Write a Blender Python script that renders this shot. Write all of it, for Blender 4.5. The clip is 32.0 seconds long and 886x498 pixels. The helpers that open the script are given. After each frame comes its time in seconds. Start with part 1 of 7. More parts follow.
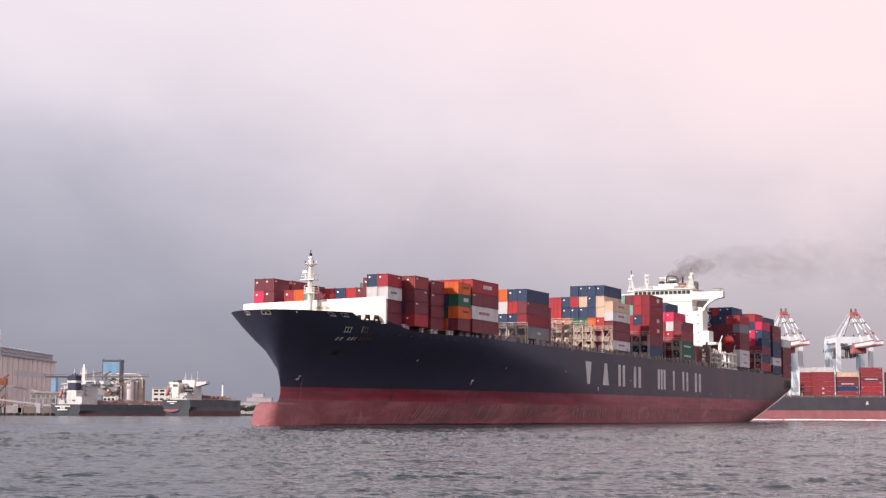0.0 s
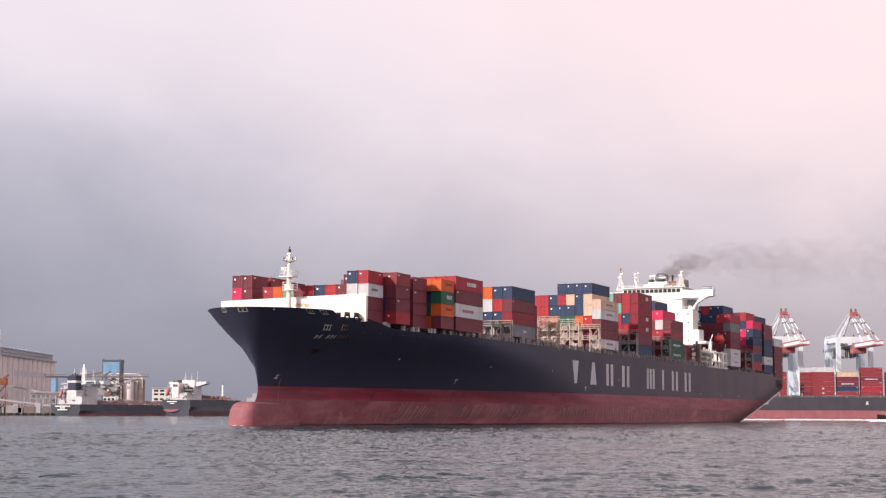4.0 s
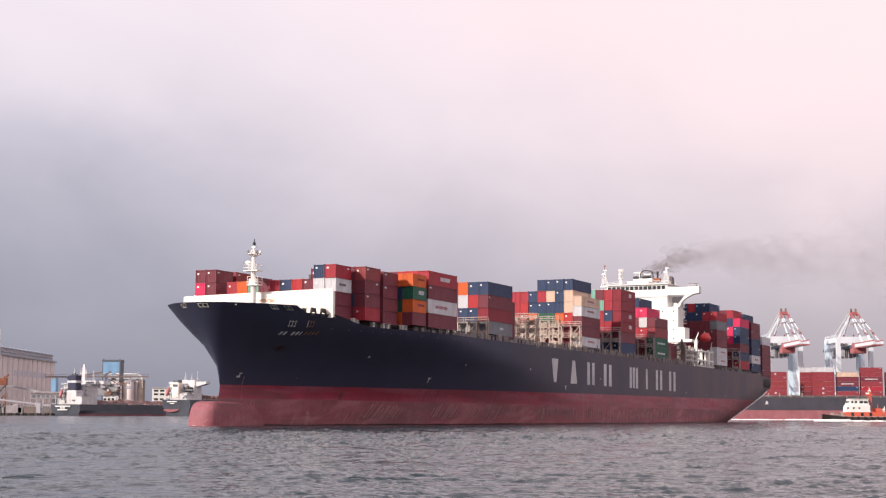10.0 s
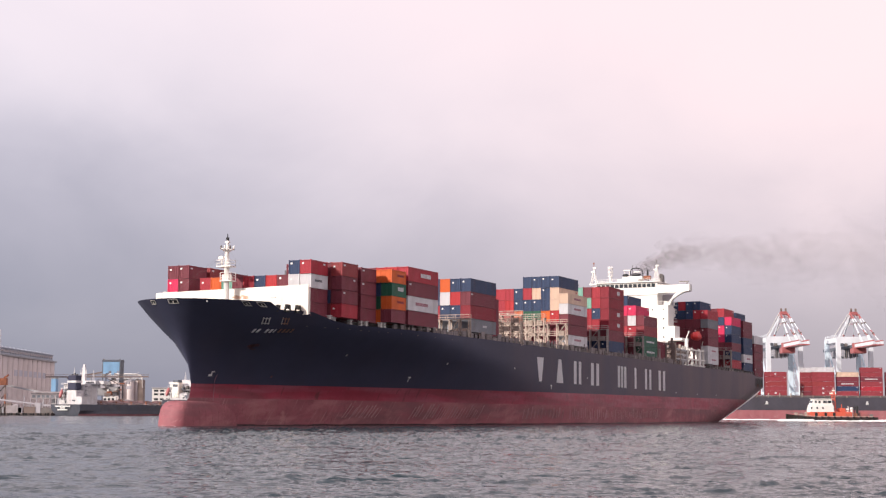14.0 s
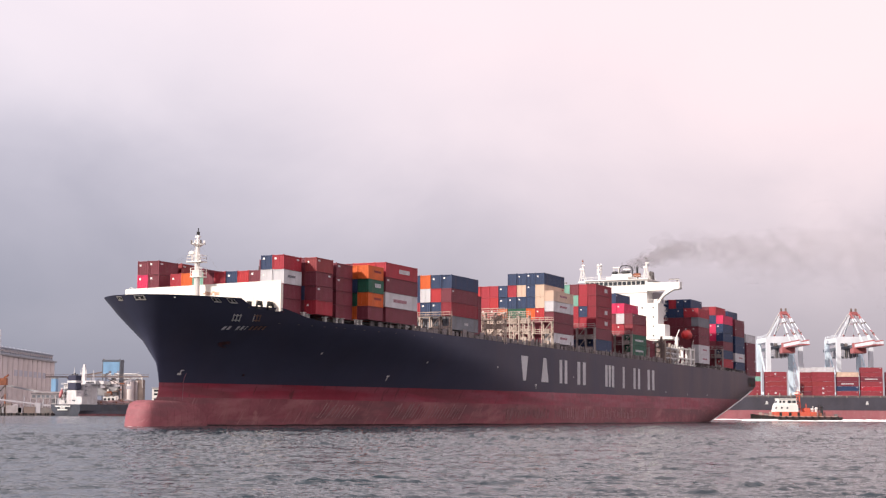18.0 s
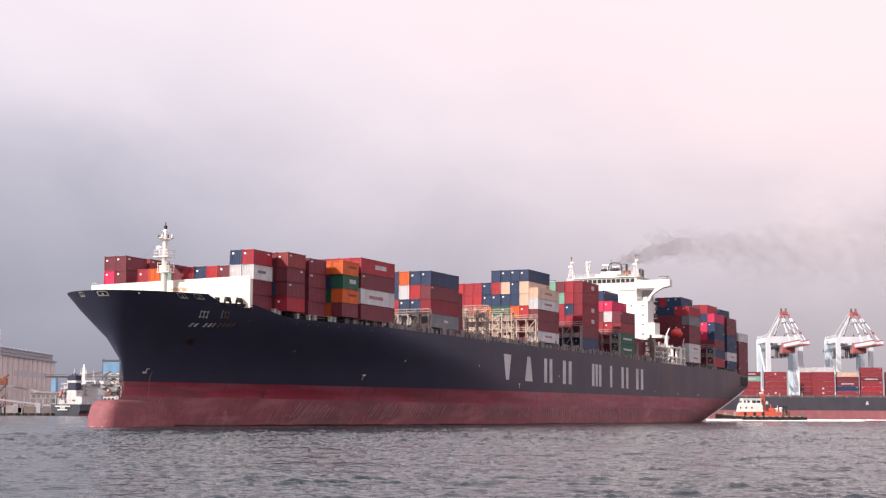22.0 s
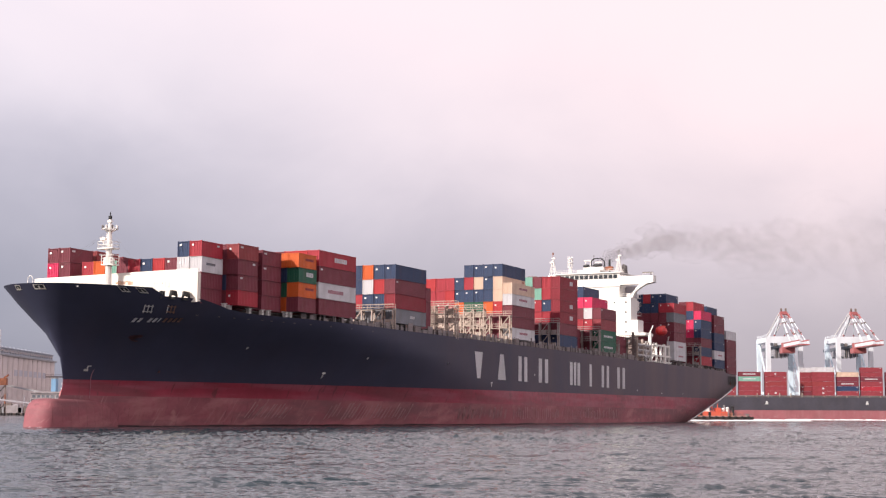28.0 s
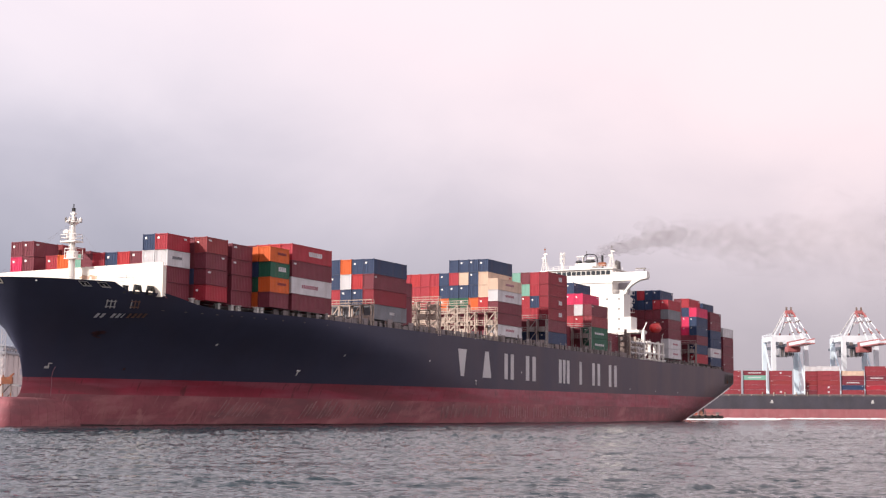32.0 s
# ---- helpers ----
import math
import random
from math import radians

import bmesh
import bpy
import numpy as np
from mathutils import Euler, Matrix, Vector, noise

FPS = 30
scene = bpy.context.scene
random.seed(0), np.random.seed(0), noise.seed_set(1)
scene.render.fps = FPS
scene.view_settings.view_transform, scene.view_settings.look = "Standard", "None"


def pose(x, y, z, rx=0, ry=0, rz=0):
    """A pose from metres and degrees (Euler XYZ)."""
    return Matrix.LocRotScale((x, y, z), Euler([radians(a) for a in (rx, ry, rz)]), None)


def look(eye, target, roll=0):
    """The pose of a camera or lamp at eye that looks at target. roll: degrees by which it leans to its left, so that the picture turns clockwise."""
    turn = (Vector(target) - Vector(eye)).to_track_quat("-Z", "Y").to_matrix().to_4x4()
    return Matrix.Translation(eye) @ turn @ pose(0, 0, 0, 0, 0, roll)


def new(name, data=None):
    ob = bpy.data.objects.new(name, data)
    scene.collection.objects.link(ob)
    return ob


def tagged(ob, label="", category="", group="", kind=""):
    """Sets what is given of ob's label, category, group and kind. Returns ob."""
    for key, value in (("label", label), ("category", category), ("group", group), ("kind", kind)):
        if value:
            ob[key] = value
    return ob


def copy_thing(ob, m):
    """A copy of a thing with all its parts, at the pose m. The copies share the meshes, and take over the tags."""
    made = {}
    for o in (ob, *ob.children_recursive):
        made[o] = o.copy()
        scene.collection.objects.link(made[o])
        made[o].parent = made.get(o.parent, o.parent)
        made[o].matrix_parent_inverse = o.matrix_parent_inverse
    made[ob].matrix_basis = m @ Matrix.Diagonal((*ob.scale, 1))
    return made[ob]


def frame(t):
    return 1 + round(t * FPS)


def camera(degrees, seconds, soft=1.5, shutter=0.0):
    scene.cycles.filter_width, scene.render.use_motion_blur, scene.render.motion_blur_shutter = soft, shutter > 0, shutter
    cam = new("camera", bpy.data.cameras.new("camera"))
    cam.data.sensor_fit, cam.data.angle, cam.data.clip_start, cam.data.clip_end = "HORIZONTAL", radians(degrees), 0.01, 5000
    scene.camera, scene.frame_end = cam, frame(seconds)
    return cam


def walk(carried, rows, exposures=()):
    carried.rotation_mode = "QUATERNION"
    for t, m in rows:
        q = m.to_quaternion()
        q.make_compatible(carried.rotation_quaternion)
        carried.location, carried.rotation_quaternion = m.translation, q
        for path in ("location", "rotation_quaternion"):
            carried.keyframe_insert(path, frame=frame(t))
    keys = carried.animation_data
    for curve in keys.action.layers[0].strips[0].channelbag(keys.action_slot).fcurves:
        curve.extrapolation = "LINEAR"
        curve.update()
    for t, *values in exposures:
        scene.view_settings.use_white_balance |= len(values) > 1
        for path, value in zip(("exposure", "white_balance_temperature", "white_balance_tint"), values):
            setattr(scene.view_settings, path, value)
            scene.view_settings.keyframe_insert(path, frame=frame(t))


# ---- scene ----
# ---------- camera ----------
SECONDS = 32.0
EYE = Vector((0.0, 0.0, 2.193))
TILT, LEAN = 6.195, 0.218


def aim(yaw, pitch):
    """The camera's pose, turned by yaw to the left and pitch upward, in degrees."""
    a, b = radians(yaw), radians(TILT + pitch)
    way = Vector((-math.sin(a) * math.cos(b), math.cos(a) * math.cos(b), math.sin(b)))
    return look(EYE, EYE + way * 100, LEAN)


cam = camera(32.39, SECONDS, soft=1.25)
walk(cam, [(0.0, aim(0, 0)), (30.4, aim(0, 0)), (31.0, aim(0.035, 0)), (31.5, aim(0.075, 0.0)),
           (32.0, aim(0.19, -0.042))], exposures=[(0.0, 0.07), (13.0, 0.13), (28.0, 0.18), (32.0, 0.19)])

# ---------- sky and sun ----------
SUN_FROM = Vector((-0.83, -0.56, 0.50)).normalized()
world = bpy.data.worlds.new("sky")
scene.world = world
world.use_nodes = True
wt = world.node_tree
wt.nodes.clear()


def wnode(kind, **values):
    n = wt.nodes.new(kind)
    for key, value in values.items():
        n.inputs[key].default_value = value
    return n


w_out = wnode("ShaderNodeOutputWorld")
w_bg = wnode("ShaderNodeBackground", Strength=1.0)
w_sky = wnode("ShaderNodeTexSky")
w_sky.sky_type = "NISHITA"
w_sky.sun_disc = False
w_sky.sun_elevation = math.asin(SUN_FROM.z)
w_sky.sun_rotation = math.atan2(SUN_FROM.x, SUN_FROM.y)
w_co = wnode("ShaderNodeTexCoord")
w_sep = wnode("ShaderNodeSeparateXYZ")
wt.links.new(w_co.outputs["Generated"], w_sep.inputs[0])
# soft banks of cloud, stretched along the horizon
w_map = wnode("ShaderNodeMapping")
w_map.inputs["Scale"].default_value = (6.5, 6.5, 11.0)
w_map.inputs["Location"].default_value = (1.7, 0.3, 0.4)
wt.links.new(w_co.outputs["Generated"], w_map.inputs["Vector"])
w_n1 = wnode("ShaderNodeTexNoise", Scale=1.0, Detail=7.0, Roughness=0.5, Distortion=0.3)
wt.links.new(w_map.outputs[0], w_n1.inputs["Vector"])
# height above the horizon, leaning: the bank rises higher on the left
w_tilt = wnode("ShaderNodeMath")
w_tilt.operation = "MULTIPLY_ADD"
w_tilt.inputs[1].default_value = 0.14
w_view = wnode("ShaderNodeClamp", Min=-0.32, Max=0.32)
wt.links.new(w_sep.outputs["X"], w_view.inputs["Value"])
wt.links.new(w_view.outputs[0], w_tilt.inputs[0])
wt.links.new(w_sep.outputs["Z"], w_tilt.inputs[2])
w_add = wnode("ShaderNodeMath")
w_add.operation = "MULTIPLY_ADD"
w_add.inputs[1].default_value = 0.105
w_lift = wnode("ShaderNodeMath")
w_lift.inputs[1].default_value = 0.047
wt.links.new(w_tilt.outputs[0], w_lift.inputs[0])
wt.links.new(w_n1.outputs["Fac"], w_add.inputs[0])
wt.links.new(w_lift.outputs[0], w_add.inputs[2])
w_ramp = wnode("ShaderNodeValToRGB")
wt.links.new(w_add.outputs[0], w_ramp.inputs["Fac"])
cr = w_ramp.color_ramp
cr.interpolation = "B_SPLINE"
SKY = ((0.0, (0.19, 0.19, 0.262)), (0.085, (0.277, 0.268, 0.345)), (0.16, (0.405, 0.366, 0.437)), (0.226, (0.615, 0.543, 0.615)),
       (0.29, (0.885, 0.755, 0.81)), (0.36, (1.0, 0.825, 0.865)), (0.46, (1.03, 0.85, 0.885)), (0.62, (1.0, 0.87, 0.94)), (1.0, (0.96, 0.88, 1.0)))
while len(cr.elements) < len(SKY):
    cr.elements.new(0.5)
for el, (pos, col) in zip(cr.elements, SKY):
    el.position, el.color = pos, (*col, 1)
w_mix = wnode("ShaderNodeMix")
w_mix.data_type = "RGBA"
w_dim = wnode("ShaderNodeVectorMath")
w_dim.operation = "SCALE"
w_dim.inputs["Scale"].default_value = 0.1
wt.links.new(w_sky.outputs[0], w_dim.inputs[0])
w_mix.inputs["Factor"].default_value = 0.92
wt.links.new(w_dim.outputs[0], w_mix.inputs["A"])
# cooler over the far shore, warmer over the terminal
w_side = wnode("ShaderNodeMapRange")
w_side.interpolation_type = "SMOOTHSTEP"
w_side.inputs[1].default_value, w_side.inputs[2].default_value = -0.34, 0.34
wt.links.new(w_sep.outputs["X"], w_side.inputs[0])
w_tint = wnode("ShaderNodeMix")
w_tint.data_type = "RGBA"
w_tint.inputs["A"].default_value, w_tint.inputs["B"].default_value = (0.945, 1.005, 1.03, 1), (1.035, 0.995, 0.965, 1)
wt.links.new(w_side.outputs[0], w_tint.inputs["Factor"])
w_hue = wnode("ShaderNodeMix")
w_hue.data_type, w_hue.blend_type = "RGBA", "MULTIPLY"
w_hue.inputs["Factor"].default_value = 1.0
wt.links.new(w_ramp.outputs["Color"], w_hue.inputs["A"])
wt.links.new(w_tint.outputs["Result"], w_hue.inputs["B"])
wt.links.new(w_hue.outputs["Result"], w_mix.inputs["B"])
wt.links.new(w_mix.outputs["Result"], w_bg.inputs["Color"])
wt.links.new(w_bg.outputs[0], w_out.inputs["Surface"])

sun = new("sun", bpy.data.lights.new("sun", "SUN"))
sun.data.energy, sun.data.angle, sun.data.color = 5.0, radians(1.2), (1.0, 0.89, 0.81)
sun.matrix_world = look((0, 0, 0), -SUN_FROM)


# ---------- materials ----------
def material(name, color, rough=0.6, metal=0.0, vary=0.12, grain=0.6, wear=None, wear_amount=0.0, streak=0.0, bump=0.15,
             spec=0.5, patina=0.1):
    """A painted or natural surface: colour varied at two scales, worn patches, upright streaks and fine relief.
    grain: the size of the larger patches in metres."""
    m = bpy.data.materials.new(name)
    m.use_nodes = True
    nt = m.node_tree
    bsdf = nt.nodes["Principled BSDF"]
    bsdf.inputs["Roughness"].default_value, bsdf.inputs["Metallic"].default_value = rough, metal
    bsdf.inputs["Specular IOR Level"].default_value = spec
    co = nt.nodes.new("ShaderNodeTexCoord")
    info = nt.nodes.new("ShaderNodeObjectInfo")

    def noise_tex(scale, detail, stretch=(1, 1, 1)):
        mp = nt.nodes.new("ShaderNodeMapping")
        mp.inputs["Scale"].default_value = stretch
        nt.links.new(co.outputs["Object"], mp.inputs["Vector"])
        n = nt.nodes.new("ShaderNodeTexNoise")
        n.inputs["Scale"].default_value, n.inputs["Detail"].default_value = scale, detail
        nt.links.new(mp.outputs[0], n.inputs["Vector"])
        return n.outputs["Fac"]

    def mix(fac, a, b, blend="MIX"):
        n = nt.nodes.new("ShaderNodeMix")
        n.data_type, n.blend_type = "RGBA", blend
        for sock, v in (("Factor", fac), ("A", a), ("B", b)):
            if isinstance(v, (float, int)):
                n.inputs[sock].default_value = v
            elif isinstance(v, tuple):
                n.inputs[sock].default_value = (*v[:3], 1)
            else:
                nt.links.new(v, n.inputs[sock])
        return n.outputs["Result"]

    def span(value, lo, hi, to0=0.0, to1=1.0):
        n = nt.nodes.new("ShaderNodeMapRange")
        n.inputs[1].default_value, n.inputs[2].default_value = lo, hi
        n.inputs[3].default_value, n.inputs[4].default_value = to0, to1
        nt.links.new(value, n.inputs[0])
        return n.outputs[0]

    big, fine = noise_tex(1 / grain, 5), noise_tex(7 / grain, 4)
    dark = tuple(c * (1 - vary * 1.6) for c in color)
    light = tuple(min(1, c * (1 + vary)) for c in color)
    col = mix(span(big, 0.3, 0.7), dark, light)
    col = mix(span(fine, 0.35, 0.75, 0, 0.35), col, dark)
    if streak:
        st = noise_tex(1 / grain, 4, (1.6, 1.6, 0.12))
        col = mix(span(st, 0.48, 0.75, 0, streak), col, wear or dark)
    if wear and wear_amount:
        patch = noise_tex(2.2 / grain, 8)
        col = mix(span(patch, 0.72 - wear_amount * 0.4, 0.78 - wear_amount * 0.25), col, wear)
    col = mix(span(info.outputs["Random"], 0, 1, 0.0, 0.25), col, dark)
    nt.links.new(col, bsdf.inputs["Base Color"])
    nt.links.new(span(fine, 0.2, 0.8, max(0.02, rough - patina), min(1, rough + patina)), bsdf.inputs["Roughness"])
    if bump:
        b = nt.nodes.new("ShaderNodeBump")
        b.inputs["Strength"].default_value, b.inputs["Distance"].default_value = bump, 0.02 * grain
        nt.links.new(fine, b.inputs["Height"])
        nt.links.new(b.outputs[0], bsdf.inputs["Normal"])
    return m


def glass_material(name, color, rough=0.05):
    m = bpy.data.materials.new(name)
    m.use_nodes = True
    b = m.node_tree.nodes["Principled BSDF"]
    b.inputs["Base Color"].default_value = (*color, 1)
    b.inputs["Roughness"].default_value = rough
    b.inputs["Specular IOR Level"].default_value = 0.8
    return m


RUST = (0.16, 0.055, 0.025)
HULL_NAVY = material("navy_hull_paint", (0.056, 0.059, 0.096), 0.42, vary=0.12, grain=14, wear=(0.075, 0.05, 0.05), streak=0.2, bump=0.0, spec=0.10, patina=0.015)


def tinted_after_part(m, after_tint, fore, aft):
    """Blends an uneven paler brown into the after part of a hull, between the places fore and aft on its length."""
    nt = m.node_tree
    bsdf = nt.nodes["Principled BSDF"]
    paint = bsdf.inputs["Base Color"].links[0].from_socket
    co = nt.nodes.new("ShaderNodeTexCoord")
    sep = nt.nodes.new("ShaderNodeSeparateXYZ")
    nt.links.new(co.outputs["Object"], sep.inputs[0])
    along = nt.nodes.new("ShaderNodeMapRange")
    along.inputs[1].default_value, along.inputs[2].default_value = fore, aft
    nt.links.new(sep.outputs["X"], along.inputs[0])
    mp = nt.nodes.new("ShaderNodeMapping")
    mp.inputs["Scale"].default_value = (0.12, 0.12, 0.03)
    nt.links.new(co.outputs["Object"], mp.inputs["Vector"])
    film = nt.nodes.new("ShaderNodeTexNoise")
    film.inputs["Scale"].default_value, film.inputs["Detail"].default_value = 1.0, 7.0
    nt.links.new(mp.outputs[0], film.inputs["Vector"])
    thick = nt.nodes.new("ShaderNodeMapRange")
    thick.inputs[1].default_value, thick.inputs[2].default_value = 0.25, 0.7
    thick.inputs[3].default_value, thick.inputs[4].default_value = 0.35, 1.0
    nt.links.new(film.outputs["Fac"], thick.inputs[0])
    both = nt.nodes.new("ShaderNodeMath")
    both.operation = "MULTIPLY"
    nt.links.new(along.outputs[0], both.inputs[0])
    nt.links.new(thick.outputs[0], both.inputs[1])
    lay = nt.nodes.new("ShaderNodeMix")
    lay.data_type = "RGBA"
    lay.inputs["B"].default_value = (*after_tint, 1)
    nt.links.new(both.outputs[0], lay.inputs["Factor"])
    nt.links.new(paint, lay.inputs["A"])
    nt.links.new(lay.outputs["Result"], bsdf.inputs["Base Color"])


# navy turns to a paler brown towards the stern
tinted_after_part(HULL_NAVY, (0.135, 0.096, 0.104), -75.0, -225.0)
TUG_HULL = material("tarred_tug_hull", (0.040, 0.028, 0.024), 0.7, vary=0.25, grain=2, wear=(0.10, 0.06, 0.045), wear_amount=0.3)
HULL_RED = material("red_boot_top_paint", (0.34, 0.038, 0.068), 0.5, vary=0.2, grain=7, wear=(0.13, 0.024, 0.03), wear_amount=0.2, streak=0.35, bump=0.08)
# berthed ship's boot top, lightened to hold the distance haze in its red
HULL_PALE = material("hazed_antifouling", (0.36, 0.125, 0.14), 0.7, vary=0.15, grain=7, wear=(0.42, 0.22, 0.22), wear_amount=0.25, streak=0.5)
HULL_BROWN = material("brown_antifouling", (0.135, 0.068, 0.066), 0.7, vary=0.18, grain=8, streak=0.3, wear=(0.09, 0.06, 0.06))
HULL_ROSE = material("faded_antifouling", (0.30, 0.085, 0.105), 0.7, vary=0.2, grain=5, wear=(0.36, 0.15, 0.15), wear_amount=0.25, streak=0.6, bump=0.15)


def scuffed(m, layers):
    """Lays worn films on a hull's paint. Each layer: its colour, the stretch of its noise, how it leans (degrees), where it begins and ends, and how thick it gets."""
    nt = m.node_tree
    bsdf = nt.nodes["Principled BSDF"]
    co = nt.nodes.new("ShaderNodeTexCoord")
    for color, stretch, lean, lo, hi, most in layers:
        turn = nt.nodes.new("ShaderNodeMapping")
        turn.inputs["Rotation"].default_value = (0, radians(lean), 0)
        nt.links.new(co.outputs["Object"], turn.inputs["Vector"])
        mp = nt.nodes.new("ShaderNodeMapping")
        mp.inputs["Scale"].default_value = stretch
        nt.links.new(turn.outputs[0], mp.inputs["Vector"])
        film = nt.nodes.new("ShaderNodeTexNoise")
        film.inputs["Scale"].default_value, film.inputs["Detail"].default_value, film.inputs["Roughness"].default_value = 1.0, 6.0, 0.6
        nt.links.new(mp.outputs[0], film.inputs["Vector"])
        thick = nt.nodes.new("ShaderNodeMapRange")
        thick.inputs[1].default_value, thick.inputs[2].default_value, thick.inputs[4].default_value = lo, hi, most
        nt.links.new(film.outputs["Fac"], thick.inputs[0])
        lay = nt.nodes.new("ShaderNodeMix")
        lay.data_type = "RGBA"
        lay.inputs["B"].default_value = (*color, 1)
        nt.links.new(thick.outputs[0], lay.inputs["Factor"])
        nt.links.new(bsdf.inputs["Base Color"].links[0].from_socket, lay.inputs["A"])
        nt.links.new(lay.outputs["Result"], bsdf.inputs["Base Color"])


# long faded stretches, dark weathered plates, and the rub marks of fenders and tugs
scuffed(HULL_RED, (((0.33, 0.11, 0.145), (0.05, 0.05, 0.5), 0, 0.42, 0.6, 0.6), ((0.17, 0.045, 0.055), (0.035, 0.035, 0.3), 4, 0.5, 0.6, 0.6),
                   ((0.10, 0.03, 0.035), (1.1, 0.4, 0.22), 4, 0.6, 0.68, 0.7)))
scuffed(HULL_ROSE, (((0.185, 0.075, 0.085), (0.04, 0.04, 0.22), 0, 0.45, 0.58, 0.85), ((0.42, 0.17, 0.18), (0.09, 0.09, 0.3), -8, 0.53, 0.66, 0.6),
                    ((0.46, 0.25, 0.25), (2.2, 0.3, 0.10), 32, 0.6, 0.72, 0.5), ((0.12, 0.045, 0.05), (1.9, 0.4, 0.16), 5, 0.62, 0.72, 0.55)))
WHITE = material("white_ship_paint", (0.80, 0.78, 0.74), 0.5, vary=0.05, grain=5, wear=(0.55, 0.36, 0.22), streak=0.22, bump=0.05)
CREAM = material("cream_breakwater_paint", (0.86, 0.83, 0.75), 0.5, vary=0.05, grain=6, wear=(0.62, 0.34, 0.17), wear_amount=0.06, streak=0.45, bump=0.05)
DECK = material("deck_steel_paint", (0.10, 0.055, 0.05), 0.7, vary=0.2, grain=6, wear=RUST, wear_amount=0.3)
BEIGE = material("beige_lashing_steel", (0.46, 0.37, 0.31), 0.6, vary=0.15, grain=3, wear=RUST, wear_amount=0.25, streak=0.4)
GREY = material("grey_deck_steel", (0.17, 0.155, 0.15), 0.6, vary=0.2, grain=3, wear=RUST, wear_amount=0.2, streak=0.3)
DARK = material("black_steel", (0.02, 0.02, 0.022), 0.5, vary=0.2, grain=2)
LETTER = material("white_hull_lettering", (0.92, 0.91, 0.92), 0.5, vary=0.02, grain=4, bump=0.0, patina=0.0)
INK = material("faded_trade_ink", (0.42, 0.20, 0.24), 0.6, vary=0.2, grain=1)
MARK = material("white_stencil_paint", (0.75, 0.74, 0.72), 0.5, vary=0.05, grain=1)
GLASS = glass_material("dark_window_glass", (0.03, 0.035, 0.04))
ORANGE_GLOW = material("orange_safety_paint", (0.64, 0.12, 0.07), 0.45, vary=0.08, grain=1)
RED_BRIGHT = material("bright_red_paint", (0.60, 0.03, 0.03), 0.45, vary=0.08, grain=1)
SKYBLUE = material("light_blue_crane_paint", (0.62, 0.72, 0.79), 0.5, vary=0.10, grain=6, streak=0.3)
CRANE_WHITE = material("cool_white_crane_paint", (0.68, 0.72, 0.76), 0.5, vary=0.07, grain=6, streak=0.3)
SCRAPE = material("rubbed_pale_antifouling", (0.50, 0.29, 0.295), 0.75, vary=0.15, grain=1, bump=0.0, patina=0.0)
STAIN = material("orange_rust_wash", (0.66, 0.44, 0.31), 0.8, vary=0.25, grain=0.7)
LASH_GREY = material("grey_lashing_steel", (0.36, 0.315, 0.30), 0.6, vary=0.15, grain=3, wear=RUST, wear_amount=0.2, streak=0.3)
SEAM = material("weld_seam_stain", (0.19, 0.052, 0.06), 0.7, vary=0.2, grain=1)
CRANE_RED = material("red_crane_paint", (0.38, 0.12, 0.12), 0.5, vary=0.1, grain=4)
CONCRETE = material("weathered_concrete", (0.66, 0.585, 0.575), 0.85, vary=0.1, grain=12, streak=0.25, wear=(0.45, 0.39, 0.37))
CONC_GREY = material("grey_concrete", (0.33, 0.33, 0.345), 0.85, vary=0.15, grain=10, streak=0.4, wear=(0.2, 0.19, 0.18))
PALE = material("pale_building_plaster", (0.68, 0.66, 0.63), 0.8, vary=0.06, grain=8, streak=0.25, wear=(0.45, 0.43, 0.40))
BLUE_SHEET = material("blue_sheet_cladding", (0.20, 0.37, 0.56), 0.5, vary=0.14, grain=9, wear=(0.42, 0.50, 0.58), wear_amount=0.12)
BROWN = material("brown_steelwork", (0.18, 0.135, 0.12), 0.7, vary=0.2, grain=5, wear=RUST, wear_amount=0.2)
LEAF = material("dark_foliage", (0.05, 0.07, 0.035), 0.8, vary=0.3, grain=3)
GREEN_HULL = material("dark_green_grey_hull", (0.075, 0.082, 0.105), 0.5, vary=0.2, grain=9, streak=0.3, wear=(0.1, 0.08, 0.07))
GREY_HULL = material("blue_grey_hull_paint", (0.068, 0.064, 0.082), 0.5, vary=0.2, grain=9, streak=0.3, wear=(0.12, 0.10, 0.10))
FADED = material("faded_wall_paint", (0.40, 0.38, 0.41), 0.85, vary=0.08, grain=6)
NAME_FADE = material("weathered_name_paint", (0.50, 0.49, 0.55), 0.85, vary=0.08, grain=6)
# yard grey made paler, haze over the far quay painted in
YARD_GREY = material("hazed_yard_grey", (0.34, 0.305, 0.315), 0.85, vary=0.15, grain=6, streak=0.3, wear=(0.15, 0.13, 0.12))
GALLERY = material("blue_grey_gallery_paint", (0.34, 0.37, 0.43), 0.8, vary=0.12, grain=6, streak=0.3, wear=(0.24, 0.24, 0.26))
HAZY = material("hazy_far_wall", (0.40, 0.37, 0.40), 0.85, vary=0.08, grain=10)
SLATE = material("blue_grey_slatted_steel", (0.10, 0.115, 0.14), 0.6, vary=0.15, grain=3)
# dulled white: on the bulk carriers it carries the haze of distance
HAZED_DINGY = material("hazed_dingy_ship_paint", (0.60, 0.585, 0.595), 0.6, vary=0.12, grain=4, wear=(0.42, 0.33, 0.28), wear_amount=0.1, streak=0.35)
WATERLINE_DARK = material("dark_waterline_band", (0.085, 0.045, 0.052), 0.35, vary=0.35, grain=1.5)
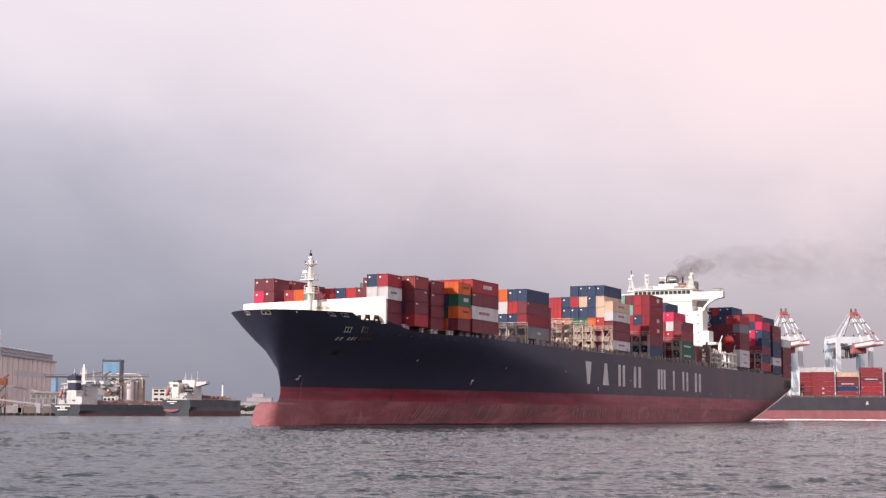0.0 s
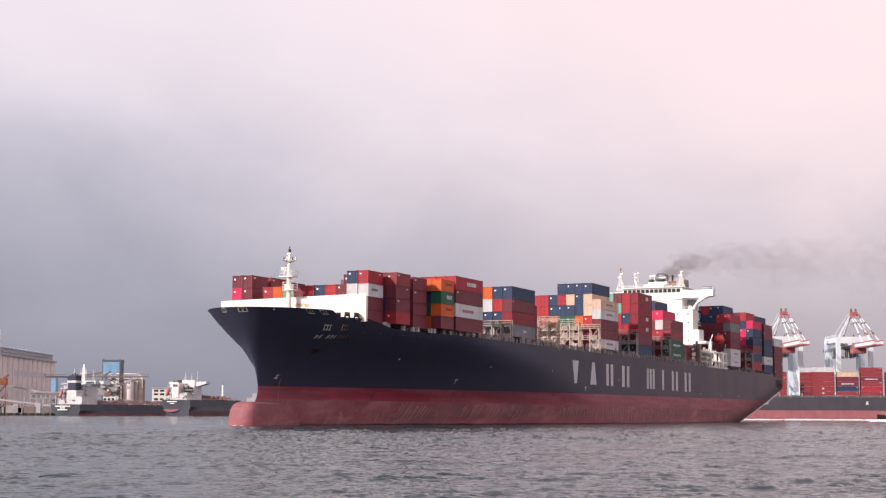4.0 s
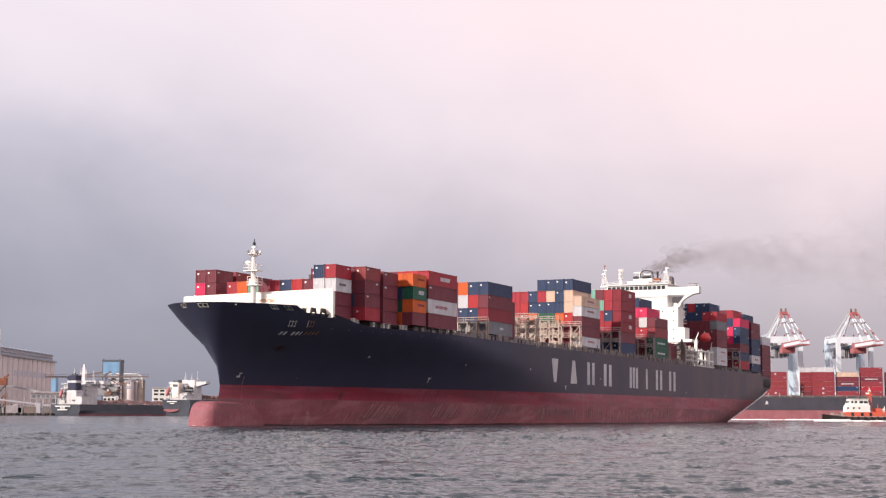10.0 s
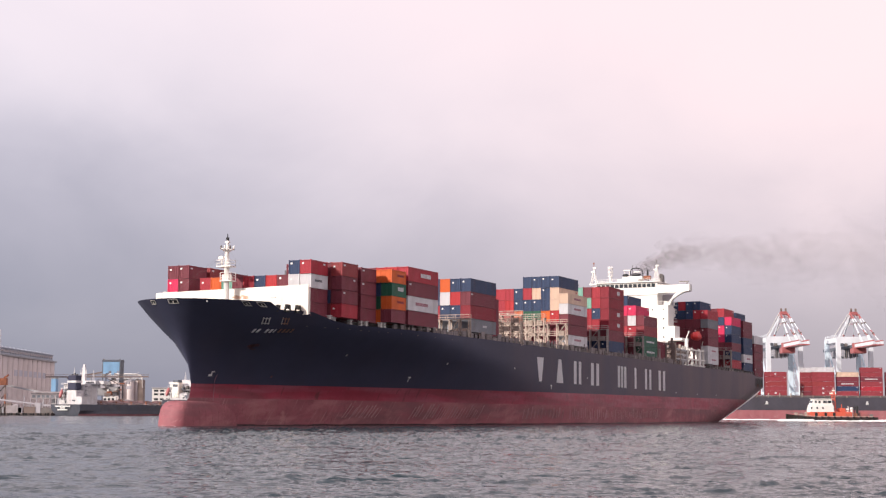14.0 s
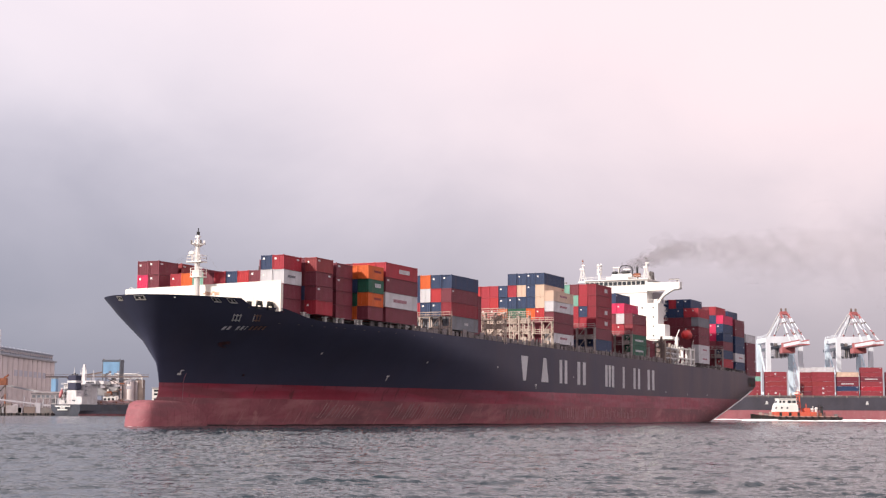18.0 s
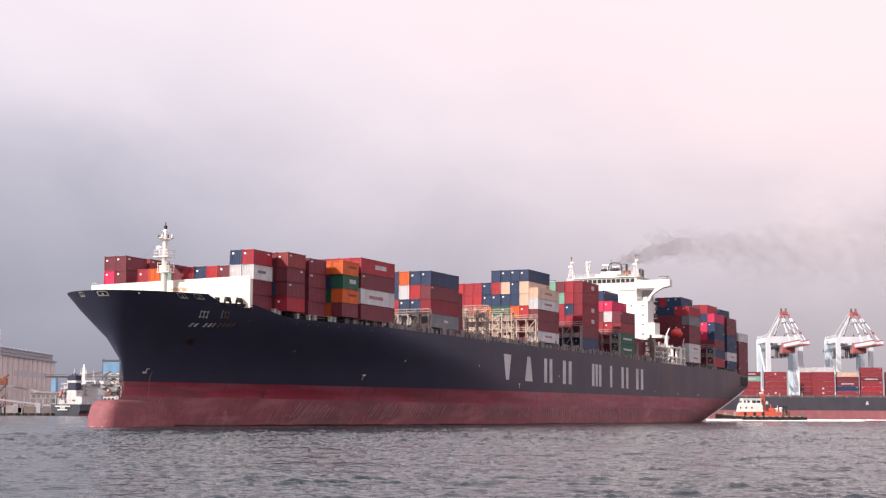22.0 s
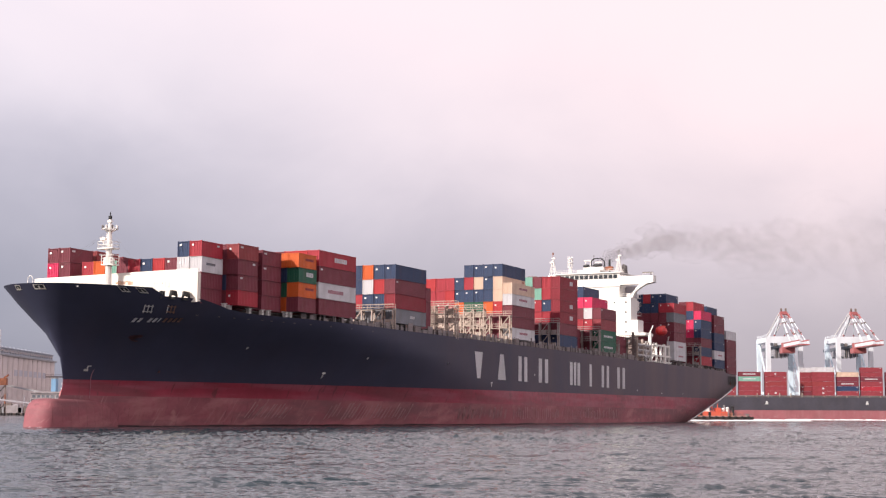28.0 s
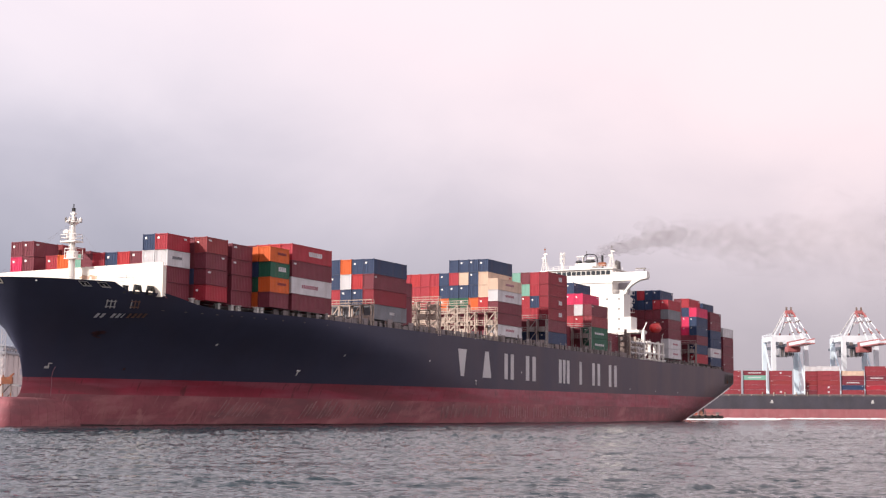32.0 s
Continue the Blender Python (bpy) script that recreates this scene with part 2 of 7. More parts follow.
PLUM = material("weathered_bulwark_grey", (0.27, 0.235, 0.235), 0.65, vary=0.18, grain=3, wear=RUST, wear_amount=0.15, streak=0.3)
NAME_RUST = material("rust_stained_lettering", (0.42, 0.24, 0.17), 0.7, vary=0.3, grain=0.6)
SOOT_RED = material("worn_red_stain", (0.13, 0.05, 0.055), 0.6, vary=0.4, grain=0.8)
RUSTY = material("rusty_orange_steel", (0.30, 0.10, 0.05), 0.8, vary=0.3, grain=3, wear=RUST, wear_amount=0.5)
RUBBER = material("black_rubber", (0.015, 0.015, 0.015), 0.9, vary=0.2, grain=0.5)

BOX = {k: material("container_" + n, c, 0.5, vary=0.12, grain=2.2, wear=RUST, wear_amount=wa, streak=0.25, bump=0.1, spec=0.25) for k, n, c, wa in (
    ("r", "red", (0.40, 0.036, 0.054), 0.1), ("m", "maroon", (0.195, 0.042, 0.060), 0.12), ("o", "orange", (0.66, 0.13, 0.03), 0.06),
    ("b", "navy", (0.032, 0.056, 0.124), 0.08), ("w", "white", (0.64, 0.63, 0.65), 0.05), ("g", "green", (0.025, 0.12, 0.075), 0.08),
    ("c", "cream", (0.68, 0.50, 0.385), 0.06), ("p", "pink", (0.66, 0.035, 0.12), 0.05), ("t", "teal", (0.22, 0.45, 0.36), 0.08),
    ("s", "grey", (0.20, 0.21, 0.235), 0.08), ("k", "brick", (0.29, 0.05, 0.055), 0.14), ("e", "scarlet", (0.47, 0.036, 0.043), 0.06), ("x", "crimson", (0.27, 0.026, 0.042), 0.1), ("d", "dusty_red", (0.29, 0.050, 0.064), 0.15))}
BOX_WORD = {"r": "red", "m": "maroon", "o": "orange", "b": "navy blue", "w": "off-white", "g": "dark green", "c": "cream",
            "p": "magenta pink", "t": "teal green", "s": "grey", "k": "brick red", "e": "scarlet", "x": "crimson", "d": "dusty red"}


# ---------- mesh helpers ----------
def box(bm, x0, x1, y0, y1, z0, z1):
    vs = [bm.verts.new((x, y, z)) for x in (x0, x1) for y in (y0, y1) for z in (z0, z1)]
    for q in ((0, 1, 3, 2), (4, 6, 7, 5), (0, 4, 5, 1), (2, 3, 7, 6), (0, 2, 6, 4), (1, 5, 7, 3)):
        bm.faces.new([vs[i] for i in q])


def prism(bm, outline, axis, a, b):
    """An outline of (p, q) pairs swept from a to b along an axis: x (p, q = y, z), y (x, z) or z (x, y)."""
    def at(p, q, s):
        return {"x": (s, p, q), "y": (p, s, q), "z": (p, q, s)}[axis]
    r0, r1 = [bm.verts.new(at(p, q, a)) for p, q in outline], [bm.verts.new(at(p, q, b)) for p, q in outline]
    n = len(outline)
    bm.faces.new(r0), bm.faces.new(r1[::-1])
    for i in range(n):
        j = (i + 1) % n
        bm.faces.new((r0[i], r1[i], r1[j], r0[j]))


def rod(bm, p, q, r, n=4, r2=None):
    """A bar from p to q with n sides; r2: its radius at q."""
    p, q = Vector(p), Vector(q)
    turn = (q - p).to_track_quat("Z", "Y").to_matrix()
    r2 = r if r2 is None else r2
    off = math.pi / 4 if n == 4 else 0
    rings = []
    for c, rad in ((p, r), (q, r2)):
        rings.append([bm.verts.new(c + turn @ Vector((math.cos(off + 2 * math.pi * i / n) * rad, math.sin(off + 2 * math.pi * i / n) * rad, 0))) for i in range(n)])
    bm.faces.new(rings[0][::-1]), bm.faces.new(rings[1])
    for i in range(n):
        j = (i + 1) % n
        bm.faces.new((rings[0][i], rings[0][j], rings[1][j], rings[1][i]))


def loft(bm, rings, closed=True, caps=True):
    rows = [[bm.verts.new(p) for p in ring] for ring in rings]
    n = len(rows[0])
    for a, b in zip(rows, rows[1:]):
        for i in range(n if closed else n - 1):
            j = (i + 1) % n
            bm.faces.new((a[i], a[j], b[j], b[i]))
    if caps and closed:
        bm.faces.new(rows[0][::-1]), bm.faces.new(rows[-1])
    return rows


def ball(bm, c, rx, ry, rz, n=10, m=6):
    rings = []
    for i in range(1, m):
        a = math.pi * i / m
        rings.append([(c[0] + rx * math.sin(a) * math.cos(2 * math.pi * k / n), c[1] + ry * math.sin(a) * math.sin(2 * math.pi * k / n), c[2] + rz * math.cos(a)) for k in range(n)])
    loft(bm, rings)


def mesh_of(name, bm, *mats, smooth=False):
    bmesh.ops.recalc_face_normals(bm, faces=bm.faces)
    me = bpy.data.meshes.new(name)
    bm.to_mesh(me)
    bm.free()
    for m in mats:
        me.materials.append(m)
    if smooth:
        me.shade_smooth()
    return me


def part(name, bm, mat, parent, label="", smooth=False):
    """Links a bmesh as one mesh object under a thing or a part."""
    ob = new(name, mesh_of(name, bm, *(mat if isinstance(mat, tuple) else (mat,)), smooth=smooth))
    ob.parent = parent
    return tagged(ob, label)


def thing(name, label, category, group="", kind="", m=None):
    ob = tagged(new(name), label, category, group, kind)
    if m is not None:
        ob.matrix_basis = m
    return ob


def boxpart(name, mat, parent, x0, x1, y0, y1, z0, z1, label="", bevel=0.0):
    bm = bmesh.new()
    box(bm, x0, x1, y0, y1, z0, z1)
    if bevel:
        bmesh.ops.bevel(bm, geom=bm.edges[:], offset=bevel, segments=2, affect="EDGES")
    return part(name, bm, mat, parent, label)


def shared(name, me, parent, m=None, mat=None, label=""):
    """Another object on a mesh that already stands, under a parent."""
    ob = new(name, me)
    ob.parent = parent
    if m is not None:
        ob.matrix_basis = m
    if mat is not None:
        ob.material_slots[0].link = "OBJECT"
        ob.material_slots[0].material = mat
    return tagged(ob, label)


# ---------- the ship's way ----------
def poly(c, t):
    s = t / 30
    out = 0.0
    for k in c:
        out = out * s + k
    return out


WAY_X = (-1.419036, -3.392, -25.789533, -35.155795)
WAY_Y = (7.342085, -16.134132, -53.565635, 293.292009)
WAY_TURN = (-1.346471, 1.981387, 63.369707)
TRIM = -0.447


def ship_pose(t):
    return pose(poly(WAY_X, t), poly(WAY_Y, t), 0, 0, TRIM, 180 + poly(WAY_TURN, t))


MARKS_T = (0.0, 4.0, 8.0, 12.0, 16.0, 20.0, 24.0, 28.0, 32.0)
CARRIED = []  # things that ride on the ship, with their place on it


def aboard(ob, m):
    """Puts a thing at the pose m on the ship's deck."""
    ob.matrix_basis = ship_pose(0) @ m
    CARRIED.append((ob, m.copy()))
    return ob


# ---------- water ----------
def water_material():
    m = bpy.data.materials.new("harbour_water")
    m.use_nodes = True
    nt = m.node_tree
    b = nt.nodes["Principled BSDF"]
    b.inputs["Base Color"].default_value = (0.019, 0.0305, 0.037, 1)
    b.inputs["Roughness"].default_value = 0.09
    b.inputs["IOR"].default_value = 1.33
    co = nt.nodes.new("ShaderNodeTexCoord")
    normal = None
    for scale, stretch, dist, strength in ((0.11, (0.5, 1.5, 1), 0.9, 0.30), (0.6, (0.7, 1.5, 1), 0.24, 0.35), (1.7, (0.6, 1.5, 1), 0.11, 0.65), (6.0, (0.8, 1.3, 1), 0.02, 0.3)):
        mp = nt.nodes.new("ShaderNodeMapping")
        mp.inputs["Scale"].default_value = stretch
        mp.inputs["Rotation"].default_value = (0, 0, 0.3)
        nt.links.new(co.outputs["Object"], mp.inputs["Vector"])
        n = nt.nodes.new("ShaderNodeTexNoise")
        n.inputs["Scale"].default_value, n.inputs["Detail"].default_value, n.inputs["Roughness"].default_value = scale, 3.0, 0.55
        nt.links.new(mp.outputs[0], n.inputs["Vector"])
        crest = nt.nodes.new("ShaderNodeMapRange")
        crest.interpolation_type = "SMOOTHSTEP"
        crest.inputs[1].default_value, crest.inputs[2].default_value = (0.5, 0.8) if 1 < scale < 3 else (0.2, 0.8)
        nt.links.new(n.outputs["Fac"], crest.inputs[0])
        bp = nt.nodes.new("ShaderNodeBump")
        bp.inputs["Strength"].default_value, bp.inputs["Distance"].default_value = strength, dist
        nt.links.new(crest.outputs[0], bp.inputs["Height"])
        if normal:
            nt.links.new(normal, bp.inputs["Normal"])
        normal = bp.outputs[0]
    nt.links.new(normal, b.inputs["Normal"])
    return m


def build_water():
    """One sheet to the horizon: rings round the quay, fine towards the channel, raised in small crossing waves."""
    ang = np.concatenate([np.linspace(-17.6, 20.8, 740), np.linspace(27, 336, 40)])
    ang = np.radians(ang)
    rad = np.concatenate([np.geomspace(3, 36, 12)[:-1], np.geomspace(36, 330, 980)[:-1], np.geomspace(330, 700, 110)[:-1], np.geomspace(700, 4900, 30)])
    rng = np.random.default_rng(5)
    rr, aa = np.meshgrid(rad, ang, indexing="ij")
    x, y = np.sin(aa) * rr, np.cos(aa) * rr
    def chop(n, short, long, spread):
        """Crossing waves of lengths between short and long, brought to one unit of height."""
        z = np.zeros_like(x)
        for i in range(n):
            wl = short * (long / short) ** rng.random()
            d = rng.normal(0.25, spread)
            k = 2 * math.pi / wl
            ph = k * (x * math.sin(d) - y * math.cos(d)) + rng.random() * 6.28
            z += wl ** 0.8 * (np.sin(ph) + 0.4 * np.cos(2 * ph))
        return z / z.std()

    waves, ripples = chop(46, 0.6, 2.1, 0.42), chop(54, 0.22, 0.62, 0.5)
    gust = 0.85 + 0.3 * np.sin(x * 0.045 + 1.3 * np.sin(y * 0.03)) * np.sin(y * 0.027 + 0.8)
    gust += 0.45 * np.sin(x * 0.41 + 2.0 * np.sin(y * 0.19)) * np.sin(y * 0.33 + 1.4 * np.sin(x * 0.23))
    # narrow crests over flat troughs, with ripples that stand highest on the crests; a longer lop further out in the channel
    z = 0.027 * (np.exp(np.clip(0.5 * waves, -2, 1.5)) - 1.13) + 0.0075 * ripples * (0.6 + 0.6 * np.clip(waves, 0, 2))
    z *= gust * np.clip(rr / 70, 1, 2.1) * np.clip(1.5 - rr / 300, 0.55, 1) * np.clip((900 - rr) / 420, 0, 1)
    nr, na = x.shape
    verts = np.stack([x, y, z], -1).reshape(-1, 3)
    idx = np.arange(nr * na).reshape(nr, na)
    a, b = idx[:-1, :], idx[1:, :]
    quads = np.stack([a, np.roll(a, -1, 1), np.roll(b, -1, 1), b], -1).reshape(-1, 4)
    me = bpy.data.meshes.new("water")
    me.from_pydata(verts.tolist(), [], quads.tolist() + [idx[0, ::-1].tolist()])
    me.materials.append(water_material())
    me.shade_smooth()
    return tagged(new("water", me), "choppy grey harbour water reflecting a pale sky", "water", kind="structure")


WATER = build_water()


# ---------- the container ship ----------
def tab(z, zs, vs):
    return float(np.interp(z, zs, vs))


STEM = ((0, 3.4, 4.3, 4.8, 5.6, 7.5, 10.8, 13.3, 15, 17.4, 19.4, 21, 22.3), (5.0, 5.4, 6.0, 6.8, 7.4, 7.5, 6.8, 5.4, 4.1, 2.2, 0.5, -0.8, -1.9))
END_U = ((-2, 2.6, 15), (283.4, 297.0, 333.6))
END_F = ((-2, 0, 2.6, 6, 10, 12, 15), (0.523, 0.579, 0.654, 0.757, 0.862, 0.902, 0.953))


def half(u, z):
    """The hull's half breadth, u metres aft of the bow and z above the keel line at the bow's water."""
    us, le = tab(z, *STEM), tab(z, (0, 6, 12, 18, 22), (150, 132, 106, 64, 53))
    q, e = tab(z, (0, 6, 12, 18, 22), (1.0, 0.92, 0.72, 0.52, 0.45)), tab(z, (0, 22), (1.75, 1.6))
    s = min(max((u - us) / le, 0), 1)
    b = 21.4 * (1 - (1 - s) ** e) ** q
    u1, u0, f = tab(z, *END_U), tab(z, (0, 6, 14), (225, 255, 300)), tab(z, *END_F)
    s = min(max((u - u0) / (u1 - u0), 0), 1)
    return b * (1 - (1 - f) * s ** tab(z, (0, 6, 14), (2.6, 2.8, 3)))


def sheer(u):
    """The height of the hull's upper edge."""
    return tab(u, (-5, 13.8, 14.2, 22, 25, 29, 33, 60, 316, 320, 340), (22.05, 22.05, 20.9, 20.9, 20.3, 19.5, 19.2, 19.3, 19.3, 18.6, 18.6))


RED_TOP, RED_LOW = 7.6, 5.2
SHIP = thing("container_ship", "navy blue container ship with a red boot top, half loaded", "ship")


def build_hull():
    # the paint lines climb a little towards the stern
    def band(i, u):
        top = sheer(u)
        red = 7.5 + 0.0085 * u
        low = 5.05 + 0.004 * u
        zs = (-2.0, 0.8, 2.2, 3.6, low, low + (red - low) / 2, red, red + 1.6, red + 3.4, red + (top - red) * 0.5, red + (top - red) * 0.66,
              red + (top - red) * 0.82, red + (top - red) * 0.93, top)
        return zs[i]
    levels = 14
    fr = np.concatenate([np.linspace(0, 1, 30) ** 2.2 * 0.17, np.linspace(0.17, 0.72, 34)[1:], 1 - np.linspace(1, 0, 26)[1:] ** 1.4 * 0.28])
    bm = bmesh.new()
    sides = []
    for sg in (1, -1):
        cols = []
        for f in fr:
            col = []
            for i in range(levels):
                u = f * 334
                for _ in range(3):
                    z = band(i, u)
                    us, u1 = tab(z, *STEM), tab(z, *END_U)
                    u = us + f * (u1 - us)
                v = half(u, z)
                col.append(bm.verts.new((-u, sg * v, z)))
            cols.append(col)
        sides.append(cols)
        for a, b in zip(cols, cols[1:]):
            for i in range(levels - 1):
                face = bm.faces.new((a[i], a[i + 1], b[i + 1], b[i]))
                face.material_index = 2 if i < 4 else 1 if i < 6 else 0
                face.smooth = True
    # the transom
    p, s = sides[0][-1], sides[1][-1]
    for i in range(levels - 1):
        face = bm.faces.new((p[i], p[i + 1], s[i + 1], s[i]))
        face.material_index = 2 if i < 4 else 1 if i < 6 else 0
    bmesh.ops.remove_doubles(bm, verts=bm.verts[:], dist=0.02)
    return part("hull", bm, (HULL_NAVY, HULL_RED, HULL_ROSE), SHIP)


build_hull()

# the main deck, closing the hull below its upper edge
bm = bmesh.new()
us = [x for x in np.linspace(0, 333, 90)]
rows_p, rows_s = [], []
for u in us:
    z = sheer(u) - (1.3 if u < 14 else 0.35)
    v = max(0.05, half(u, z) - 0.06)
    rows_p.append(bm.verts.new((-u, v, z)))
    rows_s.append(bm.verts.new((-u, -v, z)))
for i in range(len(us) - 1):
    bm.faces.new((rows_p[i], rows_p[i + 1], rows_s[i + 1], rows_s[i]))
part("deck", bm, DECK, SHIP, "rust-brown steel deck")

# the bulb at the foot of the stem
def round_(c):
    return math.copysign(abs(c) ** 0.56, c)


def bulb_ring(s):
    """Half breadth, middle height and half height of the bulb, s (0 to 1) along it: blunt in front, drawn out aft."""
    grow = max(0.0, 1 - (1 - min(1, s * 9.5)) ** 3.0) ** (1 / 2.6)
    blunt = max(0.0, 1 - (1 - min(1, s * 17)) ** 2.4) ** (1 / 2.4)
    ry = 3.15 * grow + 0.02
    top, bottom = 0.9 + 3.6 * blunt, 0.9 - 4.5 * blunt
    top = max(top - 5.0 * max(0, s - 0.8), 1.0)
    return ry, (top + bottom) / 2, (top - bottom) / 2


bm = bmesh.new()
rings = []
for s in np.linspace(0, 1, 30) ** 3.2:
    u = 0.7 + 34 * s
    ry, mid, hz = bulb_ring(s)
    ring = [(ry * round_(math.cos(a)), mid + hz * round_(math.sin(a))) for a in np.linspace(0, 2 * math.pi, 29)[:-1]]
    rings.append([(-u - 0.16 * max(0.0, z) * max(0, 1 - 4 * s), y, z) for y, z in ring])
loft(bm, rings)
part("bulbous_bow", bm, HULL_ROSE, SHIP, "faded pinkish-red bulb, half out of the water", smooth=True)


def hull_at(u, z, out=0.03):
    return Vector((-u, half(u, z) + out, z))


def hull_plate(bm, u0, u1, z0, z1, out=0.04, n=4, lean=0.0):
    """A thin painted strip that lies on the port side of the hull."""
    g = [[bm.verts.new(hull_at(u0 + (u1 - u0) * i / n + lean * (z - z0), z, out)) for z in (z0, (z0 + z1) / 2, z1)] for i in range(n + 1)]
    for a, b in zip(g, g[1:]):
        for k in range(2):
            bm.faces.new((a[k], a[k + 1], b[k + 1], b[k]))
    bmesh.ops.solidify(bm, geom=bm.faces[:], thickness=-0.03)


def hull_wedge(bm, mid, low, high, z0, z1, out=0.03):
    """A plain painted shape on the port side, low wide at its foot and high wide at its head."""
    g = [[bm.verts.new(hull_at(mid + side * (low + (high - low) * q) / 2, z0 + (z1 - z0) * q, out)) for q in (0, 0.5, 1)] for side in (-1, 1)]
    for k in range(2):
        bm.faces.new((g[0][k], g[0][k + 1], g[1][k + 1], g[1][k]))
    bmesh.ops.solidify(bm, geom=bm.faces[:], thickness=-0.03)


# the owner's lettering is drawn as plain bars and wedges of its size
for mid, low, high in ((118.6, 1.7, 4.3), (131.1, 4.6, 1.9), (141.5, 1.9, 1.9), (144.9, 1.9, 1.9), (153.8, 2.1, 2.1), (157.7, 2.1, 2.1),
                       (174.2, 1.9, 1.9), (176.8, 1.4, 1.9), (179.4, 1.9, 1.9), (187.95, 1.7, 1.7), (197.1, 1.9, 1.9), (201.0, 1.9, 1.9), (209.5, 2.1, 2.1), (213.7, 2.1, 2.1)):
    bm = bmesh.new()
    hull_wedge(bm, mid, low, high, 11.0, 16.75)
    part("hull_lettering", bm, LETTER, SHIP, "plain white painted shape on the hull side")

# the name at the bow: two square marks of bars and a row of short bars, rust-stained towards their after end
for u0, z0, rusty in ((12.9, 18.2, False), (16.7, 18.35, True)):
    for k in range(3):
        bm = bmesh.new()
        hull_plate(bm, u0 + k * 0.62, u0 + 0.2 + k * 0.62, z0, z0 + 1.25, 0.05, 1, lean=-0.45)
        part("name_mark", bm, NAME_RUST if rusty and k else MARK, SHIP)
    for k in range(2):
        bm = bmesh.new()
        hull_plate(bm, u0 - 0.1 - 0.42 * (0.2 + 0.75 * k), u0 + 1.5 - 0.42 * (0.2 + 0.75 * k), z0 + 0.15 + 0.8 * k, z0 + 0.3 + 0.8 * k, 0.055, 2)
        part("name_mark", bm, NAME_RUST if rusty else MARK, SHIP)
for k in range(9):
    bm = bmesh.new()
    u0 = 12.6 + k * 0.82 + (0.75 if k > 1 else 0)
    hull_plate(bm, u0, u0 + (0.24 if k == 4 else 0.5), 16.75 + 0.045 * k, 17.4 + 0.045 * k, 0.05, 1, lean=-0.05)
    part("name_mark", bm, LETTER if k < 5 else NAME_RUST, SHIP, "" if k < 5 else "rust-stained painted mark")


# ---------- containers ----------
def container_mesh(length, height):
    """A corrugated steel box with corner posts, rails and corner castings; its base corner is at the origin, x aft, y to starboard."""
    w = 2.35
    height -= 0.07
    bm = bmesh.new()
    r = 0.13
    for y in (0, w - r):
        for z in (0, height - r):
            box(bm, 0, length, y, y + r, z, z + r)
        for x in (0, length - r):
            box(bm, x, x + r, y, y + r, r, height - r)
    for x in (0, length - r):
        for z in (0, height - r):
            box(bm, x, x + r, r, w - r, z, z + r)
    # corner castings carry the box above
    for x in (0.0, length - 0.18):
        for y in (0.0, w - 0.16):
            box(bm, x, x + 0.18, y, y + 0.16, height - 0.02, height + 0.07)
    # corrugated sides: a zigzag sheet set in from the frame
    pitch = 0.42
    n = max(4, int((length - 2 * r) / pitch))
    for side in (0, 1):
        pts = []
        for i in range(n):
            for f, d in ((0.0, 0.035), (0.3, 0.035), (0.5, 0.06), (0.8, 0.06)):
                pts.append((r + (length - 2 * r) * (i + f) / n, d))
        pts.append((length - r, 0.03))
        rows = []
        for x, d in pts:
            y = d if side == 0 else w - d
            rows.append((bm.verts.new((x, y, r)), bm.verts.new((x, y, height - r))))
        for a, b in zip(rows, rows[1:]):
            bm.faces.new((a[0], b[0], b[1], a[1]))
    # roof and floor
    box(bm, r, length - r, r, w - r, height - 0.06, height - 0.02)
    box(bm, r, length - r, r, w - r, 0.03, 0.10)
    # aft end panel
    box(bm, length - 0.10, length - 0.04, r, w - r, r, height - r)
    return mesh_of("container_body", bm, BOX["r"])


def door_mesh(height):
    """One leaf of the end door: a panel with ribs, two locking bars and their handles."""
    bm = bmesh.new()
    w = 1.03
    height -= 0.07
    box(bm, 0.10, 0.14, 0, w, 0.14, height - 0.14)
    for k in range(4):
        z = 0.3 + (height - 0.75) * k / 3
        box(bm, 0.07, 0.10, 0.06, w - 0.06, z, z + 0.22)
    for y in (0.3, 0.78):
        rod(bm, (0.015, y, 0.1), (0.015, y, height - 0.1), 0.03, 5)
        box(bm, -0.01, 0.05, y - 0.22, y, 1.05, 1.12)
    return mesh_of("door", bm, BOX["r"])


LEN = {20: 6.06, 40: 12.19, 45: 13.55}
BODY, DOOR = {}, {}
for ln in LEN:
    for ht in (2.59, 2.9):
        BODY[ln, ht] = container_mesh(LEN[ln], ht)
for ht in (2.59, 2.9):
    DOOR[ht] = door_mesh(ht)
bm = bmesh.new()
box(bm, 0.02, 0.09, 0, 0.4, 0, 0.34)
LABEL_END = mesh_of("stencil", bm, MARK)
bm = bmesh.new()
box(bm, 0, 0.75, -0.012, 0.03, 0, 0.3)
LABEL_SIDE = mesh_of("stencil", bm, MARK)
SIDE_WORD = {}


def side_word(width, tall, mat, bars):
    """A row of plain blocks the size of an unreadable or trade name on a container's side."""
    key = (width, tall, mat.name, bars)
    if key not in SIDE_WORD:
        bm = bmesh.new()
        step = width / bars
        edge = []
        for i in range(bars):
            low = tall * 0.2
            edge += [(i * step, tall), (i * step + step * 0.78, tall)]
            if i < bars - 1:
                edge += [(i * step + step * 0.78, low), ((i + 1) * step, low)]
        prism(bm, [(0, 0)] + edge + [(width - step * 0.22, 0)], "y", -0.015, 0.035)
        SIDE_WORD[key] = mesh_of("trade_name_block", bm, mat)
    return SIDE_WORD[key]


RNG = random.Random(11)


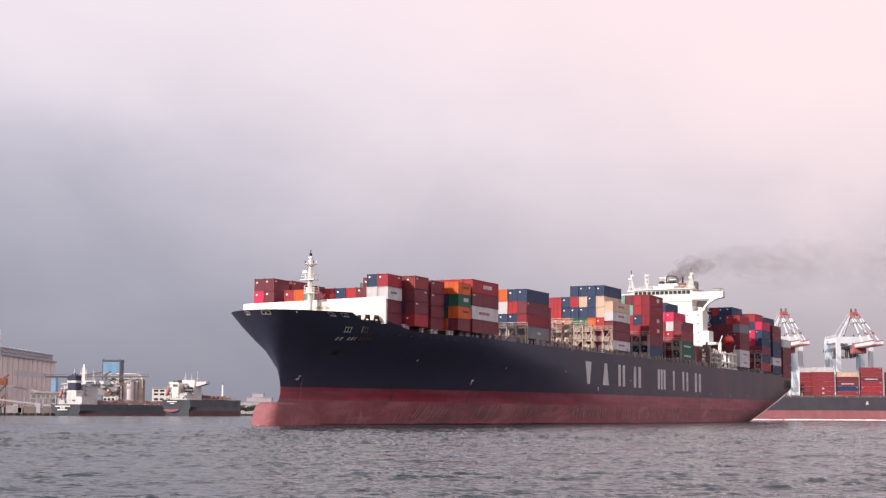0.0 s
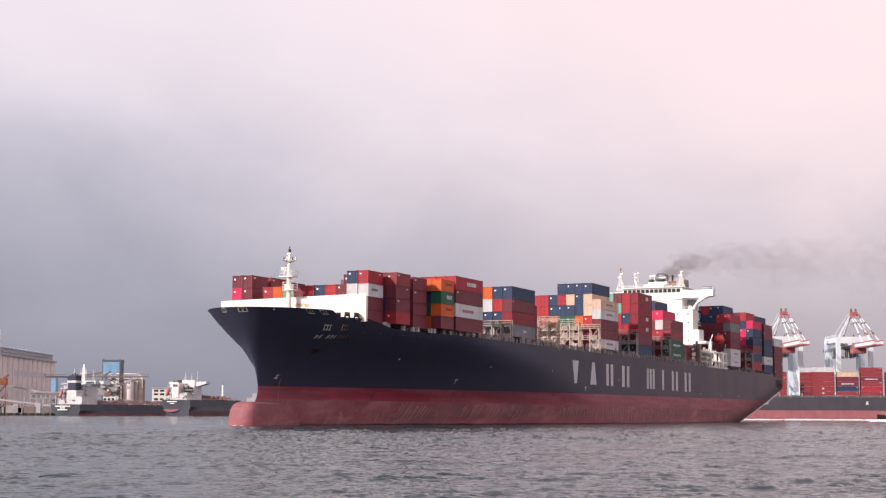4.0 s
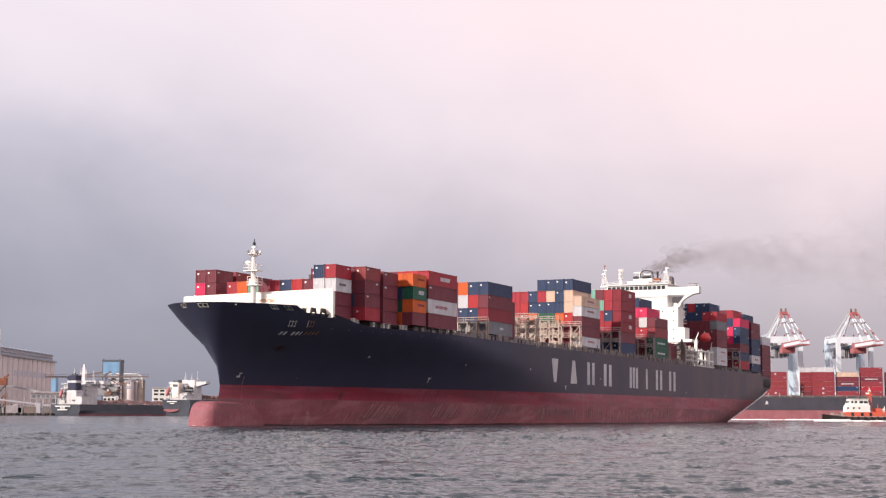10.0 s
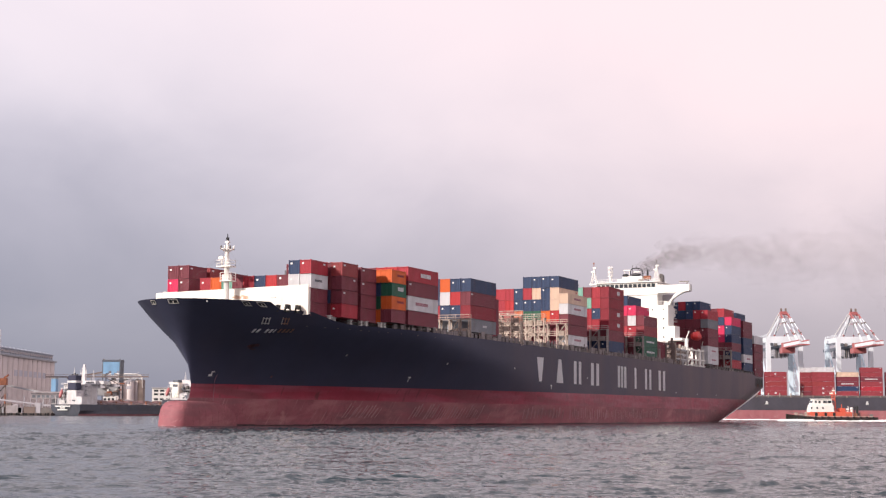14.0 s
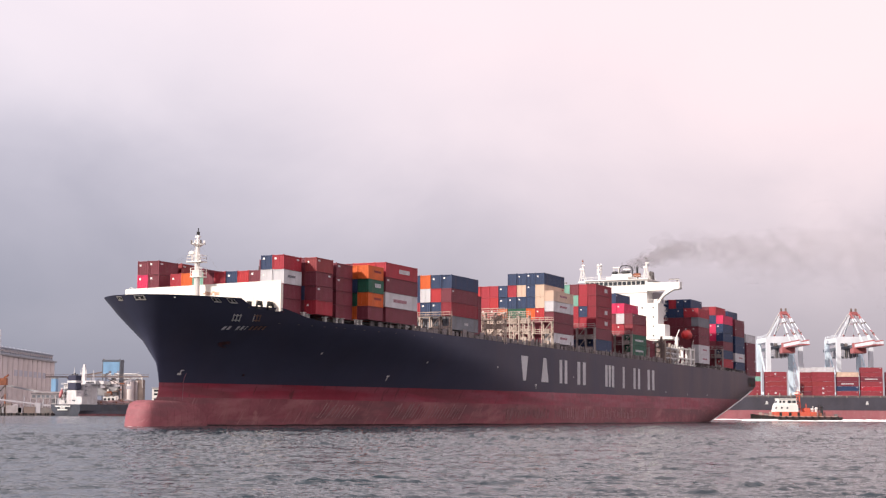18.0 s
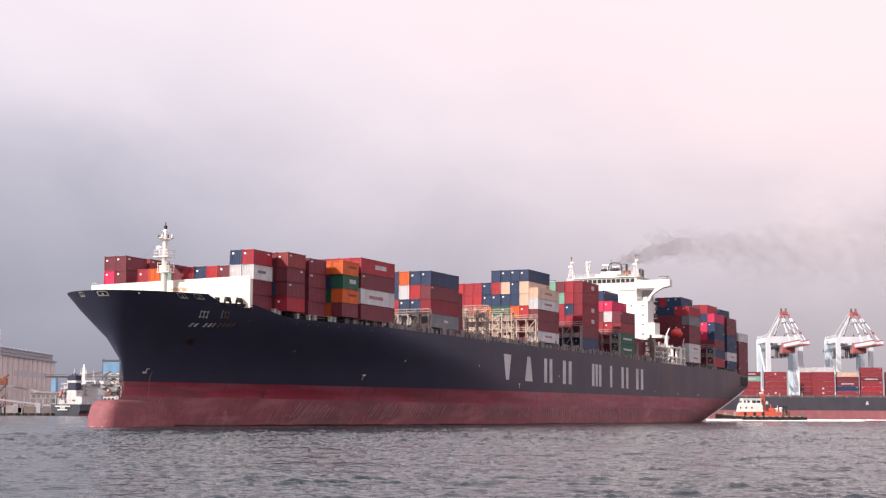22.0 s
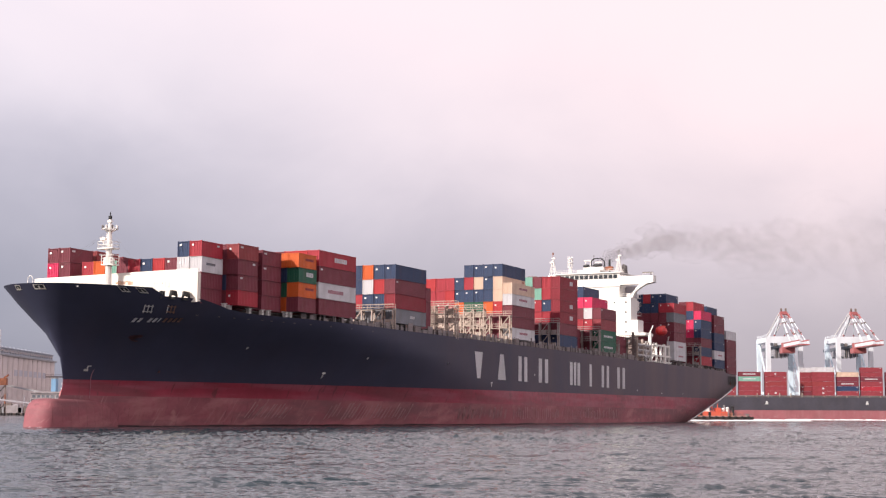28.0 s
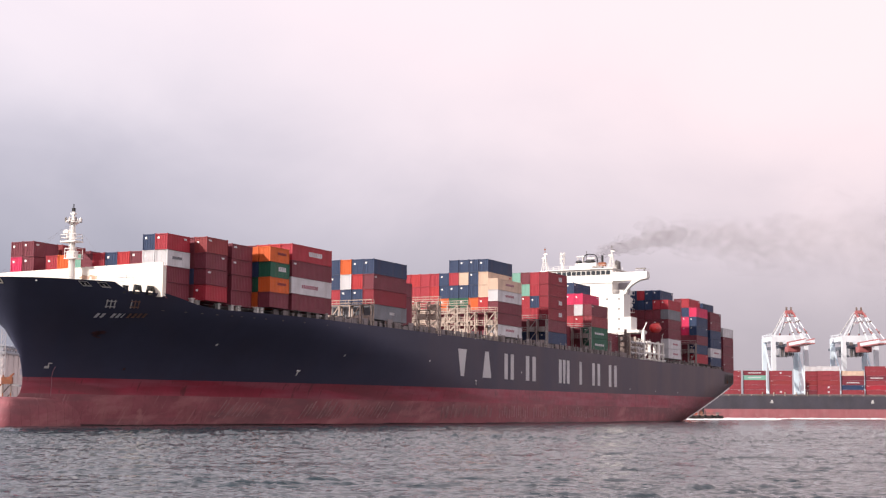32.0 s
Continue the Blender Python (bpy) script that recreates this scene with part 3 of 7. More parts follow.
def container(color, length, height, m, on_ship=True, group="containers on the ship's deck", mark=None, door=True):
    """A freight container at the pose m (x aft, y to starboard in its own space)."""
    size = {20: "twenty-foot", 40: "forty-foot", 45: "forty-five-foot"}[length]
    tail = "stacked on the ship's deck" if on_ship else "stacked on the berthed ship"
    c = thing("shipping_container", "%s %s corrugated steel shipping container %s" % (BOX_WORD[color], size, tail), "container", group)
    mat = BOX[color]
    shared("body", BODY[length, height], c, None, mat)
    if door:
        for y, name in ((0.13, "door"), (1.19, "door")):
            shared(name, DOOR[height], c, Matrix.Translation((0, y, 0)), mat)
        if RNG.random() < (0.85 if color in "bp" else 0.3):
            shared("stencil", LABEL_END, c, Matrix.Translation((-0.05, 1.5, height - 0.75 - RNG.random() * 0.4)))
    if RNG.random() < 0.5 and not mark:
        shared("stencil", LABEL_SIDE, c, Matrix.Translation((0.6 if RNG.random() < 0.5 else LEN[length] - 1.6, 0, height - 0.75)), BOX["w"] if color not in "wc" else BOX["r"])
    if mark:
        wide, tall, mm, bars, x, z = mark
        shared("trade_name_block", side_word(wide, tall, mm, bars), c, Matrix.Translation((x, 0, z)))
    if on_ship:
        aboard(c, m)
    else:
        c.matrix_basis = m
    return c


# The ship's local axes: x ahead, y to port. A container's own axes are turned half round: x aft, y to starboard.
TURN = Matrix.Rotation(math.pi, 4, "Z")
ROW = 2.464
BASE = 20.5


REST = {}  # the lower, hidden boxes of the inner rows, joined by colour


def stack(u, row, colors, length=40, height=2.59, base=BASE, marks=None, seen=2):
    """A stack, bottom to top, in a row counted from the port side; of the inner rows, the upper boxes are things of their own."""
    z = base
    for i, c in enumerate(colors):
        if c != "." and row > 0 and i < len(colors) - seen:
            REST.setdefault(c, []).append((-u - LEN[length], -u, 20.9 - ROW * row - 2.44, 20.9 - ROW * row, z, z + height))
        elif c != ".":
            jog = RNG.uniform(-0.13, 0.13)
            container(c, length, height, Matrix.Translation((-u + jog, 20.9 - ROW * row + jog * 0.15, z)) @ TURN, mark=(marks or {}).get(i))
        z += height


WHITE_INK = BOX["w"]
WORD_R = (4.8, 0.5, INK, 8, 4.4, 1.15)
WORD_W = (4.6, 0.8, WHITE_INK, 7, 5.6, 1.1)
WORD_S = (2.6, 0.4, BOX["s"], 8, 1.4, 1.2)

# the two twenty-foot bays behind the breakwater
A_ROWS = {2: "mmwr", 3: "mmwb", 4: "mmm", 5: "mme", 6: "mmb", 7: "mmr", 8: "mmm", 9: "mmt", 10: "mmo", 11: "mmr", 12: "mm", 13: "mmmm", 14: "mmpm"}
for row, cols in A_ROWS.items():
    stack(21.6, row, cols, 20, 2.59, 20.25, {2: WORD_S} if row == 2 else None, 4 if row == 2 else 2 if row in (3, 13, 14) else 1)
for row, cols in {1: "rmmk", 2: "mbmm", 3: "mmmm", 4: "mmrm", 5: "mmbm", 6: "mmm", 7: "mmm", 13: "mmmk", 14: "mmmm"}.items():
    stack(28.7, row, cols, 20, 2.59, 20.4, None, 4 if row == 1 else 1)
for row, cols in {1: "mmmm", 2: "mmrm", 3: "mmmm", 4: "mmmm", 5: "mmms", 6: "mmms", 7: "mmrs", 8: "mmm", 9: "mmm", 13: "mmmm", 14: "mmmm"}.items():
    stack(36.0, row, cols, 20, 2.59, 20.1, None, 4 if row == 1 else 1)
for row, cols in {0: "mogo", 1: "ogbo", 2: "mbmo", 3: "mmmm"}.items():
    stack(43.9, row, cols, 20, 2.59, 20.35, {1: (2.8, 0.42, BOX["k"], 7, 2.4, 1.3), 2: (2.4, 0.75, WHITE_INK, 4, 2.6, 1.1), 3: (2.8, 0.42, BOX["k"], 7, 2.4, 1.3)} if row == 0 else None, 4 if row == 1 else 1)
for row, cols in {0: "mwmr", 1: "mmme", 2: "mmme", 3: "mmmm", 4: "mmmm"}.items():
    stack(50.9, row, cols, 45, 2.9, 20.35, {3: WORD_W, 1: (5.6, 0.62, INK, 9, 3.4, 1.1)} if row == 0 else None, 4 if row == 1 else 1)
# the second group
for row, cols in {0: "sxmb", 1: "sbeb", 2: "sbwo", 3: "srbb", 4: "srmb", 5: "mmmb"}.items():
    stack(80.2, row, cols, 45, 2.9, 20.65, {0: (2.0, 0.5, WHITE_INK, 4, 6.5, 1.2)} if row == 0 else None, 3)
stack(94.8, 1, "mmm", 20, 2.9, 20.5)
stack(94.8, 2, "mmm", 20, 2.9, 20.5)
# the tall group amidships
for row, cols in {1: "mmeccb", 2: "mmobbb", 3: "mmgbcb", 4: "mmgbrb", 5: "mmobb", 6: "mmrer", 7: "mmrrr", 8: "mmrre", 9: "mmrrr"}.items():
    stack(138.0, row, cols, 45, 2.9, 20.7, None, len(cols) - 2)
stack(138.0, 0, "wmmwc", 45, 2.59, 20.7, {0: WORD_R, 3: WORD_R, 4: WORD_R})
# the red group ahead of the bridge
DISC = (2.2, 1.0, WHITE_INK, 3, 6.8, 1.0)
stack(167.8, 0, "bmxxxx", 40, 2.9, 20.45, {2: DISC, 3: DISC, 5: DISC})
for row, cols in {1: "bmrbrr", 2: "bmrrtm", 3: "bmrrrt", 4: "bmrrrr"}.items():
    stack(167.8, row, cols, 40, 2.9, 20.45, None, 4)
for row in (2, 3, 4):
    stack(182.6, row, "mm", 40, 2.9, 20.45)
for row, cols in {1: "mm", 2: "mk", 3: "mm", 4: "mm"}.items():
    stack(212.2, row, cols, 40, 2.59, 20.6, None, 2)
for row, cols in {0: "ggdm", 1: "mmrwp", 2: "mmrmpb", 3: "mmrmmb", 4: "mmrmmb", 5: "mmrmmb"}.items():
    stack(197.2, row, cols, 40, 2.9, 20.5, {0: (7.0, 0.5, WHITE_INK, 5, 2.5, 1.0), 1: (7.0, 0.5, WHITE_INK, 5, 2.5, 1.0)} if row == 0 else None, 4 if row < 3 else 2)
# abaft the bridge
for row, cols in {0: "wwmmsr", 1: "mmmmmrb", 2: "mmmmmbb", 3: "mmmmmbr", 4: "mmmmmbb", 5: "mmmmmbb"}.items():
    stack(261.5, row, cols, 40, 2.9, 20.8, {0: WORD_R, 1: WORD_R} if row == 0 else None, 4 if row < 4 else 2)
for row, cols in {0: "rbmbbp", 1: "mmmppbr", 2: "mmmpmmm", 3: "mmmmmm"}.items():
    stack(290.0, row, cols, 40, 2.9, 20.5, None, 4)
for row, cols in {0: "bwbbmm", 1: "mmmmmmb", 2: "mmmmmm"}.items():
    stack(305.2, row, cols, 40, 2.9, 20.1, {1: WORD_R} if row == 0 else None)
for row, cols in {0: "mmmmw", 1: "mmmms"}.items():
    stack(319.9, row, cols, 40, 2.9, 18.7)

# the joined rest: plain boxes with rails, hidden behind the outer rows
bm = bmesh.new()
slots = sorted(REST)
for k, c in enumerate(slots):
    for x0, x1, y0, y1, z0, z1 in REST[c]:
        n = len(bm.faces)
        box(bm, x0, x1, y0, y1, z0, z1)
        bm.faces.ensure_lookup_table()
        for f in bm.faces[n:]:
            f.material_index = k
ob = new("inner_containers", mesh_of("inner_containers", bm, *[BOX[c] for c in slots]))
aboard(tagged(ob, "maroon and mixed steel containers filling the ship's inner rows", "containers", kind="stuff"), Matrix())


# ---------- the ship's fittings ----------
def rail(bm, pts, height=1.05, r=0.035, rungs=2):
    """An open guard rail along a line of points."""
    for a, b in zip(pts, pts[1:]):
        a, b = Vector(a), Vector(b)
        n = max(1, int((b - a).length / 1.6))
        for i in range(n + 1):
            p = a.lerp(b, i / n)
            rod(bm, p, p + Vector((0, 0, height)), r)
        for k in range(1, rungs + 1):
            up = Vector((0, 0, height * k / rungs))
            rod(bm, a + up, b + up, r)


# breakwater: a tall cream plate across the foredeck, rounded at its ends and stiffened behind
bm = bmesh.new()
front = [(-16.2, 19.9), (-17.6, 20.3), (-18.4, 21.2), (-18.55, 22.4)][::-1] + [(16.5, 19.9)]
outer = [(-u, v) for v, u in front]
for (xa, ya), (xb, yb) in zip(outer, outer[1:]):
    za, zb = 25.25 + (ya + 18) * 0.016, 25.25 + (yb + 18) * 0.016
    q = [bm.verts.new(p) for p in ((xa, ya, 20.3), (xb, yb, 20.3), (xb, yb, zb), (xa, ya, za), (xa - 0.18, ya, 20.3), (xb - 0.18, yb, 20.3), (xb - 0.18, yb, zb), (xa - 0.18, ya, za))]
    for f in ((0, 1, 2, 3), (7, 6, 5, 4), (3, 2, 6, 7), (0, 4, 5, 1), (0, 3, 7, 4), (1, 5, 6, 2)):
        bm.faces.new([q[i] for i in f])
BREAKWATER = part("breakwater", bm, CREAM, SHIP, "cream painted breakwater plate with rust streaks")
for y in np.linspace(-16, 16, 17):
    boxpart("stiffener", CREAM, BREAKWATER, -21.4, -20.08, y - 0.06, y + 0.06, 20.5, 25.2)
bm = bmesh.new()
rail(bm, [(-19.3, 6.2, 20.9), (-19.3, 10.6, 20.9)], 3.0, 0.04, 5)
part("ladder_rack", bm, WHITE, SHIP)
boxpart("name_board", MARK, SHIP, -19.9, -19.84, 4.0, 9.5, 23.4, 24.2, "faded plain panel on the breakwater")

for k in range(7):
    y, z = -0.0 + 0.5 * k, 24.0 + 0.1 * (k * 5 % 3)
    boxpart("rust_stain", STAIN, BREAKWATER, -19.9, -19.885 + 0.002 * (k % 3), y, y + 0.62, z - 0.25 - 0.12 * (k * 3 % 4), z + 0.06, "faint orange rust stain")

# foremast
MAST = part("foremast", (lambda b: (rod(b, (-18, 0, 20.6), (-18, 0, 32.8), 0.6, 12, 0.36), b)[1])(bmesh.new()), WHITE, SHIP, "white tapered foremast", smooth=False)
bm = bmesh.new()
rail(bm, [(-17.2, -0.9, 26.85), (-17.2, 1.4, 26.85), (-18.8, 1.4, 26.85)], 1.5, 0.05, 3)
part("platform_rail", bm, WHITE, MAST)
boxpart("mast_platform", WHITE, MAST, -18.9, -17.1, -1.0, 1.5, 26.7, 26.85, "lower mast platform")
boxpart("lamp_housing", WHITE, MAST, -18.6, -17.4, -0.75, 0.75, 26.85, 28.0, "white lamp locker", 0.05)
bm = bmesh.new()
box(bm, -19.0, -17.0, -1.75, 1.35, 29.4, 29.6)
rail(bm, [(-18.9, -1.65, 29.6), (-17.1, -1.65, 29.6), (-17.1, 1.25, 29.6), (-18.9, 1.25, 29.6), (-18.9, -1.65, 29.6)], 1.05, 0.05, 2)
rod(bm, (-18, -1.2, 29.6), (-18, -1.2, 30.9), 0.11, 6)
part("platform", bm, WHITE, MAST, "railed mast platform with a small radar")
bm = bmesh.new()
prism(bm, [(-1.75, 30.9), (-0.75, 31.0), (-0.7, 31.3), (-1.2, 31.55), (-1.8, 31.35)], "x", -18.3, -17.7)
part("radar_scanner", bm, WHITE, MAST)
bm = bmesh.new()
rod(bm, (-18, 0, 32.3), (-18, 0, 32.6), 0.55, 10, 1.0)
ring_ = [Vector((-18 + 1.25 * math.cos(a), 1.25 * math.sin(a), 32.75)) for a in np.linspace(0, 2 * math.pi, 13)]
for a, b in zip(ring_, ring_[1:]):
    rod(bm, a, b, 0.09)
for k in range(0, 12, 3):
    rod(bm, (-18, 0, 32.5), ring_[k], 0.09)
part("crosstree", bm, WHITE, MAST, "white ring of the mast's crosstree")
for k in range(8):
    d = Vector((math.cos(k * 0.785 + 0.2), math.sin(k * 0.785 + 0.2), 0)) * 1.25
    bm = bmesh.new()
    rod(bm, Vector((-18, 0, 32.7)) + d, Vector((-18, 0, 33.25)) + d, 0.17, 6)
    rod(bm, Vector((-18, 0, 33.25)) + d, Vector((-18, 0, 33.4)) + d, 0.2, 6, 0.05)
    part("floodlight", bm, GREY if k % 2 else WHITE, MAST)
bm = bmesh.new()
rod(bm, (-18, 0, 32.8), (-18, 0, 34.4), 0.3, 8, 0.22)
box(bm, -18.3, -17.7, -0.4, 0.4, 33.9, 34.2)
part("topmast", bm, WHITE, MAST)
bm = bmesh.new()
rod(bm, (-18, 0, 34.4), (-18, 0, 34.95), 0.3, 8)
rod(bm, (-18, 0, 34.95), (-18, 0, 35.6), 0.09, 6)
part("masthead_light", bm, DARK, MAST, "black masthead light")
bm = bmesh.new()
for k in range(5):
    rod(bm, (-17.3, 0.35, 21 + 2.2 * k), (-17.3, 0.35, 23.2 + 2.2 * k), 0.04)
    rod(bm, (-17.3, -0.1, 21 + 2.2 * k), (-17.3, -0.1, 23.2 + 2.2 * k), 0.04)
for z in np.arange(21.2, 32, 0.4):
    rod(bm, (-17.3, -0.1, z), (-17.3, 0.35, z), 0.03)
part("mast_ladder", bm, WHITE, MAST)
bm = bmesh.new()
for k in (-1, 1):
    rod(bm, (-18, 0.3 * k, 32.6), (-1.0, 0.5 * k, 22.3), 0.01)
    rod(bm, (-18, 0.3 * k, 32.6), (-19.6, 6.0 * k, 25.2), 0.01)
part("stay_wire", bm, GREY, MAST)

# bow hoop, mooring openings and winches on the forecastle
bm = bmesh.new()
arch = [Vector((0.7, -0.2 + 0.5 * math.cos(a), 22.6 + 0.7 * math.sin(a))) for a in np.linspace(0, math.pi, 9)]
arch = [Vector((0.7, 0.3, 21.0))] + arch + [Vector((0.7, -0.7, 21.0))]
for a, b in zip(arch, arch[1:]):
    rod(bm, a, b, 0.055, 6)
part("bow_hoop", bm, WHITE, SHIP, "white steel hoop over the stem")


def hull_u(v, z):
    """How far aft of the bow the hull is v wide at the height z."""
    lo, hi = tab(z, *STEM), 60.0
    for _ in range(30):
        mid = (lo + hi) / 2
        lo, hi = (mid, hi) if half(mid, z) < v else (lo, mid)
    return hi


def mooring_opening(v0, v1, side, mat, label):
    """A pale frame of two openings, set in the bulwark between the half breadths v0 and v1."""
    def plate(bm, a, b, z0, z1):
        g = [[bm.verts.new((-hull_u(v, z) + 0.05, side * (v + 0.05), z)) for z in (z0, z1)] for v in (a, (a + b) / 2, b)]
        for p, q in zip(g, g[1:]):
            bm.faces.new((p[0], p[1], q[1], q[0]))
    w = v1 - v0
    bm = bmesh.new()
    plate(bm, v0, v1, 21.1, 21.28)
    plate(bm, v0, v0 + 0.1 * w, 21.28, 21.75)
    plate(bm, v0 + 0.42 * w, v0 + 0.58 * w, 21.28, 21.6)
    plate(bm, v1 - 0.1 * w, v1, 21.28, 21.75)
    plate(bm, v0, v1, 21.75, 21.84)
    bmesh.ops.solidify(bm, geom=bm.faces[:], thickness=-0.05)
    fl = part("fairlead", bm, mat, SHIP, label)
    for a, b in ((v0 + 0.1 * w, v0 + 0.42 * w), (v0 + 0.58 * w, v1 - 0.1 * w)):
        bm = bmesh.new()
        plate(bm, a, b, 21.28, 21.7)
        part("opening", bm, DARK, fl)


for v0, v1, side in ((0.9, 2.8, 1), (1.7, 2.9, -1)):
    mooring_opening(v0, v1, side, WHITE, "white framed mooring opening in the bulwark")
for v0, v1 in ((10.95, 11.65), (12.35, 13.0)):
    mooring_opening(v0, v1, 1, WHITE, "pale framed mooring opening in the bulwark")
boxpart("bulwark_light", MARK, SHIP, -1.85, -1.55, 7.02, 7.2, 21.55, 21.7)
for u, v in ((5.5, 6.5), (11.5, 9.5)):
    bm = bmesh.new()
    rod(bm, (-u, v - 1.1, 21.6), (-u, v + 1.1, 21.6), 0.5, 12)
    for k in (-1.1, 0, 1.1):
        rod(bm, (-u, v + k - 0.06, 21.6), (-u, v + k + 0.06, 21.6), 0.72, 12)
    box(bm, -u - 0.5, -u + 0.5, v - 1.4, v + 1.4, 20.7, 21.4)
    part("mooring_winch", bm, GREY, SHIP, "grey mooring winch on the foredeck")
for u in (14.6, 16.6, 18.9):
    v = half(u, 20.9) - 0.45
    bm = bmesh.new()
    if u < 15:
        for s in (-0.35, 0.35):
            rod(bm, (-u + s, v, 20.5), (-u + s, v, 21.6), 0.22, 8)
            rod(bm, (-u + s, v, 21.6), (-u + s, v, 21.72), 0.3, 8)
        part("bollard", bm, DARK, SHIP)
    else:
        for a in (-1, 1):
            rod(bm, (-u - 0.95, v, 20.6), (-u - 0.65, v, 21.75), 0.2)
            rod(bm, (-u + 0.95, v, 20.6), (-u + 0.65, v, 21.75), 0.2)
        rod(bm, (-u - 0.75, v, 21.8), (-u + 0.75, v, 21.8), 0.22)
        for s in (-0.45, 0.45):
            rod(bm, (-u + s, v - 0.2, 21.45), (-u + s, v + 0.2, 21.45), 0.34, 10)
        box(bm, -u - 1.0, -u + 1.0, v - 0.3, v + 0.3, 20.5, 20.8)
        part("roller_fairlead", bm, DARK, SHIP, "black steel roller fairlead")

# anchor marks and small painted symbols on the hull
for u, z, w, h_ in ((10.3, 8.95, 0.75, 0.35), (10.75, 9.3, 0.22, 0.5), (10.85, 9.68, 0.55, 0.16)):
    bm = bmesh.new()
    hull_plate(bm, u, u + w, z, z + h_, 0.06, 1)
    part("draught_mark", bm, MARK, SHIP)
bm = bmesh.new()
line_ = [hull_at(u, z, 0.12) for u, z in ((11.95, 9.25), (11.8, 8.6), (11.85, 7.6), (12.05, 6.7), (12.1, 5.6), (11.9, 4.7))]
for a, b in zip(line_, line_[1:]):
    rod(bm, a, b, 0.05)
part("hanging_rope", bm, INK, SHIP, "thin pale rope hanging down the bow")
for u in (22.2, 26.6, 29.9, 33.1, 36.3, 38.6, 41.6, 44.5, 49.0, 55.0, 62.0, 70.0):
    bm = bmesh.new()
    hull_plate(bm, u, u + 0.5, 18.28, 18.42, 0.05, 1)
    part("scupper", bm, GREY, SHIP)
for u in (61.5, 125.0):
    bm = bmesh.new()
    hull_plate(bm, u, u + 0.9, 10.1, 10.35, 0.05, 1)
    hull_plate(bm, u + 0.3, u + 0.6, 9.3, 10.1, 0.05, 1)
    part("tug_mark", bm, MARK, SHIP, "small white painted mark")
for u, z in ((23.6, 9.1), (38.5, 13.6), (72, 13.2), (103, 13.4), (150, 12.6), (225, 10.6), (247, 10.4), (268, 10.6)):
    bm = bmesh.new()
    hull_plate(bm, u, u + 0.45, z, z + 0.35, 0.05, 1)
    part("scupper", bm, MARK if u > 30 else SOOT_RED, SHIP)
# welded seams and scraped plates on the boot top
for u in range(16, 298, 12):
    bm = bmesh.new()
    hull_plate(bm, u, u + 0.07, 5.4, 7.3, 0.02, 1)
    part("plate_seam", bm, SEAM, SHIP)
for k in range(10):
    u = 2.0 + k * 1.95
    bm = bmesh.new()
    g = []
    for z in np.linspace(0.2, 4.4, 7):
        s = max(0.01, (u - 0.7) / 34)
        ry, mid, hz = bulb_ring(s)
        c = min(1.0, abs((z - mid) / hz))
        y = max(ry * max(0.0, 1 - c ** 3.57) ** 0.28, half(u, z)) + 0.02
        g.append((bm.verts.new((-u - 0.05 * (z - 2) ** 2, y, z)), bm.verts.new((-u - 0.055 - 0.05 * (z - 2) ** 2, y, z))))
    for a, b in zip(g, g[1:]):
        bm.faces.new((a[0], a[1], b[1], b[0]))
    bmesh.ops.solidify(bm, geom=bm.faces[:], thickness=0.03)
    part("plate_seam", bm, SEAM, SHIP)

# rows of rub marks left by quay fenders, leaning forward of amidships, upright abaft it
rng_s = random.Random(29)
for first, last, lean, pitch in ((45.0, 55.0, 0.8, 0.95), (66.0, 92.0, 0.7, 1.1), (112.0, 134.0, 0.15, 1.9), (138.0, 166.0, 0.0, 1.25), (168.0, 208.0, 0.0, 1.05)):
    u = first
    while u < last:
        bm = bmesh.new()
        z0 = 1.3 + 0.008 * u + rng_s.uniform(-0.2, 0.5)
        hull_plate(bm, u, u + pitch * rng_s.uniform(0.2, 0.5), z0, 4.4 + 0.004 * u + rng_s.uniform(-0.9, 0.3), 0.012 if u > 130 else 0.03, 1, lean)
        part("rub_mark", bm, SCRAPE, SHIP, "pale rub mark on the lower hull")
        u += pitch * rng_s.uniform(0.8, 1.3)

# hatch coamings, covers and the side passage's stanchions
BAYS = [21.6, 36.2] + [50.9 + 14.65 * k for k in range(12)] + [261.5, 276.1, 290.0, 305.0, 319.6]
for u in BAYS:
    wv = min(17.5, half(u, 19.0) - 3.0)
    boxpart("hatch_coaming", GREY, SHIP, -u - 13.0, -u + 0.3, -wv, wv, 18.9, 19.9)
    boxpart("hatch_cover", GREY, SHIP, -u - 12.9, -u + 0.2, -wv - 0.3, wv + 0.3, 19.9, 20.35, "grey steel hatch cover", 0.05)
bm = bmesh.new()
box(bm, -0.22, 0.22, -0.25, 0.25, 0.0, 1.25)
box(bm, -0.45, 0.45, -0.4, 0.35, 1.25, 1.42)
prism(bm, [(0.25, 0.0), (0.9, 0.0), (0.25, 1.2)], "x", -0.05, 0.05)
POST = mesh_of("stanchion", bm, GREY)
bm = bmesh.new()
box(bm, -0.32, 0.32, -0.3, 0.3, 0.0, 1.3)
box(bm, -0.5, 0.5, -0.4, 0.4, 1.15, 1.3)
PEDESTAL = mesh_of("pedestal", bm, PALE)
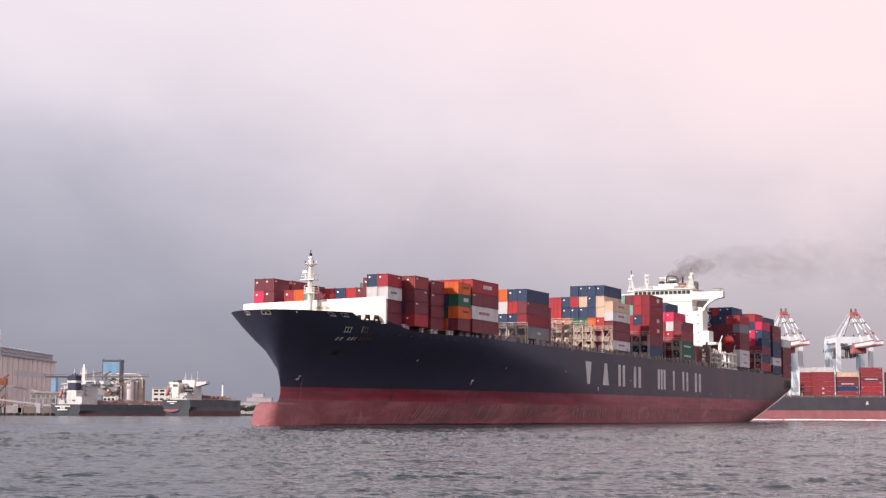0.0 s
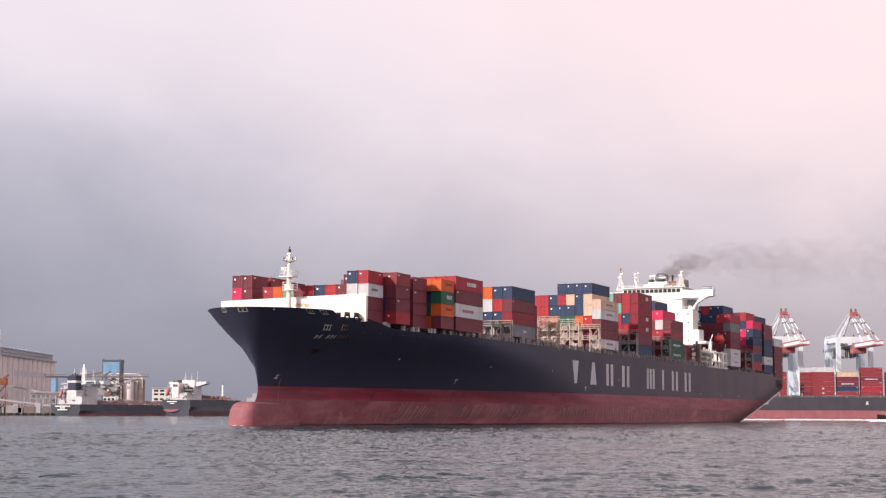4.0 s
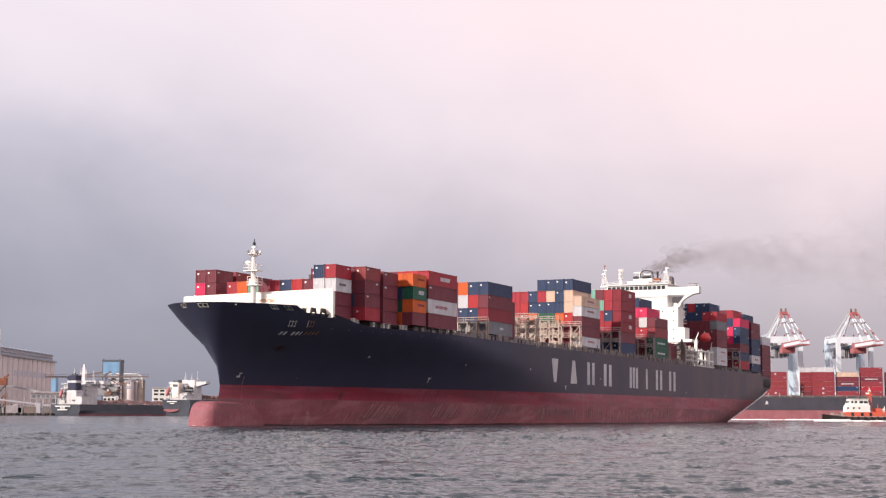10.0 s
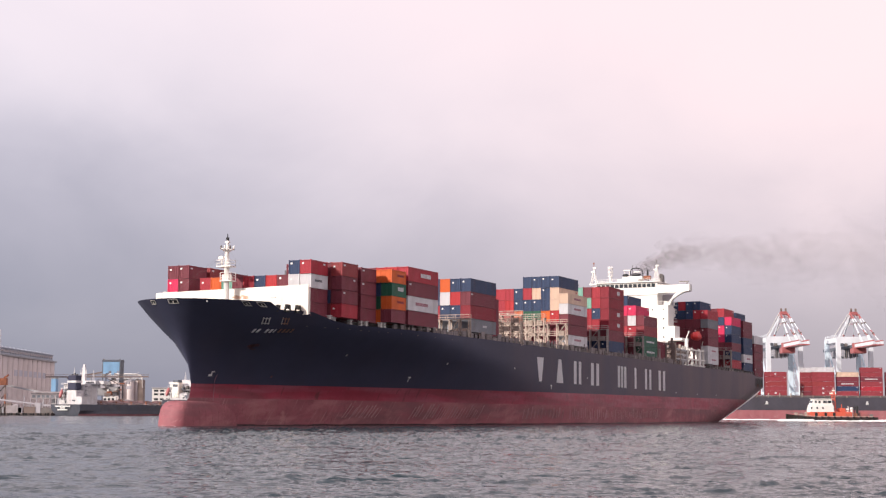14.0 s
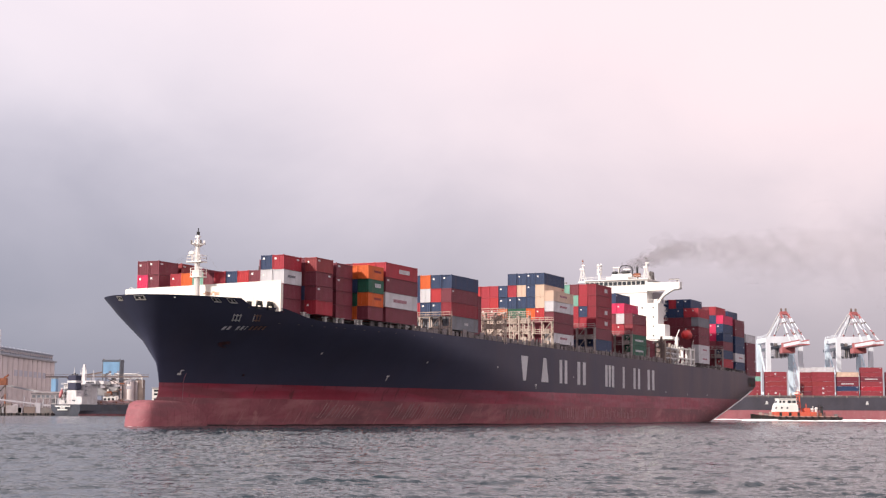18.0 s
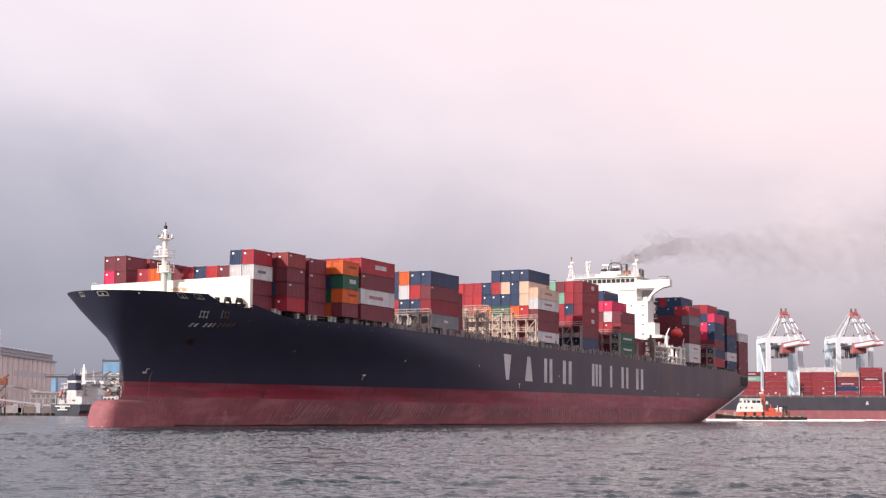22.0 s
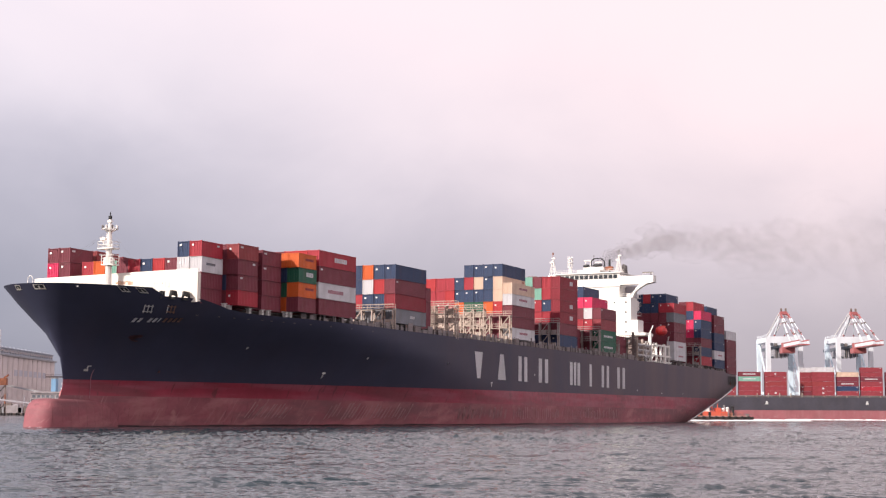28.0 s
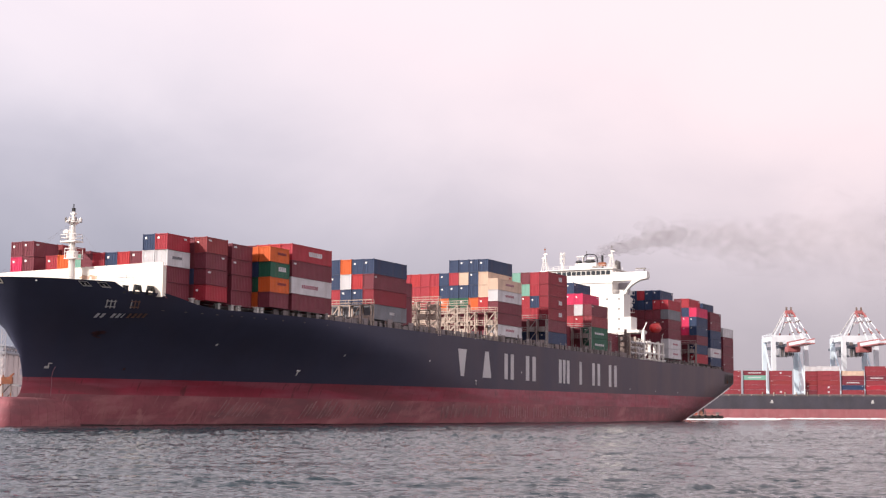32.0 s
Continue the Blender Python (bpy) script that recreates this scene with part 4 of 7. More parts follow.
for u in BAYS:
    span = [0.4, 2.0, 6.4, 7.6, 12.0] if u < 46 else [0.4, 3.2, 6.0, 8.9, 11.8]
    for s in span:
        uu = u + s
        v = min(20.4, half(uu, 19) - (0.55 if uu < 46 else 0.9))
        if 226 < uu < 258:
            continue
        pale = uu < 46
        shared("pedestal" if pale else "stanchion", PEDESTAL if pale else POST, SHIP, Matrix.Translation((-uu, v, sheer(uu) - 0.3)) @ Matrix.Rotation(math.pi, 4, "Z"))
        if not pale:
            shared("stanchion", POST, SHIP, Matrix.Translation((-uu, -v, sheer(uu) - 0.3)))
bm = bmesh.new()
pts = [(-u, half(u, sheer(u)) - 0.15, sheer(u) - 0.05) for u in np.arange(30, 332, 6)]
rail(bm, pts, 1.0, 0.03, 2)
part("guard_rail", bm, GREY, SHIP)


def lashing_bridge(u, v0, v1, tops, mat, label):
    """An open steel gallery between two bays: posts, decks at the heights given, braces and rails."""
    lb = part("lashing_bridge", (lambda b: (box(b, -u - 0.55, -u + 0.55, v0, v1, 20.2, 20.4), b)[1])(bmesh.new()), mat, SHIP, label)
    n = max(2, round((v1 - v0) / 2.46))
    top = tops[-1]
    for i in range(n + 1):
        v = v0 + (v1 - v0) * i / n
        bm = bmesh.new()
        for s in (-0.5, 0.5):
            rod(bm, (-u + s, v, 18.9), (-u + s, v, top), 0.17)
        for z in tops:
            box(bm, -u - 0.5, -u + 0.5, v - 0.1, v + 0.1, z - 0.25, z - 0.05)
        part("post", bm, mat, lb)
    for z in tops:
        bm = bmesh.new()
        box(bm, -u - 0.6, -u + 0.6, v0 - 0.2, v1 + 0.2, z - 0.06, z + 0.04)
        part("gallery_deck", bm, mat, lb)
        bm = bmesh.new()
        for s in (-0.55, 0.55):
            rail(bm, [(-u + s, v0 - 0.1, z), (-u + s, v1 + 0.1, z)], 1.05, 0.05, 2)
        part("guard_rail", bm, mat, lb)
    zs = [20.3] + list(tops)
    for za, zb in zip(zs, zs[1:]):
        for i in range(0, n, 2):
            a, b = v0 + (v1 - v0) * i / n, v0 + (v1 - v0) * (i + 1) / n
            bm = bmesh.new()
            rod(bm, (-u + 0.5, a, za), (-u + 0.5, b, zb), 0.12)
            part("brace", bm, mat, lb)
    # lockers and lashing gear on the decks
    for z in zs[:-1]:
        for i in range(n):
            if (i * 7 + int(z)) % 3 == 0:
                continue
            a = v0 + (v1 - v0) * (i + 0.2) / n
            boxpart("lashing_bin", mat, lb, -u - 0.2, -u + 0.35, a, a + 1.3, z + 0.05, z + 0.95)
    return lb


lashing_bridge(79.2, 12.0, 21.2, (23.2,), BEIGE, "beige steel lashing gallery")
lashing_bridge(136.9, -1.4, 21.0, (23.0, 25.9), BEIGE, "beige steel lashing gallery of two decks")
lashing_bridge(122.4, 6.6, 21.0, (22.7, 24.6, 26.3), BEIGE, "beige steel lashing gallery of three decks")
lashing_bridge(107.6, 9.0, 21.3, (22.4, 24.3, 26.0), BEIGE, "beige steel lashing gallery of three decks")
lashing_bridge(166.6, 11.2, 21.0, (23.3, 26.2), LASH_GREY, "grey steel lashing gallery")
lashing_bridge(196.0, 13.6, 21.0, (23.3, 26.0), LASH_GREY, "grey steel lashing gallery")
lashing_bridge(211.5, 8.0, 20.8, (23.2,), LASH_GREY, "grey steel lashing gallery")
lashing_bridge(225.6, 8.0, 20.8, (23.2, 25.2), BROWN, "brown steel lashing gallery")
lashing_bridge(288.8, 13.8, 21.0, (23.6, 26.4), LASH_GREY, "grey steel lashing gallery")

# ---------- deckhouse and bridge ----------
HOUSE = part("deckhouse", (lambda b: (prism(b, [(-13.5, 26.9), (13.5, 26.9), (13.5, 38.7), (10.0, 38.7), (10.0, 42.3), (-10.0, 42.3), (-10.0, 38.7), (-13.5, 38.7)], "x", -248.9, -243.2), b)[1])(bmesh.new()), WHITE, SHIP, "tall white deckhouse")
boxpart("after_house", WHITE, HOUSE, -255.5, -248.9, -9.4, 9.4, 26.2, 42.0)
bm = bmesh.new()
box(bm, -254.5, -242.9, -10.2, 10.2, 42.0, 46.0)
BRIDGE = part("bridge", bm, WHITE, SHIP, "white navigating bridge with a row of dark windows")
bm = bmesh.new()
box(bm, -254.8, -242.3, -10.6, 10.6, 46.0, 46.3)
part("bridge_roof", bm, WHITE, BRIDGE)
for k in range(13):
    y = -9.4 + k * 1.52
    bm = bmesh.new()
    box(bm, -242.88, -242.70, y - 0.56, y + 0.56, 44.45, 45.55)
    part("window", bm, GLASS, BRIDGE)
for k in range(4):
    bm = bmesh.new()
    box(bm, -244.9 - k * 2.2, -243.5 - k * 2.2, 10.2, 10.26, 44.45, 45.55)
    part("window", bm, GLASS, BRIDGE)
for s in (1, -1):
    bm = bmesh.new()
    prism(bm, [(s * y, z) for y, z in ((10.2, 42.45), (10.2, 45.2), (13.0, 44.95), (20.5, 44.95), (20.5, 42.9), (17.6, 42.45))], "x", -245.8, -243.0)
    wing = part("bridge_wing", bm, WHITE, SHIP, "white open bridge wing")
    bm = bmesh.new()
    inner = [(13.2 + 3.0 * q, 38.7 + 3.9 * q ** 0.85) for q in np.linspace(0, 1, 7)]
    outer_ = [(14.1 + 4.6 * q ** 1.25, 38.5 + 4.1 * q ** 0.62) for q in np.linspace(0, 1, 7)]
    prism(bm, [(s * y, z) for y, z in inner + outer_[::-1]], "x", -244.6, -243.1)
    part("strut", bm, WHITE, wing)
    bm = bmesh.new()
    rail(bm, [(-243.3, s * 17.2, 44.95), (-243.3, s * 20.3, 44.95), (-245.6, s * 20.3, 44.95)], 0.7, 0.05, 1)
    part("wing_rail", bm, WHITE, wing)
    bm = bmesh.new()
    box(bm, -244.6, -243.8, s * 18.4 - 1.5, s * 18.4 + 1.5, 45.75, 46.05)
    rod(bm, (-244.2, s * 19.4, 44.9), (-244.2, s * 19.4, 45.8), 0.2, 6)
    part("wing_console", bm, GREY, wing, "grey sheltered wing console")
    bm = bmesh.new()
    rail(bm, [(-243.4, s * 10.1, 38.7), (-243.4, s * 13.0, 38.7)], 1.05, 0.05, 2)
    part("guard_rail", bm, WHITE, HOUSE)
    boxpart("deck_locker", PALE, HOUSE, -246.4, -245.0, s * 12.2 - 0.6, s * 12.2 + 0.6, 38.7, 40.0)
    # the shade inside the opening is put into the wall's grey colour
    boxpart("recess", FADED, HOUSE, -248.9, -248.5, 10.0 if s > 0 else -13.5, 13.5 if s > 0 else -10.0, 38.7, 42.4, "wall at the back of the opening beneath the bridge wing, its shade painted grey")
for z in (22.5, 25.4, 28.3, 31.2, 34.1, 37.0):
    for y in (-6.0, -2.0, 2.2, 5.2, 8.4, 12.0):
        if (int(z * 3) + int(y * 5)) % 3 != 0:
            continue
        boxpart("porthole", GLASS, HOUSE, -243.2, -243.12, y - 0.2, y + 0.2, z, z + 0.45)
for k, z in enumerate((28.2, 31.1, 34.0, 36.9, 39.2)):
    bm = bmesh.new()
    box(bm, -254.6, -248.8, 9.4, 12.9, z - 0.12, z)
    rail(bm, [(-248.9, 12.8, z), (-254.5, 12.8, z), (-254.5, 9.5, z)], 1.05, 0.05, 1)
    if k in (1, 3, 4):
        box(bm, -252.4, -249.0, 12.8, 12.86, z, z + 1.0)
    a, b = ((-254.0, 11.8), (-249.6, 11.8)) if k % 2 else ((-249.6, 11.8), (-254.0, 11.8))
    for w in (0, 0.8):
        rod(bm, (a[0], a[1] - w, z), (b[0], b[1] - w, z - 2.9), 0.16)
    for q in np.linspace(0.1, 0.9, 5):
        x = a[0] + (b[0] - a[0]) * q
        box(bm, x - 0.15, x + 0.15, 11.0, 11.8, z - 2.9 * q - 0.03, z - 2.9 * q + 0.03)
    part("outside_landing", bm, PALE, HOUSE, "railed outside stair landing")
for k, (y, z) in enumerate(((12.6, 29.4), (12.3, 31.2), (12.5, 35.3), (12.2, 37.0), (11.6, 40.0))):
    boxpart("life_raft", WHITE, HOUSE, -252.6 - 0.9 * (k % 2), -250.6 - 0.9 * (k % 2), y - 0.6, y + 0.6, z, z + 1.3, "white canister life raft", 0.3)
boxpart("lower_house", BROWN, HOUSE, -256.5, -242.6, -15.5, 15.5, 18.9, 26.2, "shaded brown lower deckhouse")
boxpart("side_house", WHITE, HOUSE, -248.4, -243.3, 13.5, 15.6, 28.2, 32.0)
boxpart("side_deck", WHITE, HOUSE, -250.5, -243.1, 13.5, 17.9, 27.4, 28.2)
# monkey island: radars, domes, masts
bm = bmesh.new()
box(bm, -250.5, -244.2, -3.6, 3.4, 46.3, 47.3)
part("compass_platform", bm, WHITE, BRIDGE)
boxpart("scanner_house", WHITE, BRIDGE, -249.0, -245.6, -2.4, 4.2, 47.3, 48.3, "white scanner house", 0.15)
for y0, y1, z in ((-2.5, -0.3, 48.75), (0.4, 3.8, 48.8)):
    bm = bmesh.new()
    ball(bm, (-246.0, (y0 + y1) / 2, z), 0.55, (y1 - y0) / 2, 0.5, 12, 8)
    part("dark_fairing", bm, DARK, BRIDGE, "dark rounded scanner fairing", smooth=True)
bm = bmesh.new()
hoop = [(-246.4, 0.0, 48.6), (-246.4, 0.0, 50.2), (-246.4, 0.7, 50.85), (-246.4, 1.8, 51.0), (-246.4, 3.2, 50.8), (-246.4, 4.0, 50.35), (-246.4, 4.25, 49.2), (-246.4, 4.2, 48.3)]
for p, q in zip(hoop, hoop[1:]):
    rod(bm, p, q, 0.17, 6)
part("aerial_hoop", bm, DARK, BRIDGE, "black frame of the radar platform")
bm = bmesh.new()
rod(bm, (-246.6, -0.2, 48.3), (-246.6, -0.2, 50.2), 0.28, 8)
box(bm, -247.0, -246.2, -2.2, 0.1, 50.2, 50.55)
rod(bm, (-246.6, -1.9, 48.3), (-246.6, -1.9, 50.2), 0.12)
part("radar_platform", bm, WHITE, BRIDGE, "white radar platform")
bm = bmesh.new()
box(bm, -246.8, -246.2, 1.2, 3.4, 49.6, 49.95)
rod(bm, (-246.5, 2.2, 48.3), (-246.5, 2.2, 49.6), 0.2, 6)
part("scanner_bar", bm, WHITE, BRIDGE)
bm = bmesh.new()
rod(bm, (-247.0, 5.6, 46.4), (-247.0, 5.6, 50.5), 0.34, 8)
part("vent_pipe", bm, DARK, BRIDGE)
boxpart("pipe_base", RUSTY, BRIDGE, -247.6, -246.2, 4.5, 6.7, 47.3, 48.4, "rust-red pipe base", 0.1)
bm = bmesh.new()
rod(bm, (-247.0, 0.6, 49.0), (-247.0, 0.6, 52.0), 0.09, 6)
part("radar_mast", bm, GREY, BRIDGE, "slim grey radar mast")
bm = bmesh.new()
rail(bm, [(-243.2, -10.0, 46.3), (-243.2, 10.0, 46.3), (-252.0, 10.0, 46.3)], 1.0, 0.05, 2)
part("guard_rail", bm, WHITE, BRIDGE)
for y, rusty in ((-12.2, RUSTY), (8.9, WHITE)):
    if y < -10:
        boxpart("mast_outrigger", WHITE, BRIDGE, -247.0, -245.0, -13.4, -10.4, 45.9, 46.3)
    bm = bmesh.new()
    for k in (-0.8, 0.8):
        rod(bm, (-246.0 + k, y - 0.9, 46.3), (-246.0, y, 51.7), 0.12)
        rod(bm, (-246.0 + k, y + 0.9, 46.3), (-246.0, y, 51.7), 0.12)
    for z in (47.4, 48.5, 49.6, 50.7):
        w = 0.9 * (51.7 - z) / 5.4
        rod(bm, (-246.0, y - w, z), (-246.0, y + w, z), 0.1)
        rod(bm, (-246.0, y - w, z), (-246.0, y + w * 0.8, z + 1.1), 0.08)
    box(bm, -246.35, -245.65, y - 0.9, y + 0.4, 50.0, 50.5)
    box(bm, -246.3, -245.7, y - 0.3, y + 0.8, 51.3, 51.7)
    mast_ = part("signal_mast", bm, WHITE, BRIDGE, "white lattice signal mast")
    bm = bmesh.new()
    rod(bm, (-246.0, y, 51.6), (-246.0, y, 53.4), 0.1)
    rod(bm, (-246.0, y, 52.7), (-246.0, y, 53.1), 0.25, 6)
    part("mast_light", bm, rusty if y < 0 else GREY, mast_)
bm = bmesh.new()
rod(bm, (-246.0, -6.6, 46.3), (-246.0, -6.6, 48.5), 0.45, 8)
for z in (48.4, 49.7, 51.0):
    rod(bm, (-246.0, -6.6, z), (-246.0, -6.6, z + 0.3), 0.8, 10)
for a in range(6):
    d = Vector((math.cos(a * 1.047), math.sin(a * 1.047), 0)) * 0.7
    rod(bm, Vector((-246.0, -6.6, 48.4)) + d, Vector((-246.0, -6.6, 51.8)) + d, 0.08)
part("satellite_aerial", bm, WHITE, BRIDGE)
bm = bmesh.new()
prism(bm, [(9.5, 46.2), (10.6, 46.2), (10.5, 48.6), (9.9, 49.0), (9.5, 48.6)], "x", -249.0, -247.0)
part("vent_cowl", bm, GREY, BRIDGE)
# funnel behind the bridge
bm = bmesh.new()
loft(bm, [[(-264 + 4.2 * math.cos(a) * k, -4.6 + 3.0 * math.sin(a) * k, z) for a in np.linspace(0, 2 * math.pi, 17)[:-1]] for z, k in ((19, 1.1), (42, 1.05), (46.8, 1.0), (47.4, 0.92))])
FUNNEL = part("funnel", bm, HULL_NAVY, SHIP, "dark funnel behind the bridge")
for x, y in ((-262.6, -5.4), (-264.2, -3.6), (-265.8, -5.4), (-264.2, -6.2)):
    bm = bmesh.new()
    rod(bm, (x, y, 46.8), (x - 0.4, y, 49.8), 0.42, 8)
    part("exhaust_pipe", bm, DARK, FUNNEL)
# the casing under the funnel
boxpart("engine_casing", WHITE, SHIP, -270.5, -258.8, -7.5, 5.8, 26.2, 37.0, "white engine casing")
boxpart("casing_base", BROWN, SHIP, -260.9, -256.6, -12, 12, 18.9, 26.2)

# boat deck: rails, davits, the lifeboat and the ladder frames
# an open rack of posts and shelves, then a frame with plated posts
for u, z1, mat in ((225.4, 27.2, BROWN), (228.6, 26.2, BEIGE), (233.4, 25.6, BEIGE), (236.6, 23.0, HAZED_DINGY), (240.9, 28.0, PALE), (246.1, 25.0, WHITE), (250.4, 24.6, WHITE), (253.6, 25.2, WHITE), (258.2, 25.2, WHITE)):
    wide = 0.42 if u in (240.9, 253.6) else 0.24
    boxpart("deck_post", mat, SHIP, -u - wide, -u + wide, 19.9, 20.5, 18.7, z1)
for z in (21.2, 22.7, 24.2):
    bm = bmesh.new()
    low = [(-228.4 - 12.4 * q, z - 0.7 + 0.55 * abs(math.sin(q * 5 * math.pi)) ** 0.5) for q in np.linspace(0, 1, 31)]
    prism(bm, low + [(-240.8, z + 0.1), (-228.4, z + 0.1)], "y", 19.6, 20.4)
    shelf = part("platform", bm, HAZED_DINGY, SHIP, "dingy white steel shelf with arched undersides")
    boxpart("shelf_deck", BEIGE, shelf, -240.8, -228.4, 16.8, 19.6, z - 0.1, z + 0.05)
    bm = bmesh.new()
    for k in (0.45, 0.85):
        rod(bm, (-228.6, 20.45, z + k), (-240.6, 20.45, z + k), 0.04)
    part("guard_rail", bm, BEIGE, SHIP)
for z, u0, u1 in ((19.8, 241.0, 260.0), (21.6, 241.0, 259.4), (24.6, 243.0, 259.0)):
    bm = bmesh.new()
    box(bm, -u1, -u0, 19.7, 20.4, z - 0.2, z + 0.2)
    part("side_beam", bm, WHITE, SHIP)
boxpart("side_plate", WHITE, SHIP, -255.6, -253.2, 20.0, 20.3, 20.0, 24.6)
for a_, z_a, b_, z_b in ((229.0, 21.2, 232.8, 24.0), (236.8, 21.2, 233.8, 24.0), (243.2, 19.8, 249.5, 24.4), (250.6, 19.8, 245.6, 24.4)):
    bm = bmesh.new()
    rod(bm, (-a_, 19.6, z_a), (-b_, 19.6, z_b), 0.13)
    part("brace", bm, WHITE, SHIP)
rng_d = random.Random(77)
for k in range(20):
    u, z = rng_d.uniform(228.5, 252), rng_d.choice((18.9, 21.3, 22.8, 24.3))
    if u > 240 and z > 21:
        z = 21.8
    w, h_ = rng_d.uniform(0.5, 1.6), rng_d.uniform(0.4, 1.2)
    v = rng_d.uniform(17.2, 18.8)
    boxpart("deck_locker", rng_d.choice((PALE, WHITE, BEIGE, GREY, BROWN)), SHIP, -u - w, -u, v, v + 0.7, z, z + h_)
for u in (236.5, 244.0):
    bm = bmesh.new()
    for w in (0, 0.8):
        rod(bm, (-u, 18.4 + w, 19.2), (-u - 5.5, 18.4 + w, 25.6), 0.07)
    for q in np.linspace(0.08, 0.95, 12):
        rod(bm, (-u - 5.5 * q, 18.4, 19.2 + 6.4 * q), (-u - 5.5 * q, 19.2, 19.2 + 6.4 * q), 0.06)
    part("ladder", bm, WHITE, SHIP)
for u, r in ((244.6, 0.17), (263.0, 0.12)):
    bm = bmesh.new()
    rod(bm, (-u + 2.6, 19.2, 25.0), (-u + 2.0, 19.2, 27.4), r)
    rod(bm, (-u + 2.0, 19.2, 27.4), (-u - 1.6, 19.3, 30.4), r)
    rod(bm, (-u - 1.6, 18.6, 24.6), (-u + 0.4, 19.0, 28.6), 0.12)
    part("davit", bm, WHITE, SHIP, "white boat davit")
LIFEBOAT = thing("lifeboat", "enclosed orange-red lifeboat hung in white davits", "lifeboat")
bm = bmesh.new()
rings = []
for s in np.linspace(-1, 1, 11):
    w = max(0.06, math.sqrt(1 - abs(s) ** 2.6))
    rings.append([(3.2 * s, 1.5 * w * math.cos(a), (1.5 if math.sin(a) > 0 else 1.4) * math.sin(a) * w ** 0.7) for a in np.linspace(0, 2 * math.pi, 15)[:-1]])
loft(bm, rings)
part("boat_hull", bm, RED_BRIGHT, LIFEBOAT, smooth=True)
boxpart("cabin_hatch", ORANGE_GLOW, LIFEBOAT, -2.4, -1.2, -0.6, 0.6, 1.1, 1.8, "", 0.15)
bm = bmesh.new()
rod(bm, (-2.6, 1.25, -0.1), (2.6, 1.25, -0.1), 0.1)
part("fender", bm, CRANE_RED, LIFEBOAT)
aboard(LIFEBOAT, Matrix.Translation((-256.2, 18.6, 29.3)))
# stern: mooring deck openings
bm = bmesh.new()
hull_plate(bm, 319.8, 333.2, 14.9, 17.9, 0.05, 8)
part("mooring_port", bm, DARK, SHIP, "dark mooring opening in the stern")
for u in (321.4, 324.6, 327.6, 330.6):
    bm = bmesh.new()
    hull_plate(bm, u, u + 0.35, 14.9, 17.9, 0.1, 1)
    part("port_post", bm, PLUM, SHIP)
for u in (322.6, 328.8):
    bm = bmesh.new()
    hull_plate(bm, u, u + 1.3, 14.9, 16.0, 0.09, 1)
    part("mooring_roller", bm, RUSTY, SHIP)
# white rods stand in for the light along the counter's edge
bm = bmesh.new()
pts = [hull_at(tab(z, *END_U) - 0.6, z, 0.05) for z in np.linspace(2.6, 13.6, 14)]
for p, q in zip(pts, pts[1:]):
    rod(bm, p, q, 0.3)
part("counter_edge", bm, LETTER, SHIP, "pale strip put in for the lit edge of the counter")
# weathered plates and posts of uneven height along the side passage
rng_p = random.Random(17)
u = 47.0
while u < 322:
    w, h_ = rng_p.uniform(0.5, 2.6), rng_p.uniform(0.5, 1.5) + (0.5 if 62 < u < 225 else 0)
    if rng_p.random() < 0.35:
        w, h_ = 0.22, rng_p.uniform(1.6, 2.5)
    v = min(20.9, half(u, 19) - 0.5)
    if not 226 < u < 261:
        boxpart("bulwark_plate", PLUM, SHIP, -u - w, -u, v - 0.12, v, sheer(u) - 0.35, sheer(u) - 0.3 + h_)
    u += w + (rng_p.uniform(0.15, 1.1) if 62 < u < 225 else rng_p.uniform(0.4, 2.2))
# worn red patch under the name on the bow
for k in range(18):
    f = k / 17
    u, z = 13.6 + 2.0 * f + rng_p.uniform(-0.7, 0.5), 13.3 + 1.5 * f
    bm = bmesh.new()
    hull_plate(bm, u, u + rng_p.uniform(0.6, 1.9), z, z + rng_p.uniform(0.06, 0.2), 0.08, 3)
    part("worn_patch", bm, SOOT_RED, SHIP, "faint worn red patch on the bow")
# the dark, uneven band along the water
u = 12.0
while u < 282:
    w = 5.0 if u < 70 else 10.0
    zw = 0.0078 * (u + w / 2)
    bm = bmesh.new()
    hull_plate(bm, u, u + w, zw - 0.6, zw + rng_p.uniform(0.15, 0.3), 0.09, 5)
    part("weed_line", bm, WATERLINE_DARK, SHIP)
    u += w


# ---------- the terminal: berthed ship, cranes, quay ----------
def at_far(px, dist):
    """The sideways place, dist metres away, seen px steps right of the lens's middle."""
    return px / 2699.5 * dist


QUAY = tagged(part("quay", (lambda b: (box(b, 20, 900, 884, 1500, -3, 1.4), b)[1])(bmesh.new()), CONC_GREY, None), "grey concrete container quay", "quay", kind="structure")
QUAY.parent = None
BERTHED = thing("berthed_container_ship", "dark grey container ship moored at the container quay", "ship", m=pose(0, 846, 0))
bm = bmesh.new()
secs = []
for x in list(np.linspace(95, 150, 8)) + list(np.linspace(170, 380, 8)):
    k = min(1.0, (x - 88) / 45) ** 0.6
    secs.append([(x, 17 - 17 * k, -2), (x, 17 - 17 * k, 1.5), (x, 17 - 17 * k, 5.3), (x, 17 - 17 * k - 0.05, 5.32), (x, 17 - 17 * k - 0.1, 8.8), (x, 17 - 17.0 * k - 0.1, 12.4), (x, 17 + 17 * k, 12.4), (x, 17 + 17 * k, -2)])
rows = loft(bm, secs)
for f in bm.faces:
    if max(v.co.z for v in f.verts) < 5.31:
        f.material_index = 1
part("hull", bm, (GREY_HULL, HULL_PALE), BERTHED)
